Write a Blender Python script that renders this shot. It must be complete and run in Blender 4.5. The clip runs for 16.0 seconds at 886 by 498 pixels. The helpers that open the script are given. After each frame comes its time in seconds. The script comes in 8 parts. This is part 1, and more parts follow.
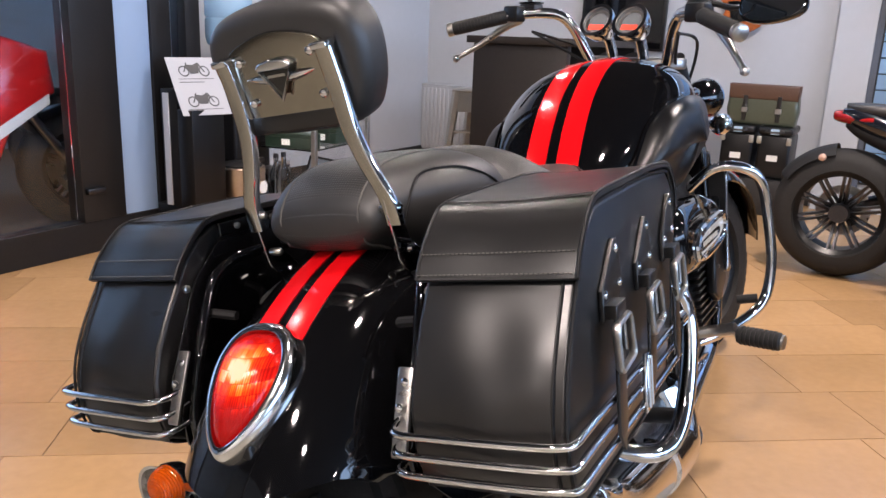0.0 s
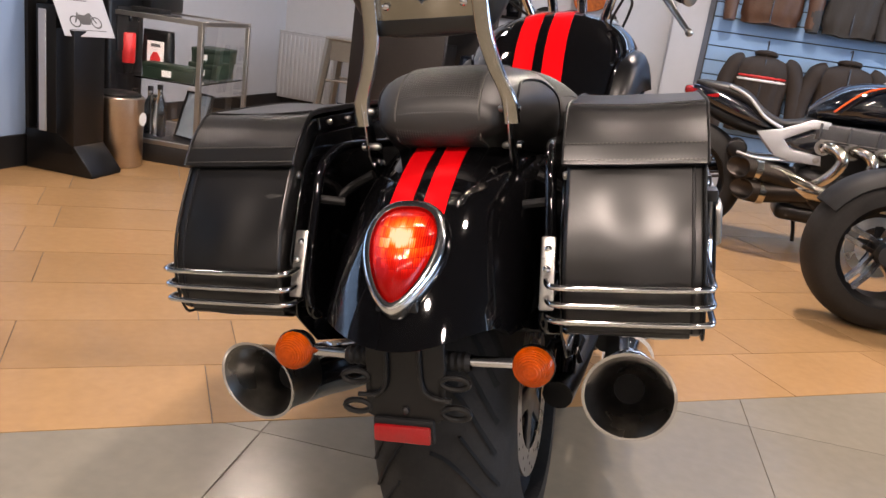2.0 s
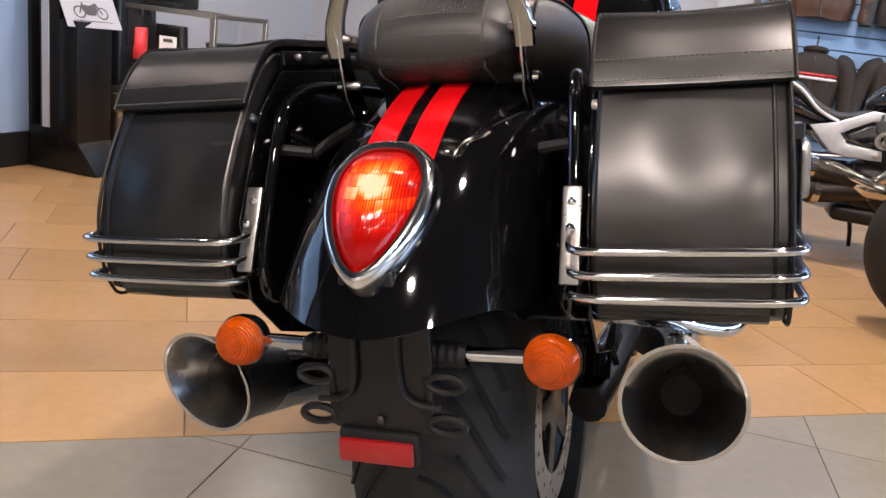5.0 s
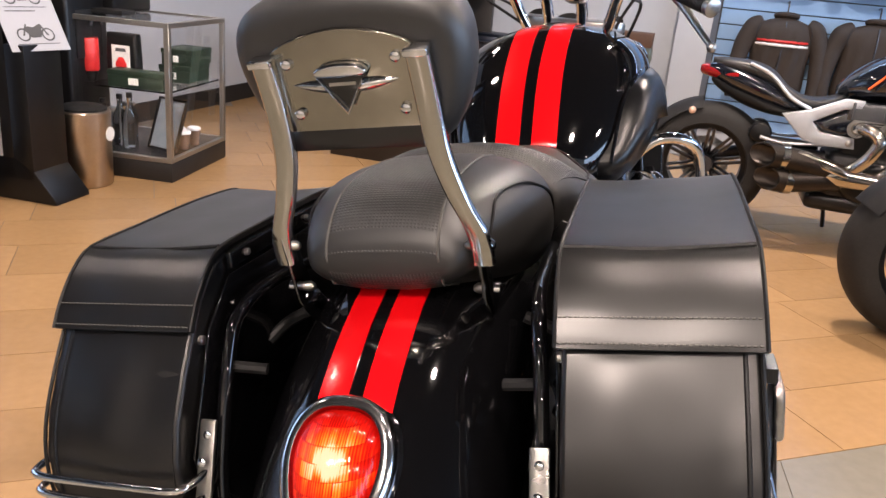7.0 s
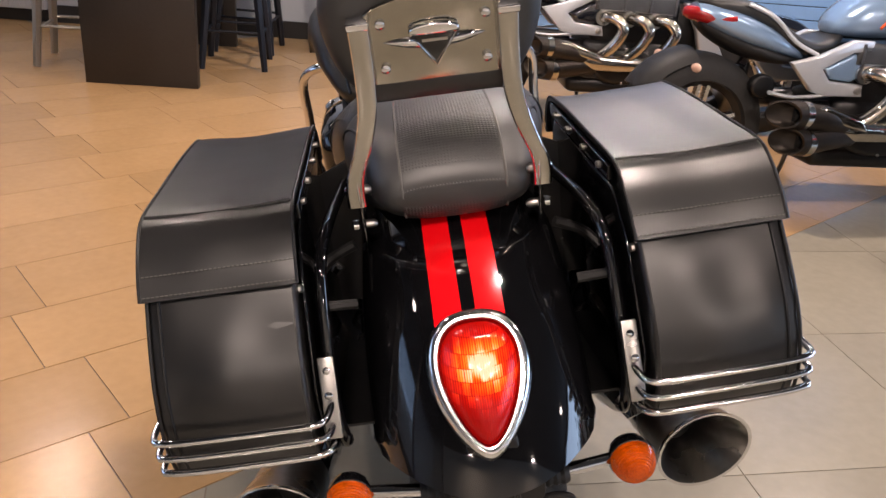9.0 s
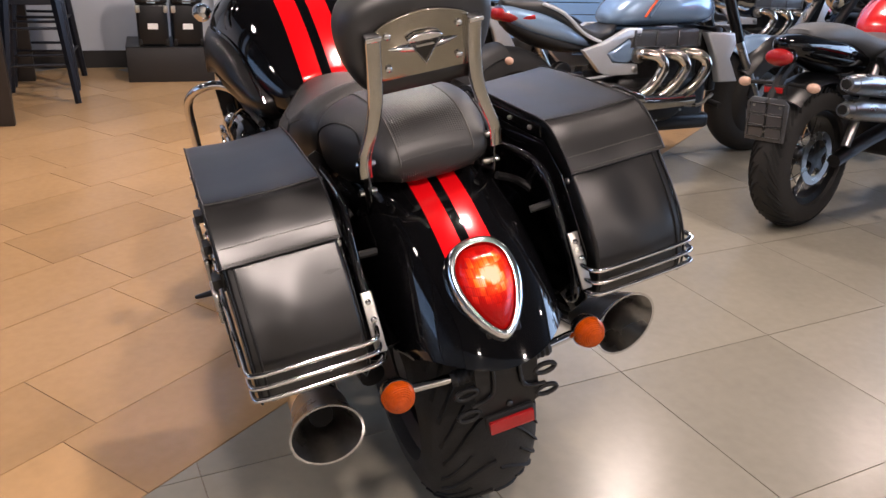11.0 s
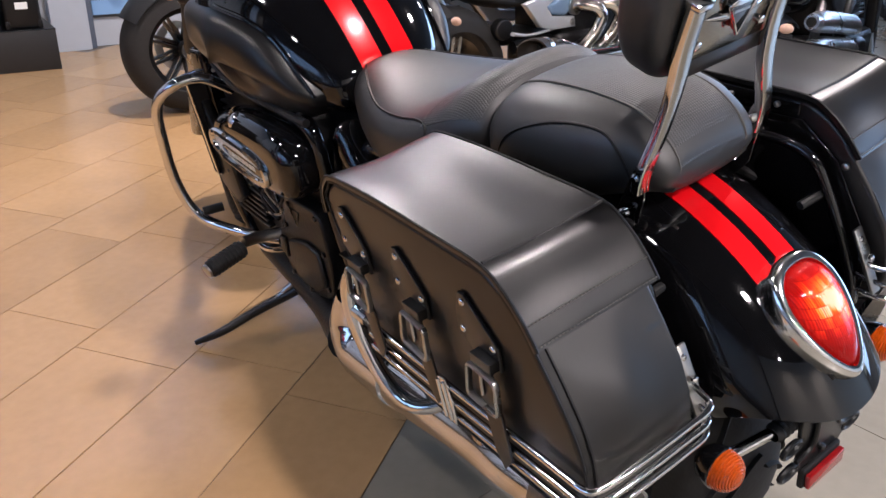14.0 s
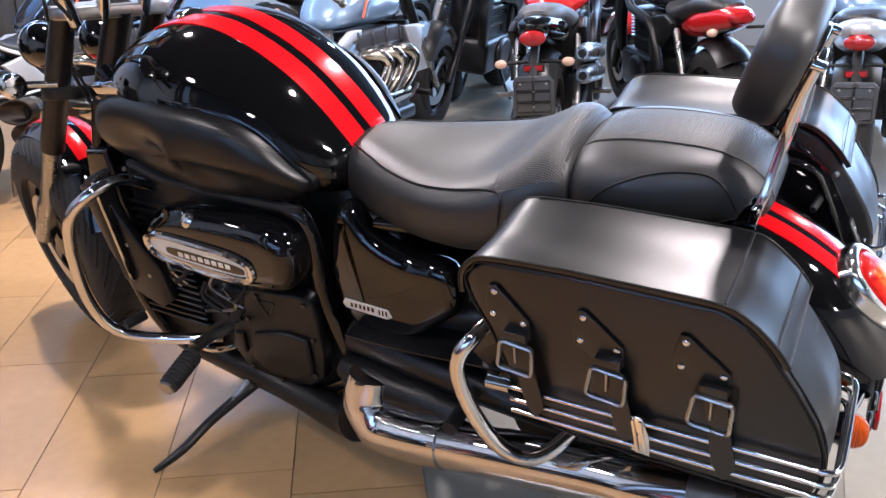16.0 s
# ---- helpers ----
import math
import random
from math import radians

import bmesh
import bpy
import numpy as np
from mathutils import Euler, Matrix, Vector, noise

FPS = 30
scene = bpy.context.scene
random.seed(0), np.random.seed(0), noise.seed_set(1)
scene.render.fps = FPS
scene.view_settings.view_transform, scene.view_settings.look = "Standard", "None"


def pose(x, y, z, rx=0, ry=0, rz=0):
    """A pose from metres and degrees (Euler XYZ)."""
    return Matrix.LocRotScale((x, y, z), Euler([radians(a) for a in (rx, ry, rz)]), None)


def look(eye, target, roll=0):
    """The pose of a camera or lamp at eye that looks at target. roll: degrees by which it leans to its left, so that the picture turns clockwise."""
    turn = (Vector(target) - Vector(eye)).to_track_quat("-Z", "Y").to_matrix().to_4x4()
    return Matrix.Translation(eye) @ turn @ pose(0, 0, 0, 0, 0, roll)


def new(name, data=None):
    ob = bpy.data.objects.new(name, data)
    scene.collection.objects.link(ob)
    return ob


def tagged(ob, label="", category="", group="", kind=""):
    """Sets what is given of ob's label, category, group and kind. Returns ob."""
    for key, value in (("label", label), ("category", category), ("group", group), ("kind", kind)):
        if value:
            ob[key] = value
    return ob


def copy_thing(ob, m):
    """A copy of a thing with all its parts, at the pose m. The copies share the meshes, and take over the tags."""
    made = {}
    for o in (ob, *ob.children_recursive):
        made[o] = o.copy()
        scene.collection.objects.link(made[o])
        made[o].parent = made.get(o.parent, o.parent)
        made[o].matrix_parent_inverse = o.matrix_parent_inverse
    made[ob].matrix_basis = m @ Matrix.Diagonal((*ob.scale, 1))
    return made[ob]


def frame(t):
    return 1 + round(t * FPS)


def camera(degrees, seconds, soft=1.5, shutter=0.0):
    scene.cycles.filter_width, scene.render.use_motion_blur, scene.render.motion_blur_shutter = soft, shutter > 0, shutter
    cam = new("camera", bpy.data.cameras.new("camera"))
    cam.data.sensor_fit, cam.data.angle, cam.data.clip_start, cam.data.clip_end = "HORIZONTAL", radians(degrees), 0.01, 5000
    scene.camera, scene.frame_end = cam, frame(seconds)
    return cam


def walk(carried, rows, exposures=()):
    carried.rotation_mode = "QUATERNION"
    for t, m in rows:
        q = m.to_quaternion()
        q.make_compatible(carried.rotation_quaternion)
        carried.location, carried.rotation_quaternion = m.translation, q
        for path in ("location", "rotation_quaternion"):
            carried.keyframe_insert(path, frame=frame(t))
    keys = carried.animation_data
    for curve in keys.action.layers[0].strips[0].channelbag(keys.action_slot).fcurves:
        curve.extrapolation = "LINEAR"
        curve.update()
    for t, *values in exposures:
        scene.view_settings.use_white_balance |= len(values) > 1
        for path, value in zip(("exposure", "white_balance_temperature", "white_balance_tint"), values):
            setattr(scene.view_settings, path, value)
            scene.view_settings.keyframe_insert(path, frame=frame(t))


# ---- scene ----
cam = camera(58.6, 16.0)
PATH = [
    (0, (0.582, -1.033, 1.1), (-0.392, 0.636, 0.584), 2.2),
    (0.5, (0.424, -1.066, 1.083), (-0.341, 0.719, 0.603), 3.1),
    (1, (0.327, -1.162, 1.067), (-0.258, 0.692, 0.598), 4.3),
    (1.5, (0.262, -1.299, 1.034), (-0.264, 0.565, 0.532), 6.5),
    (2, (0.262, -1.39, 0.999), (-0.247, 0.462, 0.441), 8.2),
    (2.5, (0.286, -1.456, 0.989), (-0.202, 0.393, 0.404), 9.1),
    (3, (0.311, -1.493, 0.961), (-0.181, 0.359, 0.388), 9.8),
    (3.2, (0.307, -1.486, 0.936), (-0.182, 0.365, 0.357), 9.9),
    (5.3, (0.24, -1.073, 0.862), (-0.382, 0.755, 0.339), 6.9),
    (5.5, (0.235, -1.048, 0.903), (-0.392, 0.777, 0.377), 6.4),
    (6, (0.237, -0.994, 1.015), (-0.381, 0.829, 0.471), 5.7),
    (6.5, (0.237, -0.97, 1.111), (-0.34, 0.852, 0.52), 5.2),
    (7, (0.194, -0.994, 1.165), (-0.327, 0.819, 0.499), 5.3),
    (7.5, (0.076, -1.044, 1.211), (-0.254, 0.79, 0.484), 5.3),
    (8, (-0.012, -1.131, 1.217), (-0.199, 0.704, 0.443), 5.5),
    (8.5, (-0.085, -1.168, 1.202), (-0.134, 0.656, 0.382), 6.0),
    (9, (-0.212, -1.163, 1.208), (-0.032, 0.645, 0.37), 5.0),
    (9.5, (-0.318, -1.186, 1.227), (0.121, 0.586, 0.409), 4.1),
    (9.7, (-0.383, -1.227, 1.229), (0.138, 0.524, 0.415), 3.4),
    (11.8, (-0.644, -1.49, 1.241), (0.082, 0.208, 0.473), 3.1),
    (11.9, (-0.652, -1.482, 1.241), (0.083, 0.213, 0.473), 3.1),
    (12, (-0.65, -1.462, 1.238), (0.088, 0.229, 0.466), 3.2),
    (12.5, (-0.722, -1.312, 1.219), (0.041, 0.361, 0.431), 3.3),
    (13, (-0.815, -1.096, 1.189), (-0.002, 0.534, 0.364), 2.9),
    (13.5, (-0.891, -0.947, 1.176), (-0.007, 0.629, 0.318), 2.6),
    (14, (-1.008, -0.818, 1.179), (0.055, 0.644, 0.323), 1.7),
    (14.5, (-1.161, -0.699, 1.21), (0.067, 0.631, 0.36), 0.8),
    (15, (-1.265, -0.589, 1.207), (0.074, 0.641, 0.374), 0.5),
    (15.5, (-1.37, -0.457, 1.21), (0.084, 0.654, 0.403), -0.0),
    (16, (-1.476, -0.348, 1.238), (0.122, 0.584, 0.479), 0.0),
]
TONE = [(0, -0.29, 5950, 10), (1.5, -0.38, 6400, 11), (2.5, -0.40, 6500, 11), (5.5, -0.30, 6100, 10), (7.5, -0.19, 6400, 11), (9.0, -0.35, 6400, 12), (12.5, -0.44, 5950, 11), (13.5, -0.36, 5800, 10), (14.5, -0.16, 5450, 9), (16, 0.10, 5480, 9)]
walk(cam, [(t, look(eye, target, roll)) for t, eye, target, roll in PATH], TONE)


# ---- light ----
world = bpy.data.worlds.new("world")
scene.world = world
world.use_nodes = True
wn = world.node_tree.nodes
sky = wn.new("ShaderNodeTexSky")
sky.sky_type = "NISHITA"
sky.sun_disc = False
sky.sun_elevation, sky.sun_rotation = radians(40), radians(120)
world.node_tree.links.new(sky.outputs[0], wn["Background"].inputs[0])
wn["Background"].inputs[1].default_value = 0.12


def area_lamp(x, y, z, sx, sy, power, colour, target):
    data = bpy.data.lights.new("lamp", "AREA")
    data.shape, data.size, data.size_y, data.energy, data.color = "RECTANGLE", sx, sy, power, colour
    ob = new("lamp", data)
    ob.matrix_world = look((x, y, z), target)
    return ob


WARM, COOL = (1.0, 0.815, 0.70), (0.52, 0.70, 1.0)


def downlight_or_fill(x, y, power, colour=WARM, z=3.05, size=0.26):
    data = bpy.data.lights.new("downlight_or_fill", "AREA")
    data.shape, data.size, data.energy, data.color = "DISK", size, power, colour
    ob = new("downlight_or_fill", data)
    ob.location = (x, y, z)
    return ob


# Lamps 1-5 and 8 follow reflected highlights; the other seven are unseen, added fill
for lx, ly, lp, ls in ((0.28, -0.22, 62, 0.15), (0.5, 2.75, 118, 0.15), (2.24, 0.38, 74, 0.20), (-0.50, -2.25, 135, 0.28), (0.85, -2.70, 50, 0.24), (-2.0, 1.5, 36, 0.26), (-2.4, 3.6, 34, 0.26), (2.75, 2.75, 66, 0.22), (-2.8, -0.2, 18, 0.26), (5.2, 2.6, 32, 0.26), (5.0, -2.0, 40, 0.26), (-1.2, -5.1, 58, 0.14), (2.0, -5.1, 75, 0.14)):
    downlight_or_fill(lx, ly, lp, size=ls)
area_lamp(7.9, -0.4, 2.0, 9.4, 2.2, 600, COOL, (0, -0.4, 1.6))
# Unseen cool panel, added so the space behind the glass looks blue
area_lamp(-6.1, 0.2, 2.2, 5.0, 1.6, 80, COOL, (-3, 0.2, 1.8))

# cool wall washer over the display wall
area_lamp(1.5, 4.72, 3.12, 5.6, 0.12, 70, COOL, (1.5, 5.25, 1.6))


# ---- materials ----
def material(name, colour, rough=0.5, metal=0.0, coat=0.0, spread=0.0, scale=8.0, bump=0.0, bump_scale=60.0, second=None, spec=0.5):
    """A surface with colour drift at two scales and fine relief."""
    m = bpy.data.materials.new(name)
    m.use_nodes = True
    nt = m.node_tree
    b = nt.nodes["Principled BSDF"]
    b.inputs["Roughness"].default_value, b.inputs["Metallic"].default_value = rough, metal
    b.inputs["Coat Weight"].default_value, b.inputs["Coat Roughness"].default_value = coat, 0.03
    b.inputs["Specular IOR Level"].default_value = spec
    c = (*colour, 1)
    b.inputs["Base Color"].default_value = c
    tc = nt.nodes.new("ShaderNodeTexCoord")
    if spread or second:
        n1, n2 = nt.nodes.new("ShaderNodeTexNoise"), nt.nodes.new("ShaderNodeTexNoise")
        n1.inputs["Scale"].default_value, n1.inputs["Detail"].default_value = scale, 6
        n2.inputs["Scale"].default_value, n2.inputs["Detail"].default_value = scale * 9, 4
        for n in (n1, n2):
            nt.links.new(tc.outputs["Object"], n.inputs["Vector"])
        mix = nt.nodes.new("ShaderNodeMath")
        mix.operation = "ADD"
        nt.links.new(n1.outputs[0], mix.inputs[0])
        nt.links.new(n2.outputs[0], mix.inputs[1])
        ramp = nt.nodes.new("ShaderNodeMapRange")
        ramp.inputs["From Min"].default_value, ramp.inputs["From Max"].default_value = 0.5, 1.5
        nt.links.new(mix.outputs[0], ramp.inputs["Value"])
        cm = nt.nodes.new("ShaderNodeMix")
        cm.data_type = "RGBA"
        dark = second or tuple(v * (1 - spread) for v in colour)
        cm.inputs["A"].default_value, cm.inputs["B"].default_value = (*dark, 1), c
        nt.links.new(ramp.outputs[0], cm.inputs["Factor"])
        nt.links.new(cm.outputs["Result"], b.inputs["Base Color"])
        rr = nt.nodes.new("ShaderNodeMapRange")
        rr.inputs["To Min"].default_value, rr.inputs["To Max"].default_value = max(0.02, rough * 0.8), min(1, rough * 1.25)
        nt.links.new(n1.outputs[0], rr.inputs["Value"])
        nt.links.new(rr.outputs[0], b.inputs["Roughness"])
    if bump:
        nb = nt.nodes.new("ShaderNodeTexNoise")
        nb.inputs["Scale"].default_value, nb.inputs["Detail"].default_value = bump_scale, 5
        nt.links.new(tc.outputs["Object"], nb.inputs["Vector"])
        bp = nt.nodes.new("ShaderNodeBump")
        bp.inputs["Strength"].default_value, bp.inputs["Distance"].default_value = bump, 0.004
        nt.links.new(nb.outputs[0], bp.inputs["Height"])
        nt.links.new(bp.outputs[0], b.inputs["Normal"])
    return m


def glowing(name, colour, strength):
    m = bpy.data.materials.new(name)
    m.use_nodes = True
    b = m.node_tree.nodes["Principled BSDF"]
    b.inputs["Base Color"].default_value = (*colour, 1)
    b.inputs["Emission Color"].default_value, b.inputs["Emission Strength"].default_value = (*colour, 1), strength
    return m


def clear_glass(name, colour=(1, 1, 1), rough=0.0):
    m = bpy.data.materials.new(name)
    m.use_nodes = True
    b = m.node_tree.nodes["Principled BSDF"]
    b.inputs["Base Color"].default_value, b.inputs["Roughness"].default_value = (*colour, 1), rough
    b.inputs["Transmission Weight"].default_value, b.inputs["IOR"].default_value = 1, 1.45
    return m


BLACK_GLOSS = material("black_gloss_paint", (0.003, 0.003, 0.0035), 0.05, coat=0.6, spread=0.3, scale=3, spec=0.3)
BLACK_SATIN = material("black_satin_paint", (0.0065, 0.0065, 0.007), 0.33, spread=0.4, scale=5, bump=0.05, bump_scale=220, spec=0.38)
BLACK_MATT = material("black_matt_plastic", (0.011, 0.011, 0.0115), 0.55, spread=0.4, scale=12, bump=0.15, bump_scale=250, spec=0.3)
RED_PAINT = material("red_stripe_paint", (0.72, 0.003, 0.006), 0.16, coat=0.25, spread=0.12, scale=6, spec=0.3)
CHROME = material("chrome", (0.72, 0.72, 0.73), 0.07, metal=1.0, spread=0.12, scale=10)
STEEL = material("brushed_steel", (0.46, 0.45, 0.43), 0.28, metal=1.0, spread=0.25, scale=14, bump=0.05, bump_scale=300)
DARK_STEEL = material("dark_steel", (0.09, 0.09, 0.095), 0.35, metal=1.0, spread=0.4, scale=12)
LEATHER = material("black_leather", (0.0034, 0.0032, 0.0032), 0.325, spread=0.35, scale=9, spec=0.64)

SEAT_VINYL = material("black_vinyl", (0.015, 0.0145, 0.014), 0.45, spread=0.3, scale=8, spec=0.7)
RUBBER = material("tyre_rubber", (0.024, 0.023, 0.022), 0.68, spread=0.45, scale=10, bump=0.25, bump_scale=180, spec=0.3)
AMBER = material("amber_plastic", (0.92, 0.20, 0.003), 0.12, coat=0.3, spread=0.35, scale=34, bump=0.5, bump_scale=130)
RED_PLASTIC = material("red_plastic", (0.30, 0.006, 0.008), 0.18, coat=0.3, spread=0.2, scale=30)
PLASTER = material("white_plaster", (0.46, 0.48, 0.51), 0.85, spread=0.06, scale=2, bump=0.1, bump_scale=90)


# ---- mesh helpers ----
def mesh_of(name, bm, mat, smooth=True, angle=40):
    me = bpy.data.meshes.new(name)
    bmesh.ops.recalc_face_normals(bm, faces=bm.faces)
    if smooth:
        for f in bm.faces:
            f.smooth = True
        for e in bm.edges:
            if len(e.link_faces) == 2 and e.calc_face_angle(0) > radians(angle):
                e.smooth = False
    bm.to_mesh(me)
    bm.free()
    for m in mat if isinstance(mat, (list, tuple)) else (mat,):
        me.materials.append(m)
    return me


def part(name, bm, mat, parent, label="", smooth=True, angle=40):
    ob = new(name, mesh_of(name, bm, mat, smooth, angle))
    ob.parent = parent
    if label:
        ob["label"] = label
    return ob


def thing(name, label, category, m=None, group="", kind=""):
    ob = new(name)
    ob.empty_display_size = 0.1
    if m is not None:
        ob.matrix_basis = m
    return tagged(ob, label, category, group, kind)


def solid(name, bm, mat, label, category, m=None, group="", kind="", smooth=True, angle=40):
    ob = new(name, mesh_of(name, bm, mat, smooth, angle))
    if m is not None:
        ob.matrix_basis = m
    return tagged(ob, label, category, group, kind)


def join(*bms):
    """One bmesh out of several."""
    out = bmesh.new()
    for b in bms:
        me = bpy.data.meshes.new("tmp")
        b.to_mesh(me)
        b.free()
        out.from_mesh(me)
        bpy.data.meshes.remove(me)
    return out


def moved(bm, m):
    bmesh.ops.transform(bm, matrix=m, verts=bm.verts)
    return bm


def box(x0, x1, y0, y1, z0, z1, bevel=0.0, seg=2):
    bm = bmesh.new()
    bmesh.ops.create_cube(bm, size=1)
    bmesh.ops.transform(bm, matrix=Matrix.LocRotScale(((x0 + x1) / 2, (y0 + y1) / 2, (z0 + z1) / 2), None, (x1 - x0, y1 - y0, z1 - z0)), verts=bm.verts)
    if bevel:
        bmesh.ops.bevel(bm, geom=bm.edges[:], offset=bevel, segments=seg, profile=0.5, affect="EDGES")
    return bm


def loft(rings, closed=True, caps=True):
    """A skin over rings of points, all with the same number of points."""
    bm = bmesh.new()
    vs = [[bm.verts.new(p) for p in ring] for ring in rings]
    n = len(rings[0])
    for a, b in zip(vs, vs[1:]):
        for i in range(n if closed else n - 1):
            j = (i + 1) % n
            bm.faces.new((a[i], a[j], b[j], b[i]))
    if caps and closed:
        bm.faces.new(vs[0])
        bm.faces.new(vs[-1])
    return bm


def smooth_line(points, steps=6, closed=False):
    """Points along a rounded line through the given ones."""
    pts = [Vector(p) for p in points]
    n = len(pts)
    out = []
    for i in range(n if closed else n - 1):
        p0 = pts[i - 1] if closed or i else pts[0]
        p1, p2 = pts[i], pts[(i + 1) % n]
        p3 = pts[(i + 2) % n] if closed or i + 2 < n else pts[-1]
        for k in range(steps):
            t = k / steps
            out.append(0.5 * (2 * p1 + (p2 - p0) * t + (2 * p0 - 5 * p1 + 4 * p2 - p3) * t * t + (3 * p1 - p0 - 3 * p2 + p3) * t ** 3))
    if not closed:
        out.append(pts[-1])
    return out


def tube(points, r, n=10, steps=6, closed=False, flat=1.0, taper=None, straight=False):
    """A round bar along a line; r may be a list, one for each point given."""
    line = [Vector(p) for p in points] if straight else smooth_line(points, steps, closed)
    count = len(line)
    rings = []
    up = None
    for i, p in enumerate(line):
        a = line[i - 1] if (i or closed) else p
        b = line[(i + 1) % count] if (i < count - 1 or closed) else p
        d = (b - a).normalized()
        if up is None:
            up = Vector((0, 0, 1)) if abs(d.z) < 0.9 else Vector((1, 0, 0))
        side = d.cross(up).normalized()
        up = side.cross(d).normalized()
        if isinstance(r, (list, tuple)):
            f = i / max(1, count - 1) * (len(r) - 1)
            k = min(int(f), len(r) - 2)
            rad = r[k] + (r[k + 1] - r[k]) * (f - k)
        else:
            rad = r
        rings.append([p + (side * math.cos(q) + up * math.sin(q) * flat) * rad for q in (2 * math.pi * j / n for j in range(n))])
    if closed:
        rings.append(rings[0])
    bm = loft(rings, True, not closed)
    if closed:
        bmesh.ops.remove_doubles(bm, verts=bm.verts, dist=1e-6)
    return bm


def lathe(profile, n=32, axis="z", m=None, closed=False):
    """A turned shape; the profile is (radius, height) along the axis."""
    bm = bmesh.new()
    rows = []
    for r, h in profile:
        row = []
        for j in range(n):
            q = 2 * math.pi * j / n
            c, s = r * math.cos(q), r * math.sin(q)
            row.append(bm.verts.new({"z": (c, s, h), "x": (h, c, s), "y": (c, h, s)}[axis]))
        rows.append(row)
    pairs = list(zip(rows, rows[1:])) + ([(rows[-1], rows[0])] if closed else [])
    for a, b in pairs:
        for j in range(n):
            k = (j + 1) % n
            bm.faces.new((a[j], a[k], b[k], b[j]))
    bmesh.ops.remove_doubles(bm, verts=bm.verts, dist=1e-6)
    if m is not None:
        moved(bm, m)
    return bm


def slab(outline, u0, u1, bevel=0.004, axis="x", seg=3):
    """An outline of (a, b) made solid between u0 and u1 on the axis, with rounded rims."""
    pts = [Vector((a, b)) for a, b in outline]
    n = len(pts)
    area = sum(pts[i].x * pts[(i + 1) % n].y - pts[(i + 1) % n].x * pts[i].y for i in range(n))
    sign = 1 if area > 0 else -1
    norms = []
    for i in range(n):
        d1, d2 = (pts[i] - pts[i - 1]).normalized(), (pts[(i + 1) % n] - pts[i]).normalized()
        nn = Vector((d1.y + d2.y, -(d1.x + d2.x)))
        nn = nn.normalized() if nn.length > 1e-6 else Vector((d1.y, -d1.x))
        norms.append(nn * sign / max(0.5, nn.dot(Vector((d1.y, -d1.x)))))

    def at(u, inset):
        ring = []
        for p, nn in zip(pts, norms):
            q = p - nn * inset
            ring.append({"x": (u, q.x, q.y), "y": (q.x, u, q.y), "z": (q.x, q.y, u)}[axis])
        return ring
    d = 1 if u1 > u0 else -1
    rings = []
    for k in range(seg + 1):
        q = math.pi / 2 * k / seg
        rings.append(at(u0 + d * bevel * (1 - math.sin(q)), bevel * (1 - math.cos(q))))
    rings = rings[::-1]
    back = []
    for k in range(seg + 1):
        q = math.pi / 2 * k / seg
        back.append(at(u1 - d * bevel * (1 - math.sin(q)), bevel * (1 - math.cos(q))))
    # rim ends carry the full outline in the middle
    front = [at(u0, bevel)] + [at(u0 + d * bevel * (1 - math.cos(math.pi / 2 * k / seg)), bevel * (1 - math.sin(math.pi / 2 * k / seg))) for k in range(1, seg + 1)]
    rear = [at(u1 - d * bevel * (1 - math.cos(math.pi / 2 * k / seg)), bevel * (1 - math.sin(math.pi / 2 * k / seg))) for k in range(seg, 0, -1)] + [at(u1, bevel)]
    return loft(front + rear)


def oval(n=24, a=1.0, b=1.0, power=2.0):
    out = []
    for j in range(n):
        q = 2 * math.pi * j / n
        c, s = math.cos(q), math.sin(q)
        out.append((a * math.copysign(abs(c) ** (2 / power), c), b * math.copysign(abs(s) ** (2 / power), s)))
    return out


def smooth_sections(keys, steps=5):
    """Fills in sections between the given ones, rounded."""
    k = [Vector(s[:3]) for s in keys]
    out = []
    a = smooth_line([s[:3] for s in keys], steps)
    b = smooth_line([s[3:6] for s in keys], steps)
    for p, q in zip(a, b):
        out.append((*p, *q))
    return out


def ball(r, m=None, seg=16):
    bm = bmesh.new()
    bmesh.ops.create_uvsphere(bm, u_segments=seg, v_segments=seg // 2, radius=r)
    return moved(bm, m) if m is not None else bm


def rod(p, q, r, n=10, r2=None):
    return tube([p, q], [r, r if r2 is None else r2], n, straight=True)


def bolt_head(p, way, r=0.007, h=0.006, n=8):
    p, way = Vector(p), Vector(way).normalized()
    return tube([p, p + way * h * 0.7, p + way * h], [r, r, r * 0.55], n, straight=True)


# ---- the room ----
def structure(name, bm, mat, label, smooth=False):
    return solid(name, bm, mat, label, name.split("_")[0], kind="structure", smooth=smooth)


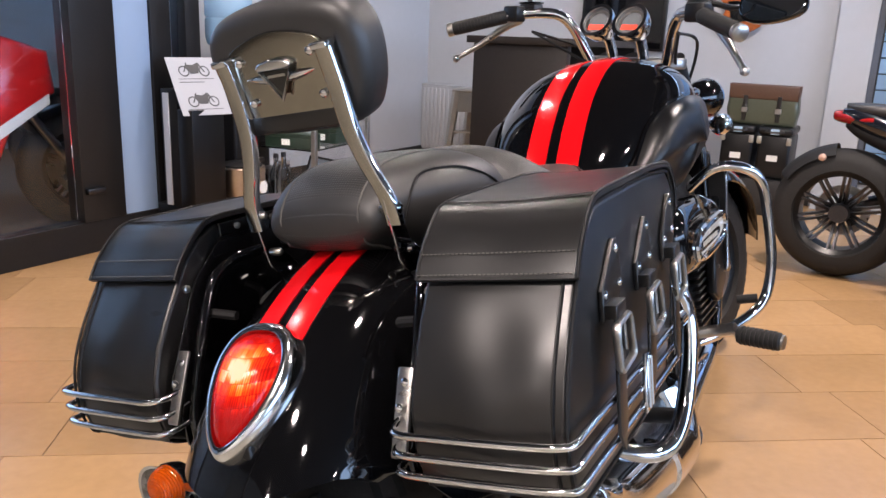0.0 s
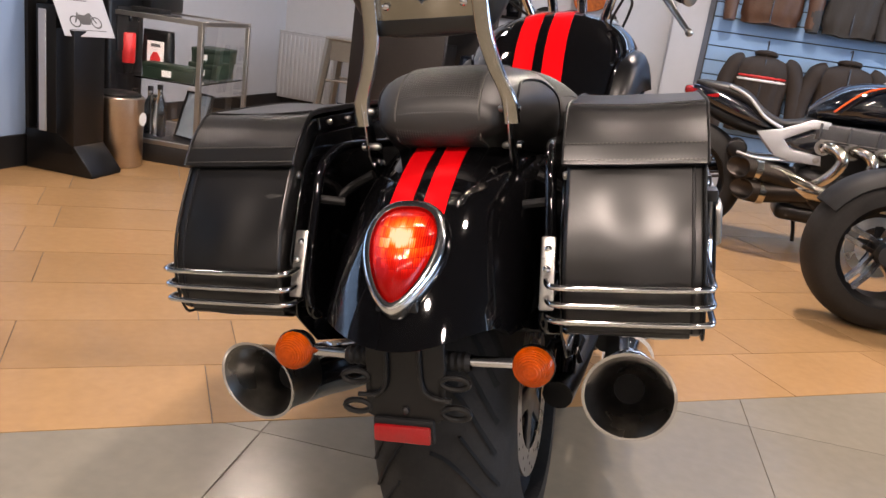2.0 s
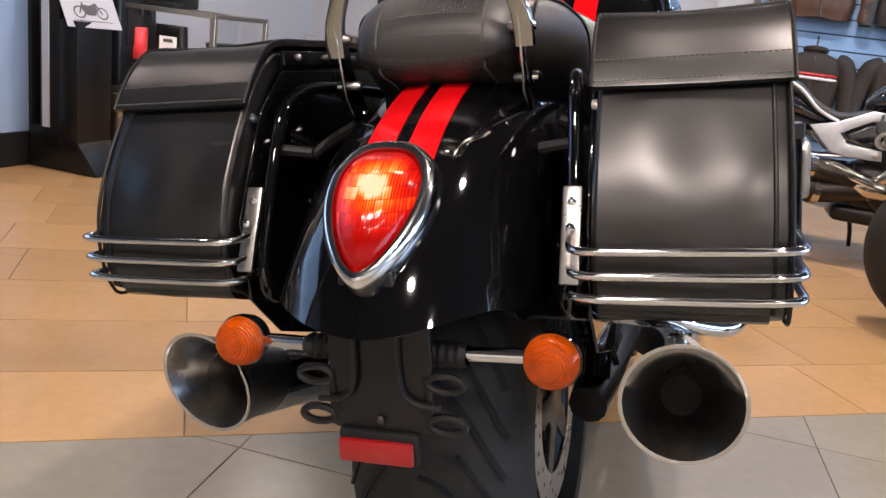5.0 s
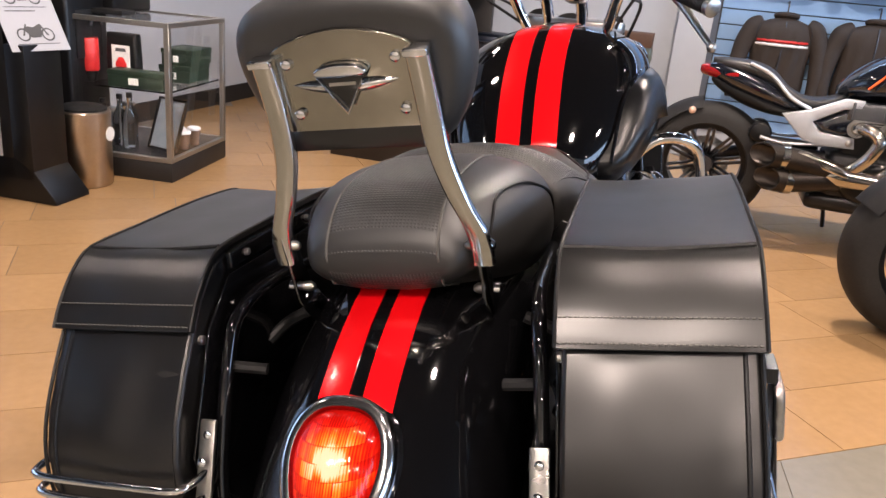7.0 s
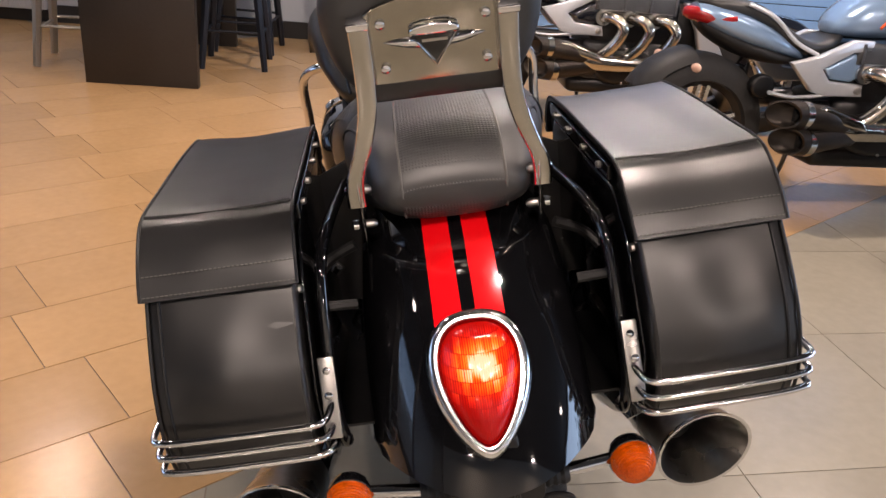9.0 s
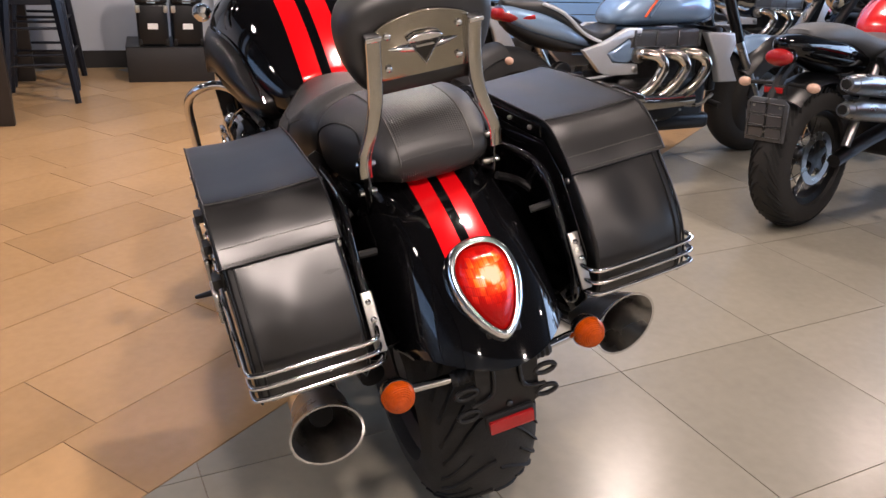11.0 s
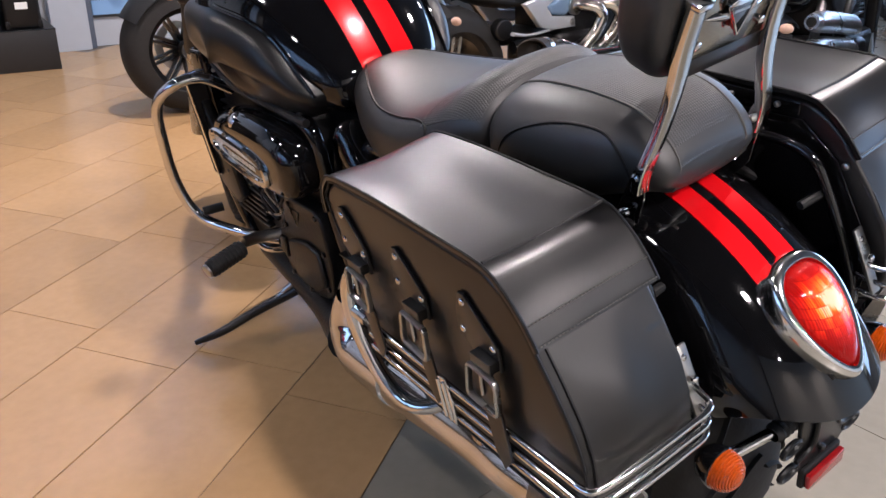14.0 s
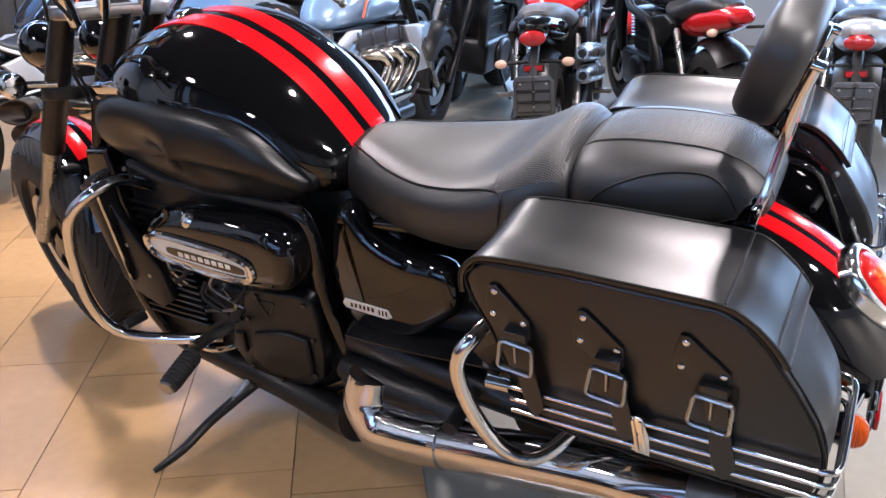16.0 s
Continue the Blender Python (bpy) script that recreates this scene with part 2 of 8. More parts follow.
WARM_TILE = material("warm_stone_tile", (0.45, 0.275, 0.128), 0.228, spread=0.2, scale=3.5, spec=0.45)
GREY_TILE = material("grey_stone_tile", (0.257, 0.236, 0.188), 0.228, spread=0.2, scale=3.0, spec=0.45)
GROUT = material("grout", (0.17, 0.135, 0.10), 0.9, spread=0.3, scale=30)
for tile_mat in (WARM_TILE, GREY_TILE):
    nt = tile_mat.node_tree
    info, hue = nt.nodes.new("ShaderNodeObjectInfo"), nt.nodes.new("ShaderNodeHueSaturation")
    mr = nt.nodes.new("ShaderNodeMapRange")
    mr.inputs["To Min"].default_value, mr.inputs["To Max"].default_value = 0.88, 1.1
    nt.links.new(info.outputs["Random"], mr.inputs["Value"])
    nt.links.new(mr.outputs[0], hue.inputs["Value"])
    b = nt.nodes["Principled BSDF"]
    nt.links.new(b.inputs["Base Color"].links[0].from_socket, hue.inputs["Color"])
    nt.links.new(hue.outputs[0], b.inputs["Base Color"])
    # every tile takes its own part of the stone's pattern
    shift = nt.nodes.new("ShaderNodeVectorMath")
    shift.operation = "ADD"
    nt.links.new(info.outputs["Location"], shift.inputs[1])
    for link in [k for k in nt.links if k.from_node.type == "TEX_COORD"]:
        nt.links.new(shift.outputs[0], link.to_socket)
    coord = [k for k in nt.nodes if k.type == "TEX_COORD"][0]
    nt.links.new(coord.outputs["Object"], shift.inputs[0])

X_LEFT, Y_BACK, CEIL = -3.35, 5.3, 3.4
X_RIGHT, Y_FRONT = 8.0, -6.0
floor = structure("floor", box(X_LEFT - 3, X_RIGHT, Y_FRONT, Y_BACK, -0.12, -0.003), GROUT, "showroom floor of warm and grey stone tiles")
structure("ceiling", box(X_LEFT - 3, X_RIGHT, Y_FRONT, Y_BACK, CEIL, CEIL + 0.15), material("dark_ceiling", (0.035, 0.035, 0.036), 0.9, spread=0.2), "dark painted showroom ceiling")
structure("wall_north", box(X_LEFT - 0.2, X_RIGHT, Y_BACK, Y_BACK + 0.2, 0, CEIL), PLASTER, "white plastered showroom wall")
structure("wall_west", box(X_LEFT - 0.2, X_LEFT, 2.15, Y_BACK, 0, CEIL), PLASTER, "white plastered side wall")


# ---- the touring motorcycle; own frame: x to its right, y ahead from the rear axle, z up ----
LEAN_LEFT, YAW = 10.8, 0.8
bike = thing("motorcycle", "black cruiser with red twin stripes and leather saddlebags, parked", "motorcycle", pose(0.052, 0, 0, 0, -LEAN_LEFT, YAW))
R_REAR, R_FRONT, AXLE = 0.323, 0.336, 1.83
FENDER_R = 0.512


def fender_point(u, phi, lift=0.0):
    """On the rear fender: u across, phi degrees round the axle, 0 straight back."""
    a = min(1.0, abs(u) / 0.152)
    r = FENDER_R - 0.135 * (1 - math.sqrt(max(0.0, 1 - a ** 2.6))) + lift
    q = radians(phi)
    return Vector((u, -r * math.cos(q), R_REAR + r * math.sin(q)))


def fender_mesh():
    rings = []
    us = [-0.152 + 0.304 * k / 28 for k in range(29)]
    for k in range(31):
        phi = 28.5 + 91.5 * k / 30
        trim = 1 - 0.10 * max(0, (36.5 - phi) / 8)
        outer = [fender_point(u * trim, phi + 7 * (abs(u) / 0.152) ** 2 * max(0, (43.5 - phi) / 15)) for u in us]
        inner = [Vector((v.x * 0.965, v.y, v.z)) + (Vector((0, 0, R_REAR)) - Vector((0, v.y, v.z))).normalized() * 0.006 for v in reversed(outer)]
        skirt_r = [Vector((0.1535 * trim, *(Vector((v.y, v.z - R_REAR)) * s).to_tuple())) + Vector((0, 0, R_REAR)) for v, s in ((outer[-1], 0.97), (outer[-1], 0.90))]
        skirt_l = [Vector((-s.x, s.y, s.z)) for s in reversed(skirt_r)]
        rings.append(skirt_l + outer[1:-1] + skirt_r + inner[1:-1])
    return loft(rings)


rear_fender = part("rear_fender", fender_mesh(), BLACK_GLOSS, bike, "gloss black rear fender", angle=60)


def fender_stripe(u0, u1, phi0, phi1, mat, name, lift=0.0016):
    rings = []
    for k in range(25):
        phi = phi0 + (phi1 - phi0) * k / 24
        top = [fender_point(u0 + (u1 - u0) * j / 6, phi, lift) for j in range(7)]
        low = [fender_point(u0 + (u1 - u0) * j / 6, phi, -0.001) for j in range(6, -1, -1)]
        rings.append(top + low)
    return part(name, loft(rings), mat, rear_fender, "red painted stripe", angle=60)


fender_stripe(-0.0500, -0.0140, 48, 76, RED_PAINT, "stripe")
fender_stripe(0.0040, 0.0400, 48, 76, RED_PAINT, "stripe")

LAMP_CHROME = material("lamp_chrome", (0.78, 0.78, 0.78), 0.13, metal=1.0, spread=0.1, scale=10)
# tail lamp: a drop-shaped lens in a chrome rim, lit
LAMP_TOP, LAMP_TIP = Vector((-0.003, -0.322, 0.742)), Vector((-0.003, -0.428, 0.622))
lamp_down = (LAMP_TIP - LAMP_TOP)
LAMP_LEN = lamp_down.length
lamp_down.normalize()
lamp_out = Vector((0, lamp_down.z, -lamp_down.y))


def drop(s, side, grow=0.0):
    f = max(0.0, min(1.0, s))
    hw = 0.0525 * math.sin(math.pi * f ** 0.66) ** 0.57 if 0 < f < 1 else 0.0
    hw += grow * (1 if 0 < f < 1 else 0)
    return hw * side


def drop_outline(n=26, grow=0.0):
    pts = []
    for k in range(n + 1):
        f = (1 - math.cos(math.pi * k / n)) / 2
        pts.append((drop(f, 1), f))
    for k in range(n - 1, 0, -1):
        f = (1 - math.cos(math.pi * k / n)) / 2
        pts.append((drop(f, -1), f))
    out = []
    for u, f in pts:
        c = Vector((u, f * LAMP_LEN - LAMP_LEN * 0.42))
        g = c * (1 + grow / max(0.02, c.length))
        out.append((g.x, g.y + LAMP_LEN * 0.42))
    return out


def lamp_place(u, s, h):
    return LAMP_TOP + Vector((u, 0, 0)) + lamp_down * s + lamp_out * h


RIM_RINGS = ((-0.03, 0.0120), (-0.002, 0.0115), (0.006, 0.0100), (0.011, 0.0065), (0.0130, 0.0020), (0.0120, -0.0035), (0.0, -0.0065))
tail_lamp = part("tail_light", loft([[lamp_place(u, s, h) for u, s in drop_outline(grow=g)] for h, g in RIM_RINGS]), LAMP_CHROME, bike, "drop-shaped chrome tail lamp, lit", angle=60)


def lens_material():
    m = bpy.data.materials.new("lit_red_lens")
    m.use_nodes = True
    nt = m.node_tree
    b = nt.nodes["Principled BSDF"]
    b.inputs["Base Color"].default_value, b.inputs["Roughness"].default_value = (0.20, 0.002, 0.001, 1), 0.06
    b.inputs["Specular IOR Level"].default_value = 0.2
    b.inputs["Coat Weight"].default_value = 0.08
    tc = nt.nodes.new("ShaderNodeTexCoord")
    dist = nt.nodes.new("ShaderNodeVectorMath")
    dist.operation = "DISTANCE"
    bulb = lamp_place(0.004, LAMP_LEN * 0.40, 0.03)
    dist.inputs[1].default_value = bulb
    nt.links.new(tc.outputs["Object"], dist.inputs[0])
    vor = nt.nodes.new("ShaderNodeTexBrick")
    vor.inputs["Scale"].default_value = 44
    vor.inputs["Color1"].default_value, vor.inputs["Color2"].default_value, vor.inputs["Mortar"].default_value = (0.16, 0.16, 0.16, 1), (1.0, 1.0, 1.0, 1), (0.20, 0.20, 0.20, 1)
    vor.inputs["Mortar Size"].default_value, vor.inputs["Row Height"].default_value, vor.inputs["Brick Width"].default_value = 0.02, 0.55, 0.40
    sep, com = nt.nodes.new("ShaderNodeSeparateXYZ"), nt.nodes.new("ShaderNodeCombineXYZ")
    nt.links.new(tc.outputs["Object"], sep.inputs[0])
    nt.links.new(sep.outputs["X"], com.inputs["X"])
    nt.links.new(sep.outputs["Z"], com.inputs["Y"])
    nt.links.new(com.outputs[0], vor.inputs["Vector"])
    near = nt.nodes.new("ShaderNodeMapRange")
    near.inputs["From Min"].default_value, near.inputs["From Max"].default_value = 0.064, 0.012
    nt.links.new(dist.outputs["Value"], near.inputs["Value"])
    mul = nt.nodes.new("ShaderNodeMath")
    mul.operation = "MULTIPLY"
    nt.links.new(near.outputs[0], mul.inputs[0])
    lum = nt.nodes.new("ShaderNodeRGBToBW")
    nt.links.new(vor.outputs["Color"], lum.inputs[0])
    ad = nt.nodes.new("ShaderNodeMath")
    ad.operation = "MULTIPLY_ADD"
    ad.inputs[1].default_value, ad.inputs[2].default_value = 0.92, 0.06
    ribs = nt.nodes.new("ShaderNodeTexWave")
    ribs.inputs["Scale"].default_value, ribs.inputs["Distortion"].default_value = 110, 0.5
    nt.links.new(com.outputs[0], ribs.inputs["Vector"])
    both = nt.nodes.new("ShaderNodeMath")
    both.operation, both.inputs[1].default_value = "MULTIPLY_ADD", 0.30
    nt.links.new(ribs.outputs["Fac"], both.inputs[0])
    blotch, patchy = nt.nodes.new("ShaderNodeTexNoise"), nt.nodes.new("ShaderNodeMath")
    blotch.inputs["Scale"].default_value, blotch.inputs["Detail"].default_value = 48, 2
    nt.links.new(com.outputs[0], blotch.inputs["Vector"])
    patchy.operation = "MULTIPLY_ADD"
    nt.links.new(blotch.outputs[0], patchy.inputs[0])
    patchy.inputs[1].default_value = 0.7
    nt.links.new(lum.outputs[0], patchy.inputs[2])
    half = nt.nodes.new("ShaderNodeMath")
    half.operation, half.inputs[1].default_value = "MULTIPLY", 0.86
    nt.links.new(patchy.outputs[0], half.inputs[0])
    nt.links.new(half.outputs[0], both.inputs[2])
    sub = nt.nodes.new("ShaderNodeMath")
    sub.operation, sub.inputs[1].default_value = "SUBTRACT", 0.12
    nt.links.new(both.outputs[0], sub.inputs[0])
    nt.links.new(sub.outputs[0], ad.inputs[0])
    glass = nt.nodes.new("ShaderNodeBump")
    glass.inputs["Strength"].default_value, glass.inputs["Distance"].default_value = 0.5, 0.001
    nt.links.new(both.outputs[0], glass.inputs["Height"])
    nt.links.new(glass.outputs[0], b.inputs["Normal"])
    nt.links.new(ad.outputs[0], mul.inputs[1])
    ramp = nt.nodes.new("ShaderNodeValToRGB")
    e = ramp.color_ramp.elements
    e[0].position, e[0].color = 0.0, (0.10, 0.001, 0.001, 1)
    e[1].position, e[1].color = 1.0, (1.0, 0.88, 0.50, 1)
    for pos, col in ((0.16, (0.26, 0.002, 0.001, 1)), (0.34, (0.62, 0.012, 0.003, 1)), (0.52, (0.95, 0.11, 0.006, 1)), (0.72, (1.0, 0.36, 0.03, 1))):
        x = ramp.color_ramp.elements.new(pos)
        x.color = col
    core, hot = nt.nodes.new("ShaderNodeMapRange"), nt.nodes.new("ShaderNodeMath")
    core.inputs["From Min"].default_value, core.inputs["From Max"].default_value, core.inputs["To Max"].default_value = 0.019, 0.005, 0.75
    nt.links.new(dist.outputs["Value"], core.inputs["Value"])
    hot.operation = "ADD"
    nt.links.new(mul.outputs[0], hot.inputs[0])
    nt.links.new(core.outputs[0], hot.inputs[1])
    nt.links.new(hot.outputs[0], ramp.inputs[0])
    nt.links.new(ramp.outputs[0], b.inputs["Emission Color"])
    b.inputs["Emission Strength"].default_value = 1.25
    return m


def lens_rings():
    rings = []
    for k in range(9):
        q = math.pi / 2 * k / 8
        sc = math.cos(q) * 0.999 + 0.001
        ring = []
        for u, s in drop_outline(grow=-0.006):
            ring.append(lamp_place(u * sc, LAMP_LEN * 0.44 + (s - LAMP_LEN * 0.44) * sc, 0.004 + 0.028 * math.sin(q)))
        rings.append(ring)
    return loft(rings)


part("lens", lens_rings(), lens_material(), tail_lamp, "red ribbed lens, lit", angle=70)

AMBER_LENS = material("amber_lens", (0.86, 0.125, 0.0), 0.08, coat=0.0, spread=0.7, scale=70, spec=0.22)
AMBER_LENS.node_tree.nodes["Principled BSDF"].inputs["Transmission Weight"].default_value = 0.45

# plate carrier with slots, reflector, indicators
carrier = part("plate_carrier", join(
    slab([(-0.055, 0.595), (0.06, 0.595), (0.062, 0.53), (0.05, 0.445), (-0.05, 0.445), (-0.058, 0.53)], -0.405, -0.398, 0.002, "y"),
    tube([(-0.026, -0.408, 0.585), (-0.026, -0.409, 0.51), (-0.04, -0.409, 0.487), (-0.07, -0.409, 0.483)], 0.004, 8),
    tube([(0.026, -0.408, 0.585), (0.026, -0.409, 0.51), (0.04, -0.409, 0.487), (0.07, -0.409, 0.483)], 0.004, 8),
    slab([(-0.03, 0.63), (0.03, 0.63), (0.035, 0.59), (-0.035, 0.59)], -0.42, -0.38, 0.004, "y")), BLACK_SATIN, bike, "black slotted number plate carrier, empty")
for sx in (-1, 1):
    for z in (0.508, 0.462):
        loop = [(sx * (0.075 + 0.020 * math.cos(a) * (1.0)), -0.403, z + 0.009 * math.sin(a)) for a in (2 * math.pi * k / 16 for k in range(16))]
        part("slot_lug", tube(loop, 0.0045, 8, 1, closed=True, straight=True), BLACK_SATIN, carrier)
    part("lug_arm", slab([(sx * 0.048, 0.52), (sx * 0.06, 0.515), (sx * 0.06, 0.452), (sx * 0.048, 0.448)], -0.405, -0.400, 0.0015, "y"), BLACK_SATIN, carrier)
part("bolt", bolt_head((0, -0.405, 0.462), (0, -1, 0), 0.006), DARK_STEEL, carrier)
reflector = part("reflector", box(-0.046, 0.040, -0.421, -0.412, 0.417, 0.443, 0.003), RED_PLASTIC, bike, "red rectangular reflector")
part("reflector_back", box(-0.049, 0.043, -0.412, -0.402, 0.414, 0.450, 0.003), BLACK_MATT, reflector)
for sx in (-1, 1):
    SIG = Matrix.Translation((sx * 0.184 - 0.003, -0.368, 0.530))
    ind = part("indicator", lathe([(0.0, 0.030), (0.016, 0.027), (0.026, 0.016), (0.0305, 0.002), (0.031, -0.004), (0.027, -0.006)], 28, "y", SIG), BLACK_GLOSS, bike, "round amber turn signal on a chrome stalk")
    prof = [(0.0275, -0.002), (0.0295, -0.004)]
    for k in range(22):
        q = k / 21 * math.pi / 2
        prof.append((0.0292 * math.cos(q) ** 0.75 - (0.0007 if k % 2 else 0.0), -0.006 - 0.027 * math.sin(q) + (0.0007 if k % 2 else 0.0)))
    part("bulb_reflector", lathe([(0.027, -0.002), (0.020, -0.007), (0.0, -0.004)], 20, "y", SIG), AMBER, ind)
    part("lens", lathe(prof, 28, "y", SIG), AMBER_LENS, ind, "amber ribbed lens")
    part("stalk", rod((sx * 0.157 - 0.003, -0.366, 0.530), (sx * 0.092, -0.380, 0.534), 0.0085, 12), CHROME, ind, "chrome stalk")
    part("boot", lathe([(0.010, 0.0)] + [(0.013 + 0.002 * (k % 2), 0.004 + 0.005 * k) for k in range(8)] + [(0.012, 0.046)], 16, "x", Matrix.Translation((sx * 0.072 - 0.023, -0.384, 0.534))), BLACK_MATT, ind, "ribbed rubber boot")


# wheels
def tyre_mesh(r, half, rim_r, n=56, crown=None):
    prof = []
    side = (r - rim_r)
    for k in range(17):
        a = math.pi * k / 16
        x = half * math.cos(a)
        prof.append((rim_r + side * (math.sin(a) ** 0.62), x))
    prof = [(rim_r - 0.008, half * 0.72)] + prof + [(rim_r - 0.008, -half * 0.72)]
    return lathe(prof, n, "x", closed=True)


def groove_bars(r, half, rim_r, count, width=0.006, slope=0.55):
    """Grooves laid on as near-black bars; the shade in them is in the colour."""
    out = bmesh.new()
    for k in range(count):
        for sgn in (-1, 1):
            a0 = 2 * math.pi * (k + (0.25 if sgn > 0 else 0)) / count
            line = []
            for j in range(7):
                x = sgn * half * (0.04 + 0.80 * j / 6)
                c = abs(x) / half
                rr = rim_r + (r - rim_r) * (math.sin(math.acos(min(1, c))) ** 0.62) - 0.0012
                a = a0 + slope * c * c
                line.append(Vector((x, rr * math.cos(a), rr * math.sin(a))))
            out = join(out, tube(line, width, 5, 1, straight=True, flat=0.4))
            short = []
            for j in range(5):
                x = sgn * half * (0.42 + 0.44 * j / 4)
                c = abs(x) / half
                rr = rim_r + (r - rim_r) * (math.sin(math.acos(min(1, c))) ** 0.62) - 0.0012
                a = a0 + math.pi / count + slope * c * c
                short.append(Vector((x, rr * math.cos(a), rr * math.sin(a))))
            out = join(out, tube(short, width * 0.85, 5, 1, straight=True, flat=0.4))
    return out


# Near-black colour standing for the shade in tread grooves, drilled holes and bores
RECESS_SHADE = material("recess_shade", (0.004, 0.004, 0.004), 0.9, spread=0.3)


def wheel(name, parent, y, z, r, half, rim_r, spokes, mat_rim, lip, disc_side=1, disc_r=0.16, grooves=0, turn=0.0, split=True, wire=False, holes=False, groove_w=0.006):
    hub = part(name, lathe([(0.0, -half * 0.75), (0.045, -half * 0.75), (0.05, -half * 0.4), (0.035, 0), (0.05, half * 0.4), (0.045, half * 0.75), (0.0, half * 0.75)], 20, "x"), DARK_STEEL, parent)
    hub.matrix_basis = pose(0, y, z, 0, 0, turn)
    part("tyre", tyre_mesh(r, half, rim_r), RUBBER, hub, "black rubber tyre", angle=50)
    if grooves:
        part("tread", groove_bars(r, half, rim_r, grooves, groove_w), RECESS_SHADE, hub)
    rim = part("rim", lathe([(rim_r - 0.004, half * 0.80), (rim_r + 0.006, half * 0.80), (rim_r + 0.004, half * 0.74), (rim_r - 0.02, half * 0.66), (rim_r - 0.025, 0), (rim_r - 0.02, -half * 0.66), (rim_r + 0.004, -half * 0.74), (rim_r + 0.006, -half * 0.80), (rim_r - 0.004, -half * 0.80), (rim_r - 0.03, -half * 0.6), (rim_r - 0.032, 0), (rim_r - 0.03, half * 0.6)], 48, "x", closed=True), BLACK_SATIN, hub)
    if lip is not BLACK_SATIN:
        for sd in (-1, 1):
            part("rim_edge", lathe([(rim_r - 0.005, sd * half * 0.805), (rim_r + 0.004, sd * half * 0.825), (rim_r + 0.007, sd * half * 0.80), (rim_r, sd * half * 0.78)], 56, "x", closed=True), lip, hub, "bright rim edge")
    if wire:
        for k in range(28):
            a, lean = 2 * math.pi * k / 28, (0.55 if k % 2 else -0.55)
            sx = 0.4 if k % 4 < 2 else -0.4
            part("spoke", rod((half * sx * 1.4, 0.045 * math.cos(a + lean * 2), 0.045 * math.sin(a + lean * 2)), (half * 0.1 * sx, (rim_r - 0.028) * math.cos(a), (rim_r - 0.028) * math.sin(a)), 0.0024, 5), CHROME, hub)
    else:
        for k in range(spokes):
            a = 2 * math.pi * k / spokes + 0.25
            c, s = math.cos(a), math.sin(a)
            for o in ((-0.085 / spokes - 0.004, 0.085 / spokes + 0.004) if split else (0,)):
                w = (0.003 + 0.0275 / spokes) if split else 0.014
                line = [(0.04, 0.10), (rim_r * 0.55, 0.55), (rim_r - 0.012, 0.66)]
                rings = []
                for rad, f in line:
                    q = [(half * f, -w), (half * f, w), (half * f - 0.028, w * 1.5), (half * f - 0.028, -w * 1.5)]
                    rings.append([(x, c * rad - s * (v + o), s * rad + c * (v + o)) for x, v in q])
                part("spoke", loft(rings), mat_rim, hub, angle=30)
        for sd in (-1, 1):
            part("hub_cap", lathe([(0.0, sd * half * 0.62), (0.018, sd * half * 0.62), (0.022, sd * half * 0.54), (0.042, sd * half * 0.50), (0.05, sd * half * 0.36)], 28, "x"), DARK_STEEL if mat_rim is BLACK_SATIN else STEEL, hub)
    for sd in ((disc_side,) if disc_side in (-1, 1) else (-1, 1)):
        x = sd * (half * 0.85)
        d = lathe([(disc_r * 0.68, x), (disc_r, x), (disc_r, x + sd * 0.005), (disc_r * 0.68, x + sd * 0.005)], 40, "x", closed=True)
        part("brake_disc", d, STEEL, hub, "drilled steel brake disc")
        star = []
        for k in range(20):
            a = 2 * math.pi * k / 20 + 0.3
            star.append(((disc_r * 0.72 if k % 4 in (0, 1) else 0.045) * math.cos(a), (disc_r * 0.72 if k % 4 in (0, 1) else 0.045) * math.sin(a)))
        part("disc_carrier", slab(star, x - 0.003, x + 0.004, 0.001), BLACK_SATIN, hub)
        if holes:
            hm = mesh_of("disc_hole", lathe([(0.0, 0.0), (0.0038, 0.0)], 8, "x"), RECESS_SHADE)
            for k in range(36):
                rr = (0.77, 0.85, 0.93)[k % 3]
                a = 2 * math.pi * k / 36
                ho = new("disc_hole", hm)
                ho.parent = hub
                ho.location = (x + sd * 0.0056, disc_r * rr * math.cos(a), disc_r * rr * math.sin(a))
    return hub


wheel("rear_wheel", bike, 0, R_REAR, R_REAR, 0.12, 0.205, 5, BLACK_SATIN, STEEL, 1, 0.155, grooves=17, holes=True, groove_w=0.0085)
wheel("front_wheel", bike, AXLE, R_FRONT, R_FRONT, 0.075, 0.218, 5, BLACK_SATIN, BLACK_SATIN, 0, 0.16, grooves=26, turn=-17)


# ---- saddlebags ----
BAG_IN, BAG_OUT = 0.212, 0.403
BODY = [(0.190, 0.826), (0.176, 0.846), (0.154, 0.862), (0.016, 0.869), (-0.19, 0.866), (-0.224, 0.850), (-0.254, 0.822), (-0.272, 0.795), (-0.300, 0.755), (-0.328, 0.708), (-0.343, 0.665), (-0.346, 0.620), (-0.335, 0.578), (-0.302, 0.562), (-0.15, 0.560), (0.02, 0.562), (0.07, 0.580), (0.108, 0.621), (0.130, 0.675), (0.150, 0.735), (0.178, 0.785)]
FLAP = [(0.198, 0.800), (0.197, 0.832), (0.184, 0.856), (0.158, 0.873), (0.09, 0.879), (0.016, 0.881), (-0.1, 0.880), (-0.192, 0.878), (-0.228, 0.862), (-0.257, 0.836), (-0.273, 0.816), (-0.283, 0.801)]


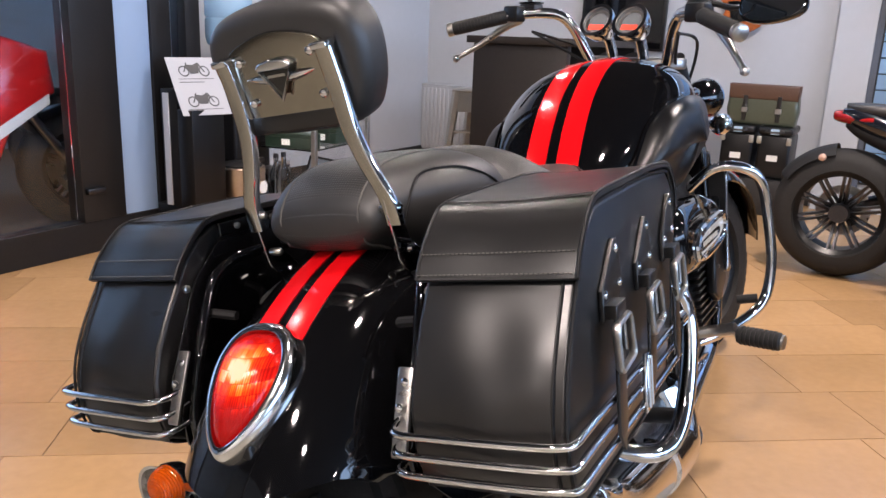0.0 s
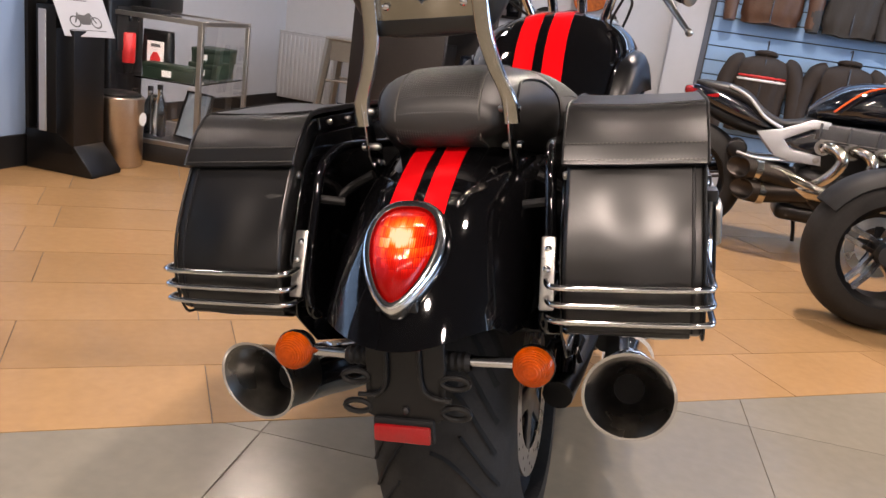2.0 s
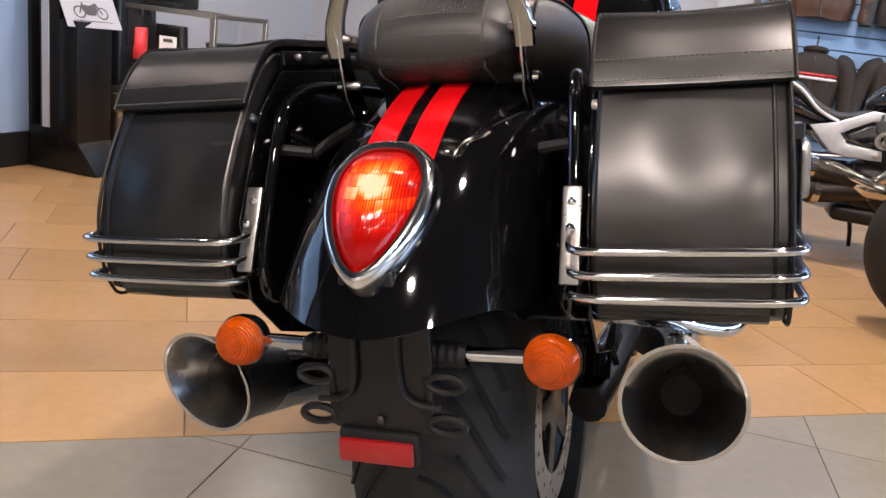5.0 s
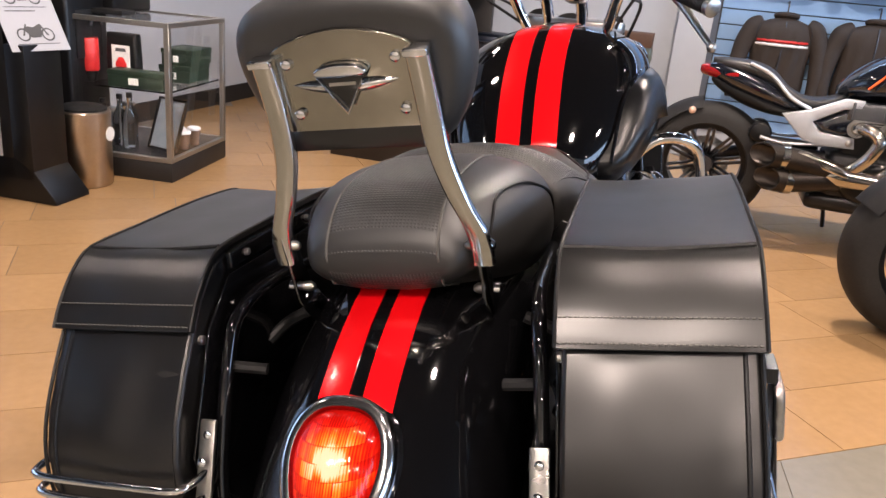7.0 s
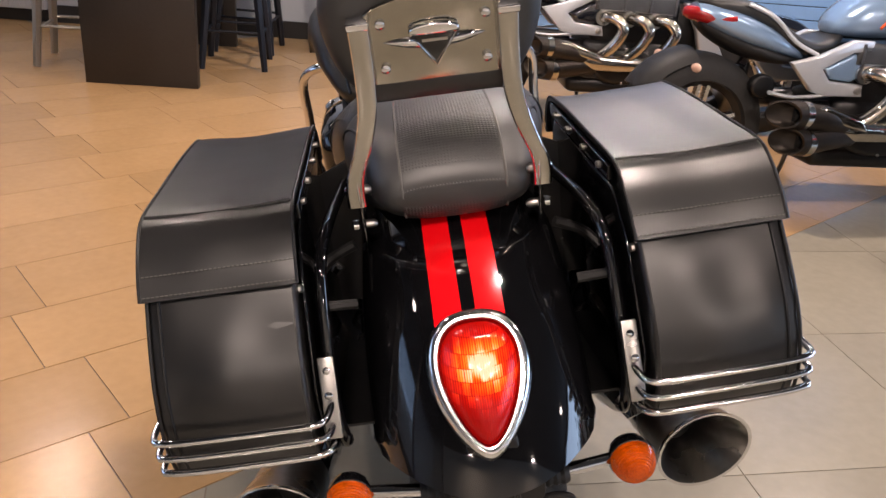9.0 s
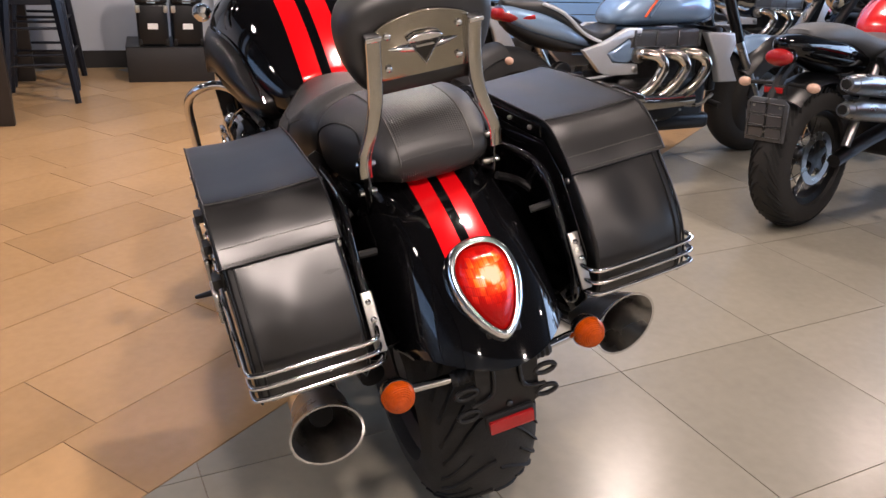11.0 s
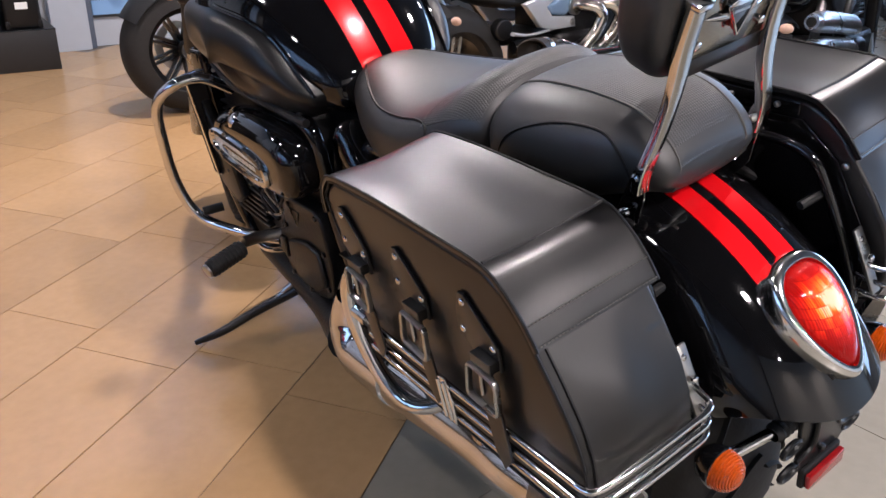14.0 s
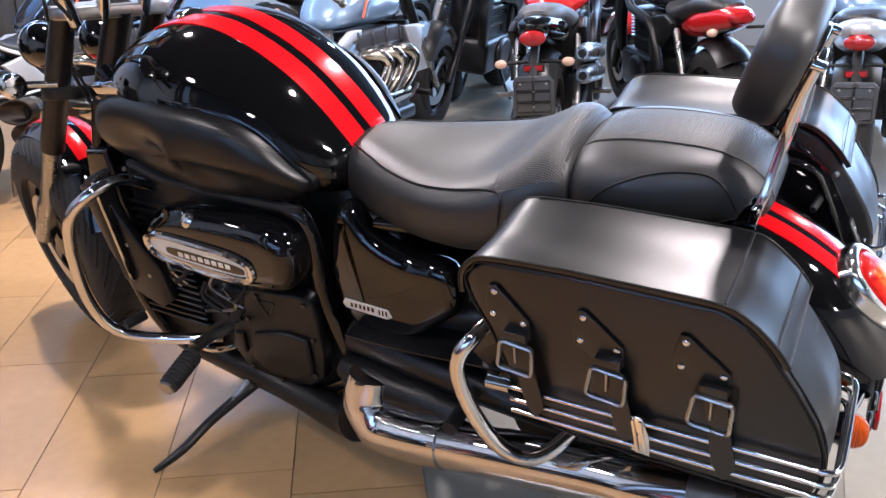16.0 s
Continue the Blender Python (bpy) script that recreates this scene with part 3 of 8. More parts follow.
def sheet(line, u0, u1, thick, sag=0.0, n=15, bulge=0.0, soft=0.0, seed=0.0, steps=5):
    """A sheet of leather bent along a line of (y, z): sags on top, bulges at the back, with soft dents."""
    pts = smooth_line([Vector((0, a, b)) for a, b in line], steps)
    rings = []
    for i, p in enumerate(pts):
        a, b = pts[max(0, i - 1)], pts[min(len(pts) - 1, i + 1)]
        d = (b - a).normalized()
        nn = Vector((0, d.z, -d.y))
        if nn.z < 0 and abs(nn.z) > abs(nn.y):
            nn = -nn
        v = i / (len(pts) - 1)
        ring = []
        for k in range(n):
            f = k / (n - 1)
            u = u0 + (u1 - u0) * f
            edge = math.sin(math.pi * f)
            h = edge * (bulge * max(0.0, -nn.y) * math.sin(math.pi * v) ** 0.5 - sag * max(0.0, nn.z))
            h += soft * edge ** 0.5 * math.sin(math.pi * v) ** 0.5 * (math.sin(5.1 * f + 7.3 * v + seed) + 0.6 * math.sin(9.7 * f - 6.1 * v + 2.1 * seed) + 0.35 * math.sin(3.3 * f + 15.0 * v + seed))
            ring.append(p + Vector((u, 0, 0)) + nn * h)
        low = [q - nn * thick for q in reversed(ring)]
        rings.append(ring + low)
    return loft(rings)


STITCH = material("grey_thread", (0.10, 0.095, 0.085), 0.8, spread=0.3, scale=90)
PIPING = material("leather_piping", (0.005, 0.0047, 0.0046), 0.5, spread=0.3, scale=30, spec=0.3)


def saddlebag(s):
    x0, x1 = s * BAG_IN, s * BAG_OUT
    bag = part("saddlebag", slab([(y, z) for y, z in BODY], x0 + s * 0.004, x1, 0.007), LEATHER, bike, "black leather saddlebag with three buckled straps and chrome rails", angle=60)
    part("flap", sheet(FLAP, x0 - s * 0.002, x1 + s * 0.004, 0.007, 0.004, bulge=0.003, soft=0.0012, seed=1.3 + s), LEATHER, bag, "black leather flap folded over the rear", angle=50)
    part("rear_panel", sheet(BODY[7:14], x0 + s * 0.010, x1 - s * 0.018, 0.004, bulge=0.0045, soft=0.0017, seed=4.0 + 2 * s), LEATHER, bag, "bulging leather rear panel", angle=50)
    # piping round the outer face and seams across the flap
    part("piping", tube([(x1 - s * 0.001, y, z) for y, z in BODY], 0.0024, 6, 3, closed=True), PIPING, bag)
    part("piping", tube([(x1 + s * 0.003, y, z) for y, z in FLAP], 0.0024, 6, 3), PIPING, bag)
    part("piping", tube([(x0 - s * 0.001, y, z) for y, z in FLAP], 0.0022, 6, 3), PIPING, bag)
    part("piping", tube([(x1 - s * 0.016, y - 0.0005, z) for y, z in BODY[7:13]], 0.0022, 6, 3), PIPING, bag)
    for a, b in ((-0.2655, 0.827), (-0.2815, 0.806)):
        seam = bmesh.new()
        for k in range(34):
            u0 = x0 + (x1 - x0) * (k + 0.2) / 34
            u1 = x0 + (x1 - x0) * (k + 0.75) / 34
            seam = join(seam, rod((u0, a - 0.0012, b + 0.0006), (u1, a - 0.0012, b + 0.0006), 0.0009, 5))
        part("stitching", seam, STITCH, bag)
    part("crease", tube([(x0 + s * 0.002, -0.194, 0.8775), ((x0 + x1) / 2, -0.194, 0.8735), (x1, -0.194, 0.8775)], 0.0028, 6, 4), PIPING, bag)
    # three straps on the outer face
    xo = x1 + s * 0.0045
    for (a, b), (by, bz), end in (((0.137, 0.818), (0.100, 0.708), (0.071, 0.600)), ((-0.004, 0.808), (-0.046, 0.702), (-0.076, 0.604)), ((-0.151, 0.807), (-0.195, 0.702), (-0.220, 0.588))):
        tab = [(a + 0.008, b + 0.010), (a - 0.003, b + 0.011), (by - 0.018, bz + 0.066), (by - 0.020, bz + 0.03), (by + 0.020, bz + 0.03), (a + 0.014, bz + 0.055), (a + 0.016, b - 0.02)]
        part("strap_tab", slab(tab, xo - s * 0.004, xo + s * 0.002, 0.0014), LEATHER, bag)
        dy, dz = end[0] - by, end[1] - bz
        strap = [(by + 0.017, bz + 0.045), (by - 0.017, bz + 0.045), (end[0] - 0.016, end[1] + 0.02), (end[0], end[1] - 0.006), (end[0] + 0.016, end[1] + 0.02)]
        part("strap", slab(strap, xo + s * 0.0115, xo + s * 0.0155, 0.0014), LEATHER, bag, "leather strap")
        part("strap_loop", slab([(by + 0.019, bz + 0.050), (by - 0.019, bz + 0.050), (by - 0.019, bz + 0.034), (by + 0.019, bz + 0.034)], xo + s * 0.001, xo + s * 0.017, 0.002), LEATHER, bag)
        for py, pz in ((a, b - 0.001), (a + 0.004, b - 0.043), (by - 0.009, bz + 0.060)):
            part("stud", ball(0.0058, Matrix.Translation((xo + s * 0.002, py, pz)) @ Matrix.Diagonal((0.55, 1, 1, 1)), 12), CHROME, bag)
        frame_loop = [(0.026, 0.030), (-0.026, 0.030), (-0.029, -0.024), (0.029, -0.024)]
        tilt = math.atan2(dy, -dz) * 0.35
        pts = [(xo + s * 0.017, by + p * math.cos(tilt) + q * math.sin(tilt), bz + q * math.cos(tilt) - p * math.sin(tilt)) for p, q in frame_loop]
        rounded = []
        for i in range(4):
            p, q = Vector(pts[i]), Vector(pts[(i + 1) % 4])
            rounded += [p.lerp(q, 0.12), p.lerp(q, 0.5), p.lerp(q, 0.88)]
        part("buckle", tube(rounded, 0.0052, 8, 3, closed=True, flat=0.7), STEEL, bag, "steel buckle")
        part("buckle_tongue", rod((xo + s * 0.018, by, bz + 0.028), (xo + s * 0.018, by, bz - 0.006), 0.0022, 6), STEEL, bag)
    # chrome rails round the bag's foot
    for k, z in enumerate((0.646, 0.621, 0.597)):
        g = 0.0 - 0.006 * k
        line = [(s * 0.193, -0.312, z + 0.004), (s * 0.194, -0.340, z), (s * 0.207, -0.364 - g * 0.3, z - 0.001), (s * 0.26, -0.3665 - g * 0.3, z - 0.001), (s * 0.36, -0.3665 - g * 0.3, z), (s * 0.400, -0.3635 - g * 0.3, z + 0.001), (s * 0.4125, -0.350, z + 0.001), (s * 0.413, -0.30, z), (s * 0.414, -0.1, z - 0.004), (s * 0.413, 0.05, z - 0.008), (s * 0.411, 0.118, z - 0.011)]
        part("rail", tube(line, 0.0046, 10, 4), CHROME, bag, "chrome rail")
    part("rail_clamp", slab([(-0.10, 0.658), (-0.075, 0.655), (-0.095, 0.624), (-0.085, 0.588), (-0.115, 0.584), (-0.112, 0.622)], s * 0.416, s * 0.422, 0.002), CHROME, bag, "chrome badge clamp on the rails")
    for dy in (-0.006, 0.006):
        part("clamp_bar", rod((s * 0.423, -0.092 + dy, 0.652), (s * 0.423, -0.102 + dy, 0.590), 0.0028, 6), CHROME, bag)
    part("rail_end", rod((s * 0.411, 0.118, 0.635), (s * 0.409, 0.16, 0.631), 0.011, 12), CHROME, bag)
    bracket = part("bracket", moved(box(-0.0105, 0.0105, -0.003, 0.003, -0.055, 0.05, 0.0025), Matrix.Translation((s * 0.1935, -0.3215, 0.655)) @ Matrix.Rotation(radians(-24), 4, "X")), STEEL, bag, "steel bracket with two bolts")
    for py, pz in ((-0.304, 0.684), (-0.324, 0.660)):
        part("bolt", bolt_head((s * 0.1935, py - 0.003, pz), (0, -1, 0.4), 0.0055), CHROME, bracket)
    # inner stiffener along the top edge, with bolts
    part("edge_strip", slab([(0.14, 0.846), (0.14, 0.868), (-0.185, 0.866), (-0.185, 0.846)], s * 0.206, s * 0.213, 0.002), BLACK_GLOSS, bag)
    for py in (0.10, 0.02, -0.07, -0.15):
        part("bolt", bolt_head((s * 0.206, py, 0.857), (-s, 0, 0), 0.005), STEEL, bag)
    for py, pz in ((-0.262, 0.782), (-0.20, 0.70), (-0.05, 0.72)):
        part("bolt", bolt_head((s * 0.215, py, pz), (-s, 0, 0), 0.006), STEEL, bag)
    # hoop behind the bag
    part("mount_hoop", tube([(s * 0.165, 0.06, 0.80), (s * 0.178, -0.14, 0.815), (s * 0.186, -0.215, 0.800), (s * 0.190, -0.248, 0.755), (s * 0.192, -0.30, 0.63), (s * 0.186, -0.31, 0.575), (s * 0.20, -0.27, 0.553), (s * 0.3, -0.24, 0.551)], 0.0085, 10, 5), BLACK_GLOSS, bag)
    part("mount_arm", tube([(s * 0.15, -0.10, 0.76), (s * 0.19, -0.10, 0.74), (s * 0.212, -0.12, 0.72)], 0.008, 8, 4), BLACK_MATT, bag)
    part("mount_arm", rod((s * 0.148, -0.235, 0.735), (s * 0.196, -0.245, 0.742), 0.007, 8), BLACK_MATT, bag)
    if s > 0:
        bag.matrix_basis = Matrix.Translation((-0.010, 0, 0)) @ Matrix(((1, 0, 0, 0), (0.07, 1, 0, -0.0147), (0, 0, 1, 0), (0, 0, 0, 1)))
    # Lower half is extended below the bag to keep the gap dark
    part("backing_plate", slab([(0.13, 0.84), (-0.19, 0.84), (-0.25, 0.79), (-0.32, 0.66), (-0.312, 0.56), (-0.25, 0.50), (-0.10, 0.45), (0.20, 0.42), (0.30, 0.50), (0.20, 0.66)], s * 0.2085, s * 0.2125, 0.0015), BLACK_GLOSS, bag)
    return bag


for side in (-1, 1):
    saddlebag(side)

# ---- seats ----
def perforated(name):
    """Vinyl with rows of small pressed holes, laid by the panel's own length and girth."""
    m = material(name, (0.015, 0.0145, 0.014), 0.45, spread=0.25, scale=8, spec=0.7)
    nt = m.node_tree
    tc, vo, bp, pit = (nt.nodes.new(k) for k in ("ShaderNodeTexCoord", "ShaderNodeTexVoronoi", "ShaderNodeBump", "ShaderNodeMapRange"))
    vo.voronoi_dimensions = "2D"
    vo.inputs["Scale"].default_value, vo.inputs["Randomness"].default_value = 230, 0.0
    bp.inputs["Strength"].default_value, bp.inputs["Distance"].default_value = 0.32, 0.002
    pit.inputs["From Min"].default_value, pit.inputs["From Max"].default_value = 0.16, 0.46
    nt.links.new(tc.outputs["UV"], vo.inputs["Vector"])
    nt.links.new(vo.outputs["Distance"], pit.inputs["Value"])
    nt.links.new(pit.outputs[0], bp.inputs["Height"])
    nt.links.new(bp.outputs[0], nt.nodes["Principled BSDF"].inputs["Normal"])
    return m


SEAT_TEX = perforated("perforated_vinyl")


def seat_body(keys, power, n=40):
    rings = []
    for y, hw, lo, mid, hi, dip in smooth_sections(keys, 6):
        ring = []
        for c, s in oval(n, 1, 1, power):
            z = mid + (hi - mid) * s if s > 0 else mid + (mid - lo) * s
            if s > 0:
                z -= dip * (1 - min(1, abs(c)) ** 2) * s
            ring.append((hw * c, y, z))
        rings.append(ring)
    return loft(rings)


rider_seat = part("rider_seat", seat_body([(0.668, 0.05, 0.72, 0.78, 0.822, 0.0), (0.650, 0.085, 0.69, 0.77, 0.842, 0.0), (0.60, 0.115, 0.68, 0.77, 0.852, 0.002), (0.52, 0.15, 0.67, 0.77, 0.853, 0.006), (0.42, 0.185, 0.665, 0.78, 0.856, 0.014), (0.32, 0.20, 0.67, 0.79, 0.870, 0.018), (0.24, 0.195, 0.69, 0.80, 0.905, 0.014), (0.19, 0.18, 0.71, 0.81, 0.930, 0.006), (0.155, 0.165, 0.73, 0.82, 0.930, 0.0), (0.128, 0.15, 0.75, 0.83, 0.91, 0.0), (0.118, 0.12, 0.77, 0.83, 0.88, 0.0)], 2.5), SEAT_VINYL, bike, "black vinyl rider's seat", angle=75)
pillion = part("pillion_seat", seat_body([(0.138, 0.09, 0.78, 0.83, 0.872, 0.0), (0.128, 0.13, 0.76, 0.83, 0.905, 0.0), (0.10, 0.148, 0.75, 0.84, 0.925, 0.0), (0.04, 0.155, 0.75, 0.85, 0.940, 0.004), (-0.04, 0.145, 0.765, 0.86, 0.944, 0.005), (-0.11, 0.127, 0.795, 0.868, 0.938, 0.003), (-0.150, 0.113, 0.812, 0.868, 0.923, 0.0), (-0.178, 0.103, 0.820, 0.862, 0.902, 0.0), (-0.192, 0.092, 0.832, 0.858, 0.884, 0.0), (-0.197, 0.080, 0.844, 0.857, 0.869, 0.0)], 2.7), SEAT_VINYL, bike, "black vinyl pillion seat with a perforated panel", angle=75)


def on_section(keys, y, f, power, lift=0.0):
    """A point on a seat body at y; f is the angle in degrees round it from its right."""
    secs = smooth_sections(keys, 6)
    secs.sort(key=lambda k: -k[0])
    for a, b in zip(secs, secs[1:]):
        if a[0] >= y >= b[0]:
            t = (a[0] - y) / max(1e-6, a[0] - b[0])
            sec = [p + (q - p) * t for p, q in zip(a, b)]
            break
    else:
        sec = secs[0] if y > secs[0][0] else secs[-1]
    _, hw, lo, mid, hi, dip = sec
    c, s = math.cos(radians(f)), math.sin(radians(f))
    c, s = math.copysign(abs(c) ** (2 / power), c), math.copysign(abs(s) ** (2 / power), s)
    z = mid + (hi - mid) * s if s > 0 else mid + (mid - lo) * s
    z -= dip * (1 - min(1, abs(c)) ** 2) * max(0, s)
    return Vector((c * (hw + lift), y, z + lift * s))


RIDER_KEYS = [(0.668, 0.05, 0.72, 0.78, 0.822, 0.0), (0.650, 0.085, 0.69, 0.77, 0.842, 0.0), (0.60, 0.115, 0.68, 0.77, 0.852, 0.002), (0.52, 0.15, 0.67, 0.77, 0.853, 0.006), (0.42, 0.185, 0.665, 0.78, 0.856, 0.014), (0.32, 0.20, 0.67, 0.79, 0.870, 0.018), (0.24, 0.195, 0.69, 0.80, 0.905, 0.014), (0.19, 0.18, 0.71, 0.81, 0.930, 0.006), (0.155, 0.165, 0.73, 0.82, 0.930, 0.0), (0.128, 0.15, 0.75, 0.83, 0.91, 0.0)]
PILLION_KEYS = [(0.128, 0.13, 0.76, 0.83, 0.905, 0.0), (0.10, 0.148, 0.75, 0.84, 0.925, 0.0), (0.04, 0.155, 0.75, 0.85, 0.940, 0.004), (-0.04, 0.145, 0.765, 0.86, 0.944, 0.005), (-0.11, 0.127, 0.795, 0.868, 0.938, 0.003), (-0.150, 0.113, 0.812, 0.868, 0.923, 0.0), (-0.178, 0.103, 0.820, 0.862, 0.902, 0.0), (-0.192, 0.092, 0.832, 0.858, 0.884, 0.0), (-0.197, 0.080, 0.844, 0.857, 0.869, 0.0)]


def panel_on(keys, power, y0, y1, f0, f1, lift, ny=22, nf=22):
    rings = []
    for i in range(ny + 1):
        y = y0 + (y1 - y0) * i / ny
        g0, g1 = f0(y), f1(y)
        top = [on_section(keys, y, g0 + (g1 - g0) * j / nf, power, lift) for j in range(nf + 1)]
        low = [on_section(keys, y, g1 - (g1 - g0) * j / nf, power, -0.002) for j in range(nf + 1)]
        rings.append(top + low)
    bm = loft(rings)
    bm.verts.ensure_lookup_table()
    uv = bm.loops.layers.uv.new("girth")
    count, at, along = len(rings[0]), {}, 0.0
    for i, ring in enumerate(rings):
        along += (ring[nf // 2] - rings[max(0, i - 1)][nf // 2]).length
        girth = [0.0]
        for a, b in zip(ring, ring[1:]):
            girth.append(girth[-1] + (b - a).length)
        mid = girth[nf // 2]
        for j in range(count):
            at[bm.verts[i * count + j]] = (girth[j] - mid, along)
    for f in bm.faces:
        for loop in f.loops:
            loop[uv].uv = at[loop.vert]
    return bm


def panel_edge(y):
    """The angle round the pillion seat at which its seam runs, 68 mm off the middle."""
    half = max(abs(on_section(PILLION_KEYS, y, 0, 2.7).x), 0.07)
    return math.degrees(math.acos(min(1.0, (0.068 / half)) ** 1.35))


def panel_from(y0, y1, side):
    return panel_on(PILLION_KEYS, 2.7, y0, y1, lambda y: side * panel_edge(y), lambda y: side * (180 - panel_edge(y)), 0.0016)


part("perforated_panel", panel_from(0.120, -0.1968, 1), SEAT_TEX, pillion, "perforated vinyl panel", angle=75)
part("perforated_panel", panel_from(-0.1968, -0.13, -1), SEAT_TEX, pillion, angle=75)
part("perforated_panel", panel_on(RIDER_KEYS, 2.5, 0.250, 0.134, lambda y: 24, lambda y: 156, 0.0016), SEAT_TEX, rider_seat, "perforated vinyl panel", angle=75)
for mirrored in (False, True):
    line = []
    for k in range(26):
        y = 0.120 - 0.3168 * k / 25
        f = panel_edge(y)
        line.append(on_section(PILLION_KEYS, y, 180 - f if mirrored else f, 2.7, 0.001))
    for k in range(1, 9):
        y = -0.1968 + 0.0668 * k / 8
        f = panel_edge(y)
        line.append(on_section(PILLION_KEYS, y, f - 180 if mirrored else -f, 2.7, 0.001))
    part("seam", tube(line, 0.0018, 6, 2), STITCH, pillion)
for sgn in (0, 1):
    def ang(a):
        return a if sgn == 0 else 180 - a
    part("seam", tube([on_section(RIDER_KEYS, y, ang(a), 2.5, 0.001) for y, a in ((0.64, 62), (0.58, 50), (0.50, 40), (0.42, 36), (0.34, 36), (0.27, 32), (0.235, 22), (0.232, 6), (0.245, -20))], 0.0024, 6, 5), PIPING, rider_seat)
    part("seam", tube([on_section(PILLION_KEYS, y, ang(a), 2.7, 0.001) for y, a in ((0.10, -12), (0.06, 10), (0.0, 26), (-0.05, 32), (-0.10, 30), (-0.13, 15), (-0.15, -10))], 0.0022, 6, 5), PIPING, pillion)

# ---- backrest ----
MIRROR_PLATE = material("mirror_bracket_steel", (0.60, 0.60, 0.61), 0.05, metal=1.0, spread=0.1, scale=10)
BAR_STEEL = material("satin_bar_steel", (0.46, 0.44, 0.39), 0.13, metal=1.0, spread=0.2, scale=12)


def flat_bar(points, half_w, half_t):
    """A flat bar with rounded edges, its broad side to the rear."""
    line = smooth_line(points, 5)
    rings = []
    for k, q in enumerate(line):
        d = (line[min(k + 1, len(line) - 1)] - line[max(k - 1, 0)]).normalized()
        back = Vector((0, -d.z, d.y)).normalized()
        rings.append([q + Vector((1, 0, -d.x * 0.6)) * a * half_w + back * b * half_t for a, b in oval(16, 1, 1, 5)])
    return loft(rings)


BAR_LINE = ((0.087, -0.232, 1.090), (0.0875, -0.216, 1.04), (0.091, -0.205, 0.985), (0.104, -0.197, 0.935), (0.119, -0.190, 0.897), (0.1235, -0.184, 0.872), (0.1240, -0.180, 0.852))
backrest = part("backrest", flat_bar(BAR_LINE, 0.0125, 0.0075), [BAR_STEEL, CHROME], bike, "steel backrest with a padded black cushion", angle=60)
backrest.matrix_basis = Matrix.Translation((-0.006, 0, 0))
upright = part("upright_bar", flat_bar([(-a, b, c) for a, b, c in BAR_LINE], 0.0125, 0.0075), [BAR_STEEL, CHROME], backrest, angle=60)
for bar_mesh in (backrest.data, upright.data):
    for f in bar_mesh.polygons:
        f.material_index = 1 if abs(f.normal.x) > 0.72 else 0
PAD_TILT = Matrix.Translation((0, -0.199, 1.037)) @ Matrix.Rotation(radians(17), 4, "X")
pad_outline = [(-0.083, -0.052), (-0.115, -0.02), (-0.131, 0.03), (-0.131, 0.075), (-0.112, 0.105), (-0.07, 0.120), (0, 0.126), (0.07, 0.120), (0.112, 0.105), (0.131, 0.075), (0.131, 0.03), (0.115, -0.02), (0.083, -0.052), (0.0, -0.058)]
pad_line = [(p.x, p.y) for p in smooth_line([(a, b, 0) for a, b in pad_outline], 4, True)]
part("cushion", moved(slab(pad_line, -0.004, 0.072, 0.026, "y", 6), PAD_TILT), SEAT_VINYL, backrest, "padded black vinyl cushion", angle=75)
PLATE_STEEL = material("satin_steel_plate", (0.37, 0.345, 0.29), 0.13, metal=1.0, spread=0.25, scale=7)
plate_outline = [(-0.083, -0.022), (0.083, -0.022), (0.087, 0.03), (0.084, 0.062), (0.06, 0.079), (0.0, 0.090), (-0.06, 0.079), (-0.084, 0.062), (-0.087, 0.03)]
plate_line = [(p.x, p.y) for p in smooth_line([(a, b, 0) for a, b in plate_outline], 3, True)]
plate = part("back_plate", moved(slab(plate_line, -0.012, -0.0045, 0.0015, "y"), PAD_TILT), PLATE_STEEL, backrest, "polished steel plate with a winged badge")
part("plate_strip", moved(box(-0.085, 0.085, -0.013, -0.003, -0.046, -0.020, 0.003), PAD_TILT), LEATHER, backrest)
for px in (-0.0615, 0.0615):
    for pz in (0.0, 0.057):
        part("bolt", moved(bolt_head((px, -0.012, pz), (0, -1, 0), 0.0058, 0.006, 12), PAD_TILT), CHROME, plate)


def wing(side):
    """A pointed chrome wing with a rounded section."""
    rings = []
    for k in range(13):
        f = k / 12
        x = side * (0.016 + 0.044 * f)
        h = 0.0068 * (1 - f ** 2.2) + 0.0004
        d = 0.0075 * (1 - f ** 2) + 0.0006
        rings.append([(x, -0.0125 - d * max(0.0, math.cos(a)) + 0.0005, 0.029 + 0.004 * f + h * math.sin(a)) for a in (2 * math.pi * j / 16 for j in range(16))])
    return loft(rings)


badge = part("badge", moved(join(
    slab([(p.x, p.y) for p in smooth_line([(-0.026, 0.043, 0), (0.026, 0.043, 0), (0.024, 0.053, 0), (0.0, 0.0565, 0), (-0.024, 0.053, 0)], 3, True)], -0.024, -0.012, 0.003, "y"),
    tube([(-0.027, -0.0205, 0.043), (0.027, -0.0205, 0.043), (0.0, -0.0225, 0.003)], 0.0030, 8, 1, closed=True, straight=True),
    wing(-1), wing(1)), PAD_TILT), CHROME, plate, "chrome winged triangle badge", angle=60)
part("badge_field", moved(slab([(-0.025, 0.0415), (0.025, 0.0415), (0.0, 0.006)], -0.0205, -0.013, 0.001, "y"), PAD_TILT), BLACK_GLOSS, badge)
part("badge_bar", moved(box(-0.0150, 0.0150, -0.0210, -0.0203, 0.0325, 0.0360), PAD_TILT), STEEL, badge)
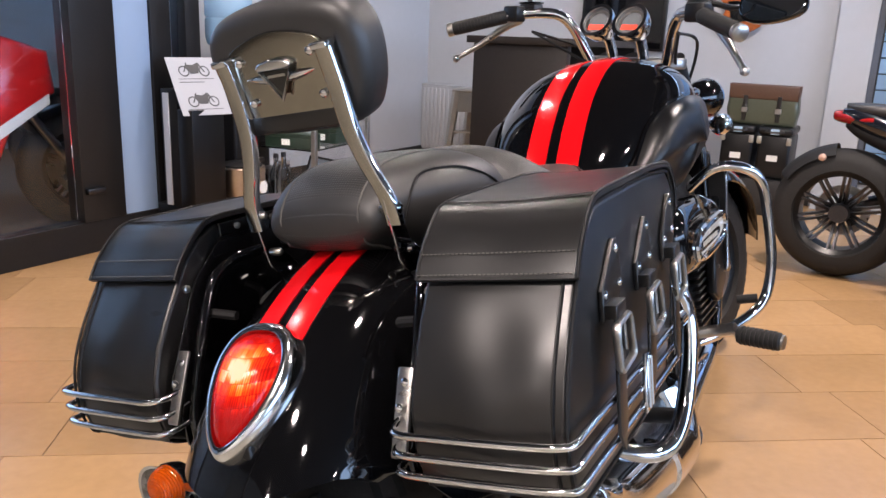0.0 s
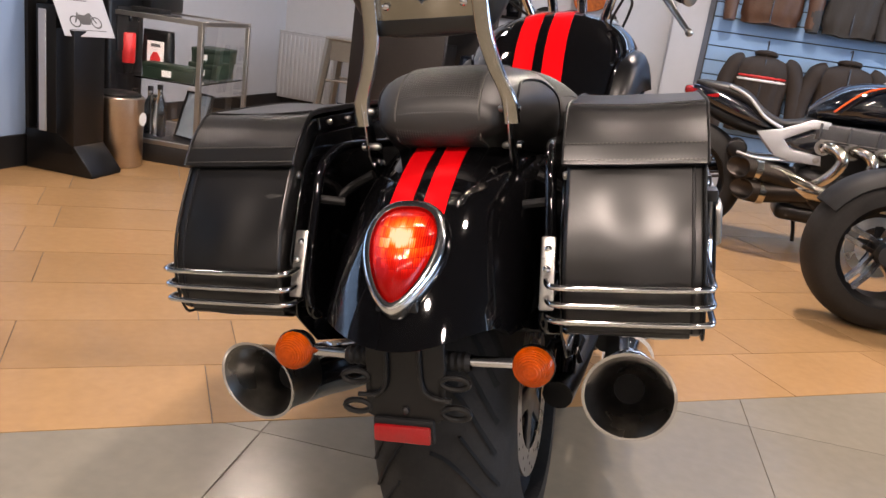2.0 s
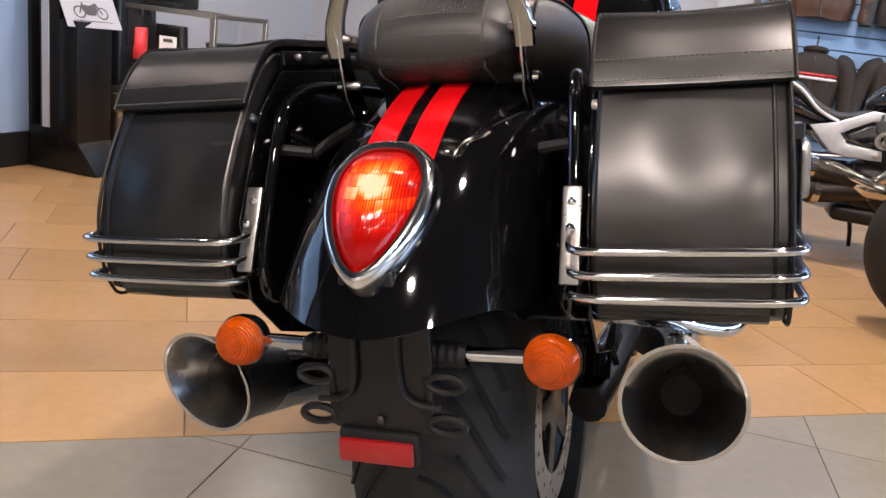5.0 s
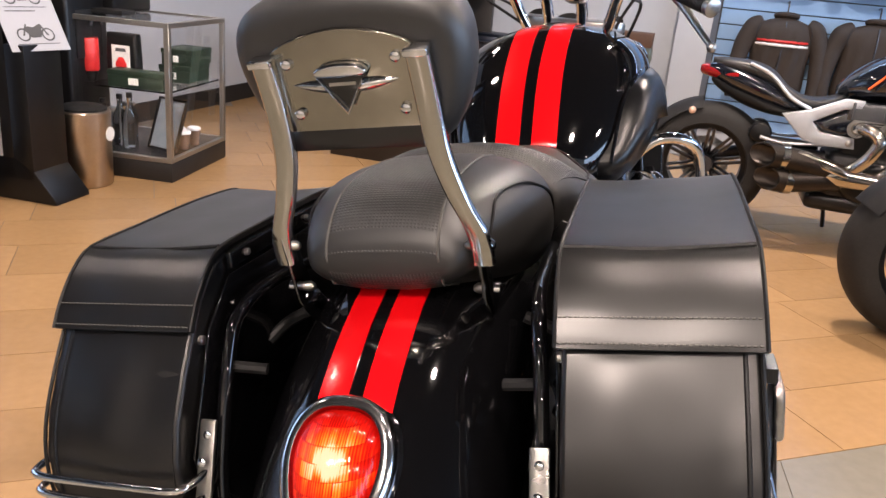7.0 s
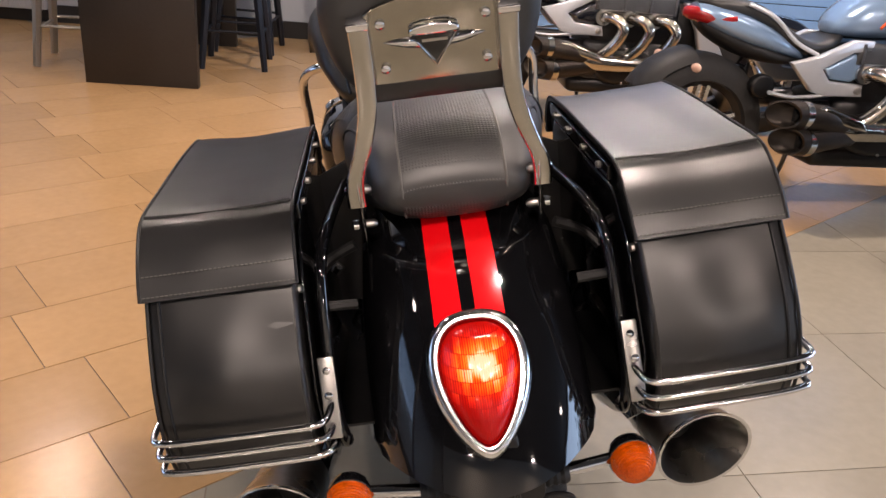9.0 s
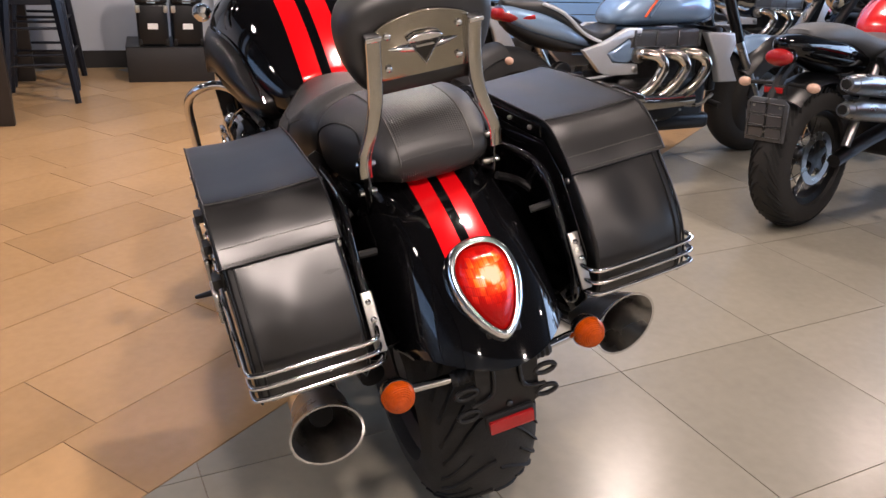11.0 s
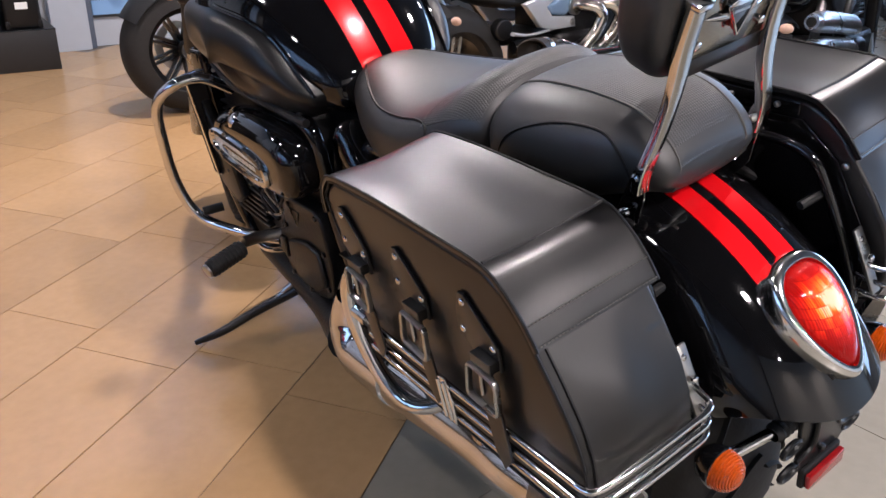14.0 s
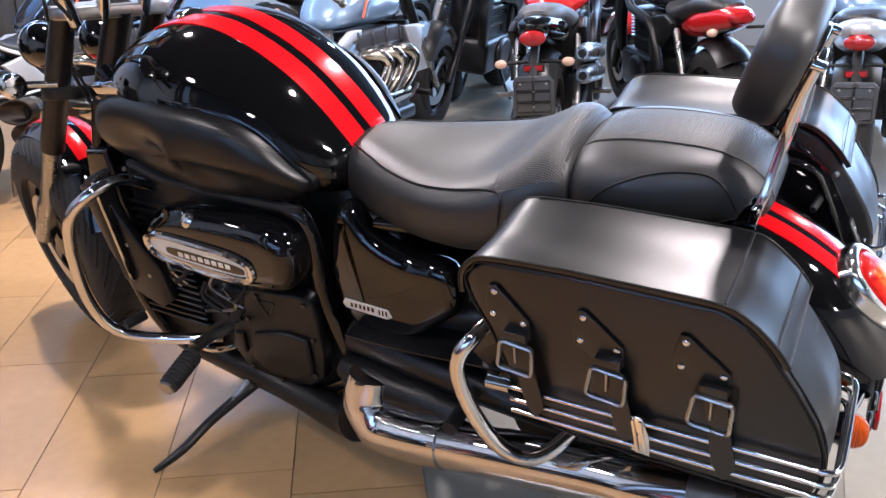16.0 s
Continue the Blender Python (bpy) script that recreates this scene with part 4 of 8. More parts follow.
for s in (-1, 1):
    for py, pz in ((-0.182, 0.874), (-0.160, 0.815)):
        part("bolt", bolt_head((s * 0.128, py, pz), (s, 0, 0), 0.0075, 0.010, 10), CHROME, backrest)
        part("bolt", bolt_head((s * 0.117, py, pz), (-s, 0, 0), 0.0062, 0.014, 10), STEEL, backrest)
    part("side_bracket", slab([(-0.196, 0.890), (-0.176, 0.892), (-0.160, 0.862), (-0.140, 0.815), (-0.095, 0.768), (-0.085, 0.738), (-0.103, 0.733), (-0.135, 0.752), (-0.176, 0.800)], s * 0.117, s * 0.1215, 0.0015), MIRROR_PLATE, backrest, "mirror-polished mounting bracket")
    part("bracket_foot", bolt_head((s * 0.1215, -0.096, 0.748), (s, 0, 0), 0.010, 0.012, 14), BLACK_SATIN, backrest)
    part("bar_cap", moved(box(-0.013, 0.013, -0.010, 0.012, -0.004, 0.005, 0.002), Matrix.Translation((s * 0.087, -0.2345, 1.0915)) @ Matrix.Rotation(radians(17), 4, "X")), CHROME, backrest)

# ---- tank ----
TANK = [(0.628, 0.09, 0.745, 0.80, 0.835, 2.0), (0.645, 0.13, 0.725, 0.80, 0.858, 2.0), (0.70, 0.172, 0.72, 0.82, 0.922, 2.1), (0.77, 0.205, 0.74, 0.85, 0.985, 2.2), (0.86, 0.23, 0.76, 0.88, 1.038, 2.3), (0.95, 0.242, 0.79, 0.91, 1.070, 2.3), (1.04, 0.24, 0.82, 0.93, 1.076, 2.3), (1.12, 0.22, 0.85, 0.94, 1.062, 2.2), (1.19, 0.18, 0.87, 0.945, 1.03, 2.1), (1.225, 0.11, 0.90, 0.945, 0.99, 2.0)]
tank = part("fuel_tank", seat_body([(*t[:5], 0.0) for t in TANK], 2.25, 48), BLACK_GLOSS, bike, "gloss black fuel tank with red twin stripes", angle=75)
TANK_KEYS = sorted([(*t[:5], 0.0) for t in TANK], key=lambda t: -t[0])


def tank_top(u, y, lift):
    secs = TANK_LINE
    for a, b in zip(secs, secs[1:]):
        if a[0] >= y >= b[0]:
            t = (a[0] - y) / max(1e-6, a[0] - b[0])
            sec = [p + (q - p) * t for p, q in zip(a, b)]
            break
    else:
        sec = secs[-1]
    _, hw, lo, mid, hi, _d = sec
    c = min(0.999, abs(u) / hw)
    ca = c ** (2.25 / 2)
    s = (1 - ca * ca) ** 0.5
    return Vector((u, y, mid + (hi - mid) * s ** (2 / 2.25) + lift))


TANK_LINE = smooth_sections(TANK_KEYS, 6)


def tank_stripe(a0, a1, b0, b1):
    rings = []
    for k in range(41):
        f = k / 40
        y = 0.632 + (1.13 - 0.632) * f
        u0, u1 = a0 + (b0 - a0) * f, a1 + (b1 - a1) * f
        top = [tank_top(u0 + (u1 - u0) * j / 8, y, 0.0024) for j in range(9)]
        low = [tank_top(u1 - (u1 - u0) * j / 8, y, -0.002) for j in range(9)]
        rings.append(top + low)
    part("stripe", loft(rings), RED_PAINT, tank, "red painted stripe", angle=75)


tank_stripe(-0.066, -0.013, -0.070, -0.015)
tank_stripe(0.013, 0.066, 0.015, 0.070)
part("filler_cap", lathe([(0.0, 0.012), (0.028, 0.011), (0.036, 0.004), (0.037, 0.0)], 28, "z", Matrix.Translation((0, 1.085, 1.070))), CHROME, tank, "chrome filler cap")
for s in (-1, 1):
    rings = []
    PANEL = [(0.665, 0.79), (0.70, 0.832), (0.76, 0.898), (0.84, 0.938), (0.94, 0.958), (1.05, 0.962), (1.16, 0.950), (1.225, 0.918), (1.250, 0.87), (1.23, 0.815), (1.15, 0.785), (1.04, 0.752), (0.94, 0.726), (0.86, 0.712), (0.77, 0.716), (0.70, 0.748)]
    outline = [(p.x, p.y) for p in smooth_line([(a, b, 0) for a, b in PANEL], 3, True)]
    cy, cz = 0.95, 0.845
    for f, x in ((1.0, 0.12), (1.0, 0.218), (0.985, 0.238), (0.93, 0.254), (0.82, 0.266), (0.62, 0.275), (0.35, 0.280), (0.02, 0.282)):
        rings.append([(s * (x - 0.05 * max(0, (cz - b) / 0.1) * (0.3 + 0.7 * f) - 0.03 * abs(a - cy) / 0.29), cy + (a - cy) * f, cz + (b - cz) * f) for a, b in outline])
    knee = part("knee_panel", loft(rings), BLACK_SATIN, tank, "satin black side panel of the tank", angle=75)
    part("tank_badge", slab([(1.215, 0.968), (1.165, 0.975), (1.10, 0.968), (1.12, 0.953), (1.20, 0.948)], s * 0.172, s * 0.214, 0.003), CHROME, tank, "chrome winged tank badge")
    part("trim_line", tube([(s * (0.232 - 0.06 * abs(a - 0.95) / 0.29), a, b + 0.006) for a, b in PANEL[0:9]], 0.004, 6, 4), BLACK_GLOSS, knee)

# ---- engine and frame ----
ENGINE_BLACK = material("engine_black", (0.0065, 0.0065, 0.007), 0.36, spread=0.5, scale=18, bump=0.25, bump_scale=120, spec=0.38)
TIP_STEEL = material("smoked_tip_steel", (0.27, 0.26, 0.245), 0.28, metal=1.0, spread=0.4, scale=9)
BADGE_CREAM = material("cream_enamel", (0.62, 0.58, 0.50), 0.25, coat=0.5, spread=0.1, scale=20)
engine = part("engine", box(-0.185, 0.185, 0.70, 1.30, 0.20, 0.46, 0.03), ENGINE_BLACK, bike, "black three-cylinder engine", angle=50)
part("cylinder_block", box(-0.17, 0.17, 0.74, 1.27, 0.44, 0.74, 0.025), ENGINE_BLACK, engine, angle=50)
part("gearbox", box(-0.12, 0.12, 0.30, 0.75, 0.28, 0.52, 0.03), ENGINE_BLACK, engine, angle=50)
for s in (-1, 1):
    for k in range(9):
        z = 0.325 + 0.020 * k
        part("fin", box(min(s * 0.18, s * 0.205), max(s * 0.18, s * 0.205), 1.08, 1.30, z, z + 0.008, 0.002, 1), ENGINE_BLACK, engine)
    for k in range(6):
        z = 0.54 + 0.022 * k
        part("fin", box(min(s * 0.165, s * 0.182), max(s * 0.165, s * 0.182), 0.76, 1.26, z, z + 0.007, 0.002, 1), ENGINE_BLACK, engine)
    part("side_cover", slab([(0.715, 0.285), (0.70, 0.36), (0.705, 0.50), (0.735, 0.515), (0.885, 0.50), (0.915, 0.47), (0.93, 0.40), (0.975, 0.375), (1.00, 0.30), (0.96, 0.235), (0.85, 0.222), (0.76, 0.245)], s * 0.17, s * 0.212, 0.007), ENGINE_BLACK, engine, "black engine side cover", angle=60)
    part("cover_badge", tube([(s * 0.2135, 0.818, 0.478), (s * 0.2135, 0.868, 0.478), (s * 0.2135, 0.843, 0.434)], 0.0024, 6, 1, closed=True, straight=True), STEEL, engine, "small steel triangle badge")
    for py, pz in ((0.735, 0.29), (0.72, 0.40), (0.725, 0.497), (0.87, 0.487), (0.915, 0.41), (0.98, 0.31), (0.945, 0.25), (0.85, 0.238)):
        part("bolt", bolt_head((s * 0.213, py, pz), (s, 0, 0), 0.007, 0.007), DARK_STEEL, engine)
    part("cover_step", slab([(0.735, 0.30), (0.735, 0.40), (0.80, 0.405), (0.90, 0.375), (0.925, 0.30), (0.88, 0.255), (0.79, 0.262)], s * 0.21, s * 0.226, 0.008), ENGINE_BLACK, engine, angle=60)
    part("cover_step", slab([(0.945, 0.30), (0.94, 0.36), (0.965, 0.36), (0.985, 0.31)], s * 0.21, s * 0.222, 0.005), ENGINE_BLACK, engine, angle=60)
    # long airbox cover with a chrome oval
    ob = smooth_line([(0.690, 0.625, 0), (0.695, 0.675, 0), (0.75, 0.712, 0), (0.90, 0.716, 0), (1.04, 0.702, 0), (1.115, 0.668, 0), (1.14, 0.61, 0), (1.10, 0.572, 0), (0.96, 0.550, 0), (0.82, 0.540, 0), (0.72, 0.562, 0)], 4, True)
    cover = part("air_cover", slab([(p.x, p.y) for p in ob], s * 0.165, s * 0.272, 0.045, "x", 6), BLACK_GLOSS, bike, "gloss black oval air cover with a chrome trim", angle=70)
    trim = [(s * 0.274, 0.953 + 0.156 * c, 0.612 + 0.034 * q + 0.006 * c) for c, q in oval(36, 1, 1, 3.2)]
    part("oval_trim", tube(trim, 0.0095, 8, 1, closed=True, straight=True), CHROME, cover, "chrome oval trim")
    part("trim_field", slab([(0.953 + 0.148 * c, 0.612 + 0.029 * q + 0.006 * c) for c, q in oval(30, 1, 1, 3.2)], s * 0.268, s * 0.2735, 0.001), BADGE_CREAM, cover, "pale name plate")
    part("name_field", slab([(0.935 + 0.118 * c, 0.606 + 0.0125 * q + 0.004 * c) for c, q in oval(24, 1, 1, 4)], s * 0.2735, s * 0.2748, 0.0004), BLACK_GLOSS, cover)
    for k in range(8):
        y0 = 1.015 - 0.0205 * k
        part("name_bar", box(min(s * 0.2747, s * 0.2755), max(s * 0.2747, s * 0.2755), y0 - 0.014, y0, 0.6005, 0.6125), BADGE_CREAM, cover)
    knob_at = Matrix.Translation((s * 0.243, 0.972, 0.685)) @ Matrix.Rotation(radians(s * 30), 4, "Y")
    part("cover_knob", lathe([(0.0, 0.026), (0.014, 0.024), (0.024, 0.013), (0.027, -0.004)], 24, "z", knob_at), CHROME, cover, "chrome cap")
    # side panel below the rider's seat
    sp = smooth_line([(0.640, 0.715, 0), (0.668, 0.60, 0), (0.655, 0.48, 0), (0.60, 0.425, 0), (0.50, 0.425, 0), (0.40, 0.50, 0), (0.345, 0.56, 0), (0.37, 0.645, 0), (0.47, 0.655, 0), (0.55, 0.69, 0), (0.60, 0.75, 0)], 4, True)
    side_panel = part("side_panel", slab([(p.x, p.y) for p in sp], s * 0.10, s * 0.178, 0.036, "x", 8), BLACK_GLOSS, bike, "gloss black side panel with a name badge", angle=70)
    part("name_badge", slab([(0.640, 0.508), (0.632, 0.522), (0.52, 0.517), (0.512, 0.500), (0.525, 0.492), (0.632, 0.496)], s * 0.174, s * 0.1805, 0.0012), BADGE_CREAM, side_panel, "steel name badge")
    for k in range(6):
        y0 = 0.618 - 0.011 * k
        part("badge_bar", box(min(s * 0.1803, s * 0.1812), max(s * 0.1803, s * 0.1812), y0 - 0.006, y0, 0.503, 0.514), BLACK_GLOSS, side_panel)
    for k in range(3):
        y0 = 0.545 - 0.009 * k
        part("badge_bar", box(min(s * 0.1803, s * 0.1812), max(s * 0.1803, s * 0.1812), y0 - 0.004, y0, 0.500, 0.514), BLACK_GLOSS, side_panel)
    # frame
    part("frame_tube", tube([(s * 0.15, 1.24, 0.98), (s * 0.175, 1.0, 0.775), (s * 0.178, 0.76, 0.73), (s * 0.176, 0.70, 0.68), (s * 0.172, 0.695, 0.50), (s * 0.17, 0.66, 0.36)], 0.020, 10, 6), BLACK_GLOSS, bike, "black frame tube")
    part("frame_tube", tube([(s * 0.16, 1.28, 0.90), (s * 0.20, 1.34, 0.60), (s * 0.19, 1.27, 0.26), (s * 0.175, 1.05, 0.185), (s * 0.175, 0.80, 0.195), (s * 0.19, 0.62, 0.30), (s * 0.18, 0.40, 0.36)], 0.018, 10, 6), BLACK_GLOSS, bike)
    part("swing_arm", tube([(s * 0.15, 0.64, 0.40), (s * 0.17, 0.40, 0.38), (s * 0.165, 0.15, 0.345), (s * 0.155, 0.0, 0.323)], [0.045, 0.042, 0.035, 0.030], 12, 5), BLACK_SATIN, bike, "black swing arm")
    part("shock_absorber", rod((s * 0.165, 0.02, 0.36), (s * 0.16, 0.22, 0.70), 0.022, 14), BLACK_GLOSS, bike, "black shock absorber")
    part("spring", tube([(s * 0.1635 + 0.032 * math.cos(a), 0.03 + 0.18 * a / 50 + 0.0, 0.38 + 0.30 * a / 50 + 0.032 * math.sin(a)) for a in (k * 0.785 for k in range(64))], 0.006, 6, 1, straight=True), BLACK_SATIN, bike)
    part("subframe", tube([(s * 0.13, 0.55, 0.70), (s * 0.135, 0.2, 0.735), (s * 0.135, 0.05, 0.755), (s * 0.12, -0.06, 0.76)], 0.015, 10, 5), BLACK_GLOSS, bike)
    # exhaust
    part("exhaust_pipe", tube([(s * 0.19, 1.15, 0.24), (s * 0.20, 0.85, 0.20), (s * 0.235, 0.66, 0.205), (s * 0.252, 0.60, 0.232)], [0.034, 0.036, 0.042, 0.05], 16, 6), CHROME if s > 0 else ENGINE_BLACK, bike)
    tip_x, tip_y, tip_z = (0.299, -0.178, 0.426) if s > 0 else (0.301, -0.170, 0.400)
    muff = part("silencer", tube([(s * 0.220, 0.560, 0.360), (s * 0.240, 0.566, 0.295), (s * 0.252, 0.528, 0.250), (s * 0.258, 0.46, 0.252), (s * 0.262, 0.36, 0.268)], [0.052, 0.060, 0.062, 0.059, 0.056], 28, 8), CHROME, bike, "chrome silencer with a flared black tip", angle=60)
    part("exhaust_collector", tube([(s * 0.195, 0.655, 0.335), (s * 0.205, 0.58, 0.325), (s * 0.208, 0.50, 0.32), (s * 0.212, 0.42, 0.32), (s * 0.215, 0.34, 0.315)], [0.03, 0.046, 0.048, 0.046, 0.03], 24, 6), ENGINE_BLACK, muff, angle=60)
    part("silencer_body", tube([(s * 0.262, 0.358, 0.268), (s * 0.279, 0.07, 0.335), (s * (tip_x - 0.005), tip_y + 0.10, tip_z - 0.028), (s * tip_x, tip_y - 0.01, tip_z)], [0.054, 0.054, 0.054, 0.054], 28, 8), CHROME, muff, angle=60)
    # Added plates: they close the see-through gap so it reads dark
    part("gap_plate", slab([(s * 0.140, 0.56), (s * 0.213, 0.56), (s * 0.213, 0.80), (s * 0.160, 0.825), (s * 0.140, 0.80)], 0.10, 0.106, 0.002, "y"), BLACK_SATIN, bike, "black filler plate added beside the rear fender to darken the gap")
    part("gap_filler", sheet([(0.62, 0.45), (0.46, 0.455), (0.30, 0.47), (0.10, 0.485), (-0.08, 0.505), (-0.22, 0.53)], s * 0.118, s * 0.218, 0.004), BLACK_SATIN, bike, "black filler plate added above the silencer to darken the gap", angle=60)
    band = tube([(s * 0.2615, 0.368, 0.267), (s * 0.2624, 0.352, 0.270)], 0.0585, 28, straight=True)
    part("band", band, CHROME, muff)
    way = Vector((s * 0.016, -0.27, 0.077)).normalized()
    side_v = Vector((1, 0, 0)) - way * way.x
    side_v.normalize()
    up_v = side_v.cross(way) * (1 if side_v.cross(way).z > 0 else -1)
    c0 = Vector((s * tip_x, tip_y, tip_z))

    def ring_at(dist, r, slant):
        out = []
        for j in range(32):
            a = 2 * math.pi * j / 32
            p = c0 + way * (dist + slant * math.sin(a)) + side_v * r * math.cos(a) + up_v * r * math.sin(a)
            out.append(p)
        return out
    tip = part("tip", loft([ring_at(0, 0.055, 0), ring_at(0.06, 0.058, 0.012), ring_at(0.118, 0.066, 0.03), ring_at(0.124, 0.0685, 0.033), ring_at(0.127, 0.0685, 0.034), ring_at(0.126, 0.064, 0.032), ring_at(0.09, 0.049, 0.015), ring_at(0.05, 0.034, 0.004), ring_at(0.027, 0.0245, 0), ring_at(0.018, 0.024, 0)], True, False), [TIP_STEEL, CHROME], muff, "flared exhaust tip with a chrome rim", angle=50)
    for f in tip.data.polygons:
        c = f.center
        d = (Vector(c) - c0).dot(way)
        rr = ((Vector(c) - c0) - way * d).length
        f.material_index = 1 if rr > 0.0620 and f.index >= 32 * 2 else 0
    bore = loft([ring_at(0.0195, 0.0243, 0), ring_at(0.019, 0.0243, 0)])
    part("bore", bore, RECESS_SHADE, muff)
    # engine guard, passenger guard, foot pegs
    part("engine_guard", tube([(s * 0.17, 1.17, 0.70), (s * 0.24, 1.18, 0.752), (s * 0.31, 1.20, 0.748), (s * 0.350, 1.245, 0.70), (s * 0.356, 1.285, 0.60), (s * 0.356, 1.295, 0.455), (s * 0.33, 1.265, 0.352), (s * 0.26, 1.17, 0.305), (s * 0.19, 1.05, 0.295)], 0.0145, 14, 7), CHROME, bike, "chrome engine guard")
    part("guard_peg", rod((s * 0.325, 1.235, 0.375), (s * 0.27, 1.225, 0.372), 0.013, 10), BLACK_MATT, bike)
    part("passenger_guard", tube([(s * 0.20, 0.10, 0.62), (s * 0.28, 0.17, 0.685), (s * 0.365, 0.212, 0.668), (s * 0.385, 0.232, 0.61), (s * 0.385, 0.205, 0.515), (s * 0.375, 0.155, 0.44), (s * 0.35, 0.10, 0.425), (s * 0.27, 0.05, 0.45), (s * 0.20, 0.03, 0.46)], 0.0145, 14, 7), CHROME, bike, "chrome passenger guard")
    peg_a, peg_b = Vector((s * 0.30, 1.037, 0.330)), Vector((s * 0.413, 1.019, 0.317))
    peg = part("foot_peg", tube([peg_a, peg_a.lerp(peg_b, 0.05), peg_a.lerp(peg_b, 0.95), peg_b], [0.012, 0.022, 0.024, 0.018], 14, straight=True), BLACK_MATT, bike, "black ribbed rubber foot peg")
    for k in range(8):
        p = peg_a.lerp(peg_b, 0.12 + 0.1 * k)
        part("rib", tube([p, p + (peg_b - peg_a).normalized() * 0.005], 0.0255, 14, straight=True), RUBBER, peg)
    part("peg_end", tube([peg_b, peg_b + (peg_b - peg_a).normalized() * 0.006], 0.019, 14, straight=True), STEEL, peg)
    part("peg_arm", tube([(s * 0.18, 1.02, 0.33), (s * 0.24, 1.04, 0.335), (s * 0.30, 1.035, 0.345)], 0.016, 10, 4), STEEL, peg)
    part("rear_peg", rod((s * 0.22, 0.30, 0.40), (s * 0.345, 0.29, 0.41), 0.015, 12), BLACK_MATT, bike)
    part("radiator_shroud", slab([(1.255, 0.80), (1.335, 0.79), (1.37, 0.65), (1.335, 0.42), (1.27, 0.36), (1.24, 0.44), (1.262, 0.60)], s * 0.15, s * 0.205, 0.012), BLACK_GLOSS, bike, "gloss black radiator shroud", angle=60)

for s in (-1, 1):
    part("radiator_cowl", slab([(1.365, 0.700), (1.30, 0.715), (1.235, 0.60), (1.165, 0.50), (1.150, 0.41), (1.20, 0.375), (1.29, 0.41), (1.335, 0.52)], s * 0.206, s * 0.232, 0.007), BLACK_SATIN, bike, "satin black radiator cowl", angle=60)
    for py, pz in ((1.315, 0.655), (1.255, 0.555), (1.205, 0.475)):
        part("bolt", bolt_head((s * 0.231, py, pz), (s, 0, 0), 0.006, 0.005), STEEL, bike)
    rc = [(s * 0.165, 1.27, 0.745), (s * 0.255, 1.27, 0.74), (s * 0.242, 1.27, 0.45), (s * 0.165, 1.27, 0.432)]
    side_core = part("radiator_side", slab([(a[0], a[2]) for a in rc], 1.272, 1.30, 0.003, "y"), BLACK_MATT, bike, "black radiator side with a bright trim")
    loop = []
    for k in range(4):
        q0, q1 = Vector(rc[k]), Vector(rc[(k + 1) % 4])
        loop += [q0.lerp(q1, 0.08), q0.lerp(q1, 0.5), q0.lerp(q1, 0.92)]
    part("bright_trim", tube([(v.x, 1.270, v.z) for v in loop], 0.0035, 6, 2, closed=True), CHROME, side_core)

part("radiator", box(-0.16, 0.16, 1.30, 1.345, 0.40, 0.80, 0.006), ENGINE_BLACK, bike, "black radiator")
for k in range(18):
    part("radiator_fin", box(-0.155, 0.155, 1.345, 1.35, 0.415 + 0.021 * k, 0.419 + 0.021 * k), DARK_STEEL, bike)
part("belly", box(-0.17, 0.17, 0.62, 1.2, 0.165, 0.24, 0.03), ENGINE_BLACK, bike)
part("shift_lever", tube([(-0.20, 0.98, 0.30), (-0.24, 1.05, 0.29), (-0.245, 1.17, 0.30), (-0.29, 1.20, 0.305)], 0.007, 8, 4), CHROME, bike)
for k in range(14):
    random.seed(k)
    y0, z0 = random.uniform(0.78, 1.26), random.uniform(0.40, 0.56)
    part("hose", tube([(-0.19, y0, z0), (-0.205, y0 + random.uniform(-0.06, 0.06), z0 - 0.04), (-0.20, y0 + random.uniform(-0.1, 0.1), z0 - 0.08)], random.uniform(0.004, 0.008), 6, 4), BLACK_MATT if k % 3 else STEEL, bike)
for k in range(10):
    part("bolt", bolt_head((-0.18, 0.74 + 0.055 * k, 0.745), (-1, 0, 0), 0.006, 0.01), STEEL if k % 2 else DARK_STEEL, bike)
part("cable_run", tube([(-0.19, 0.70, 0.735), (-0.20, 0.85, 0.742), (-0.205, 1.05, 0.75), (-0.19, 1.20, 0.77)], 0.010, 8, 4), BLACK_MATT, bike)

# side stand, foot on the floor
inv = bike.matrix_basis.inverted()
foot = inv @ Vector((-0.473, 1.050, 0.010))
stand = part("side_stand", tube([(-0.17, 0.93, 0.22), (-0.21, 0.955, 0.19), (-0.33, 1.01, 0.145), foot + Vector((0.07, -0.03, 0.016)), foot], [0.018, 0.016, 0.013, 0.012, 0.007], 10, 5), BLACK_SATIN, bike, "black side stand, folded out")
part("stand_spring", rod((-0.19, 0.95, 0.23), (-0.27, 0.985, 0.172), 0.008, 10), STEEL, stand)

# ---- front end ----
RAKE = 33.0
STEER = Matrix.Translation((0, 1.31, 1.067)) @ Matrix.Rotation(radians(RAKE), 4, "X") @ Matrix.Rotation(radians(-18), 4, "Z") @ Matrix.Rotation(radians(-RAKE), 4, "X") @ Matrix.Translation((0, -1.31, -1.067))


def steer(bm):
    return moved(bm, STEER)


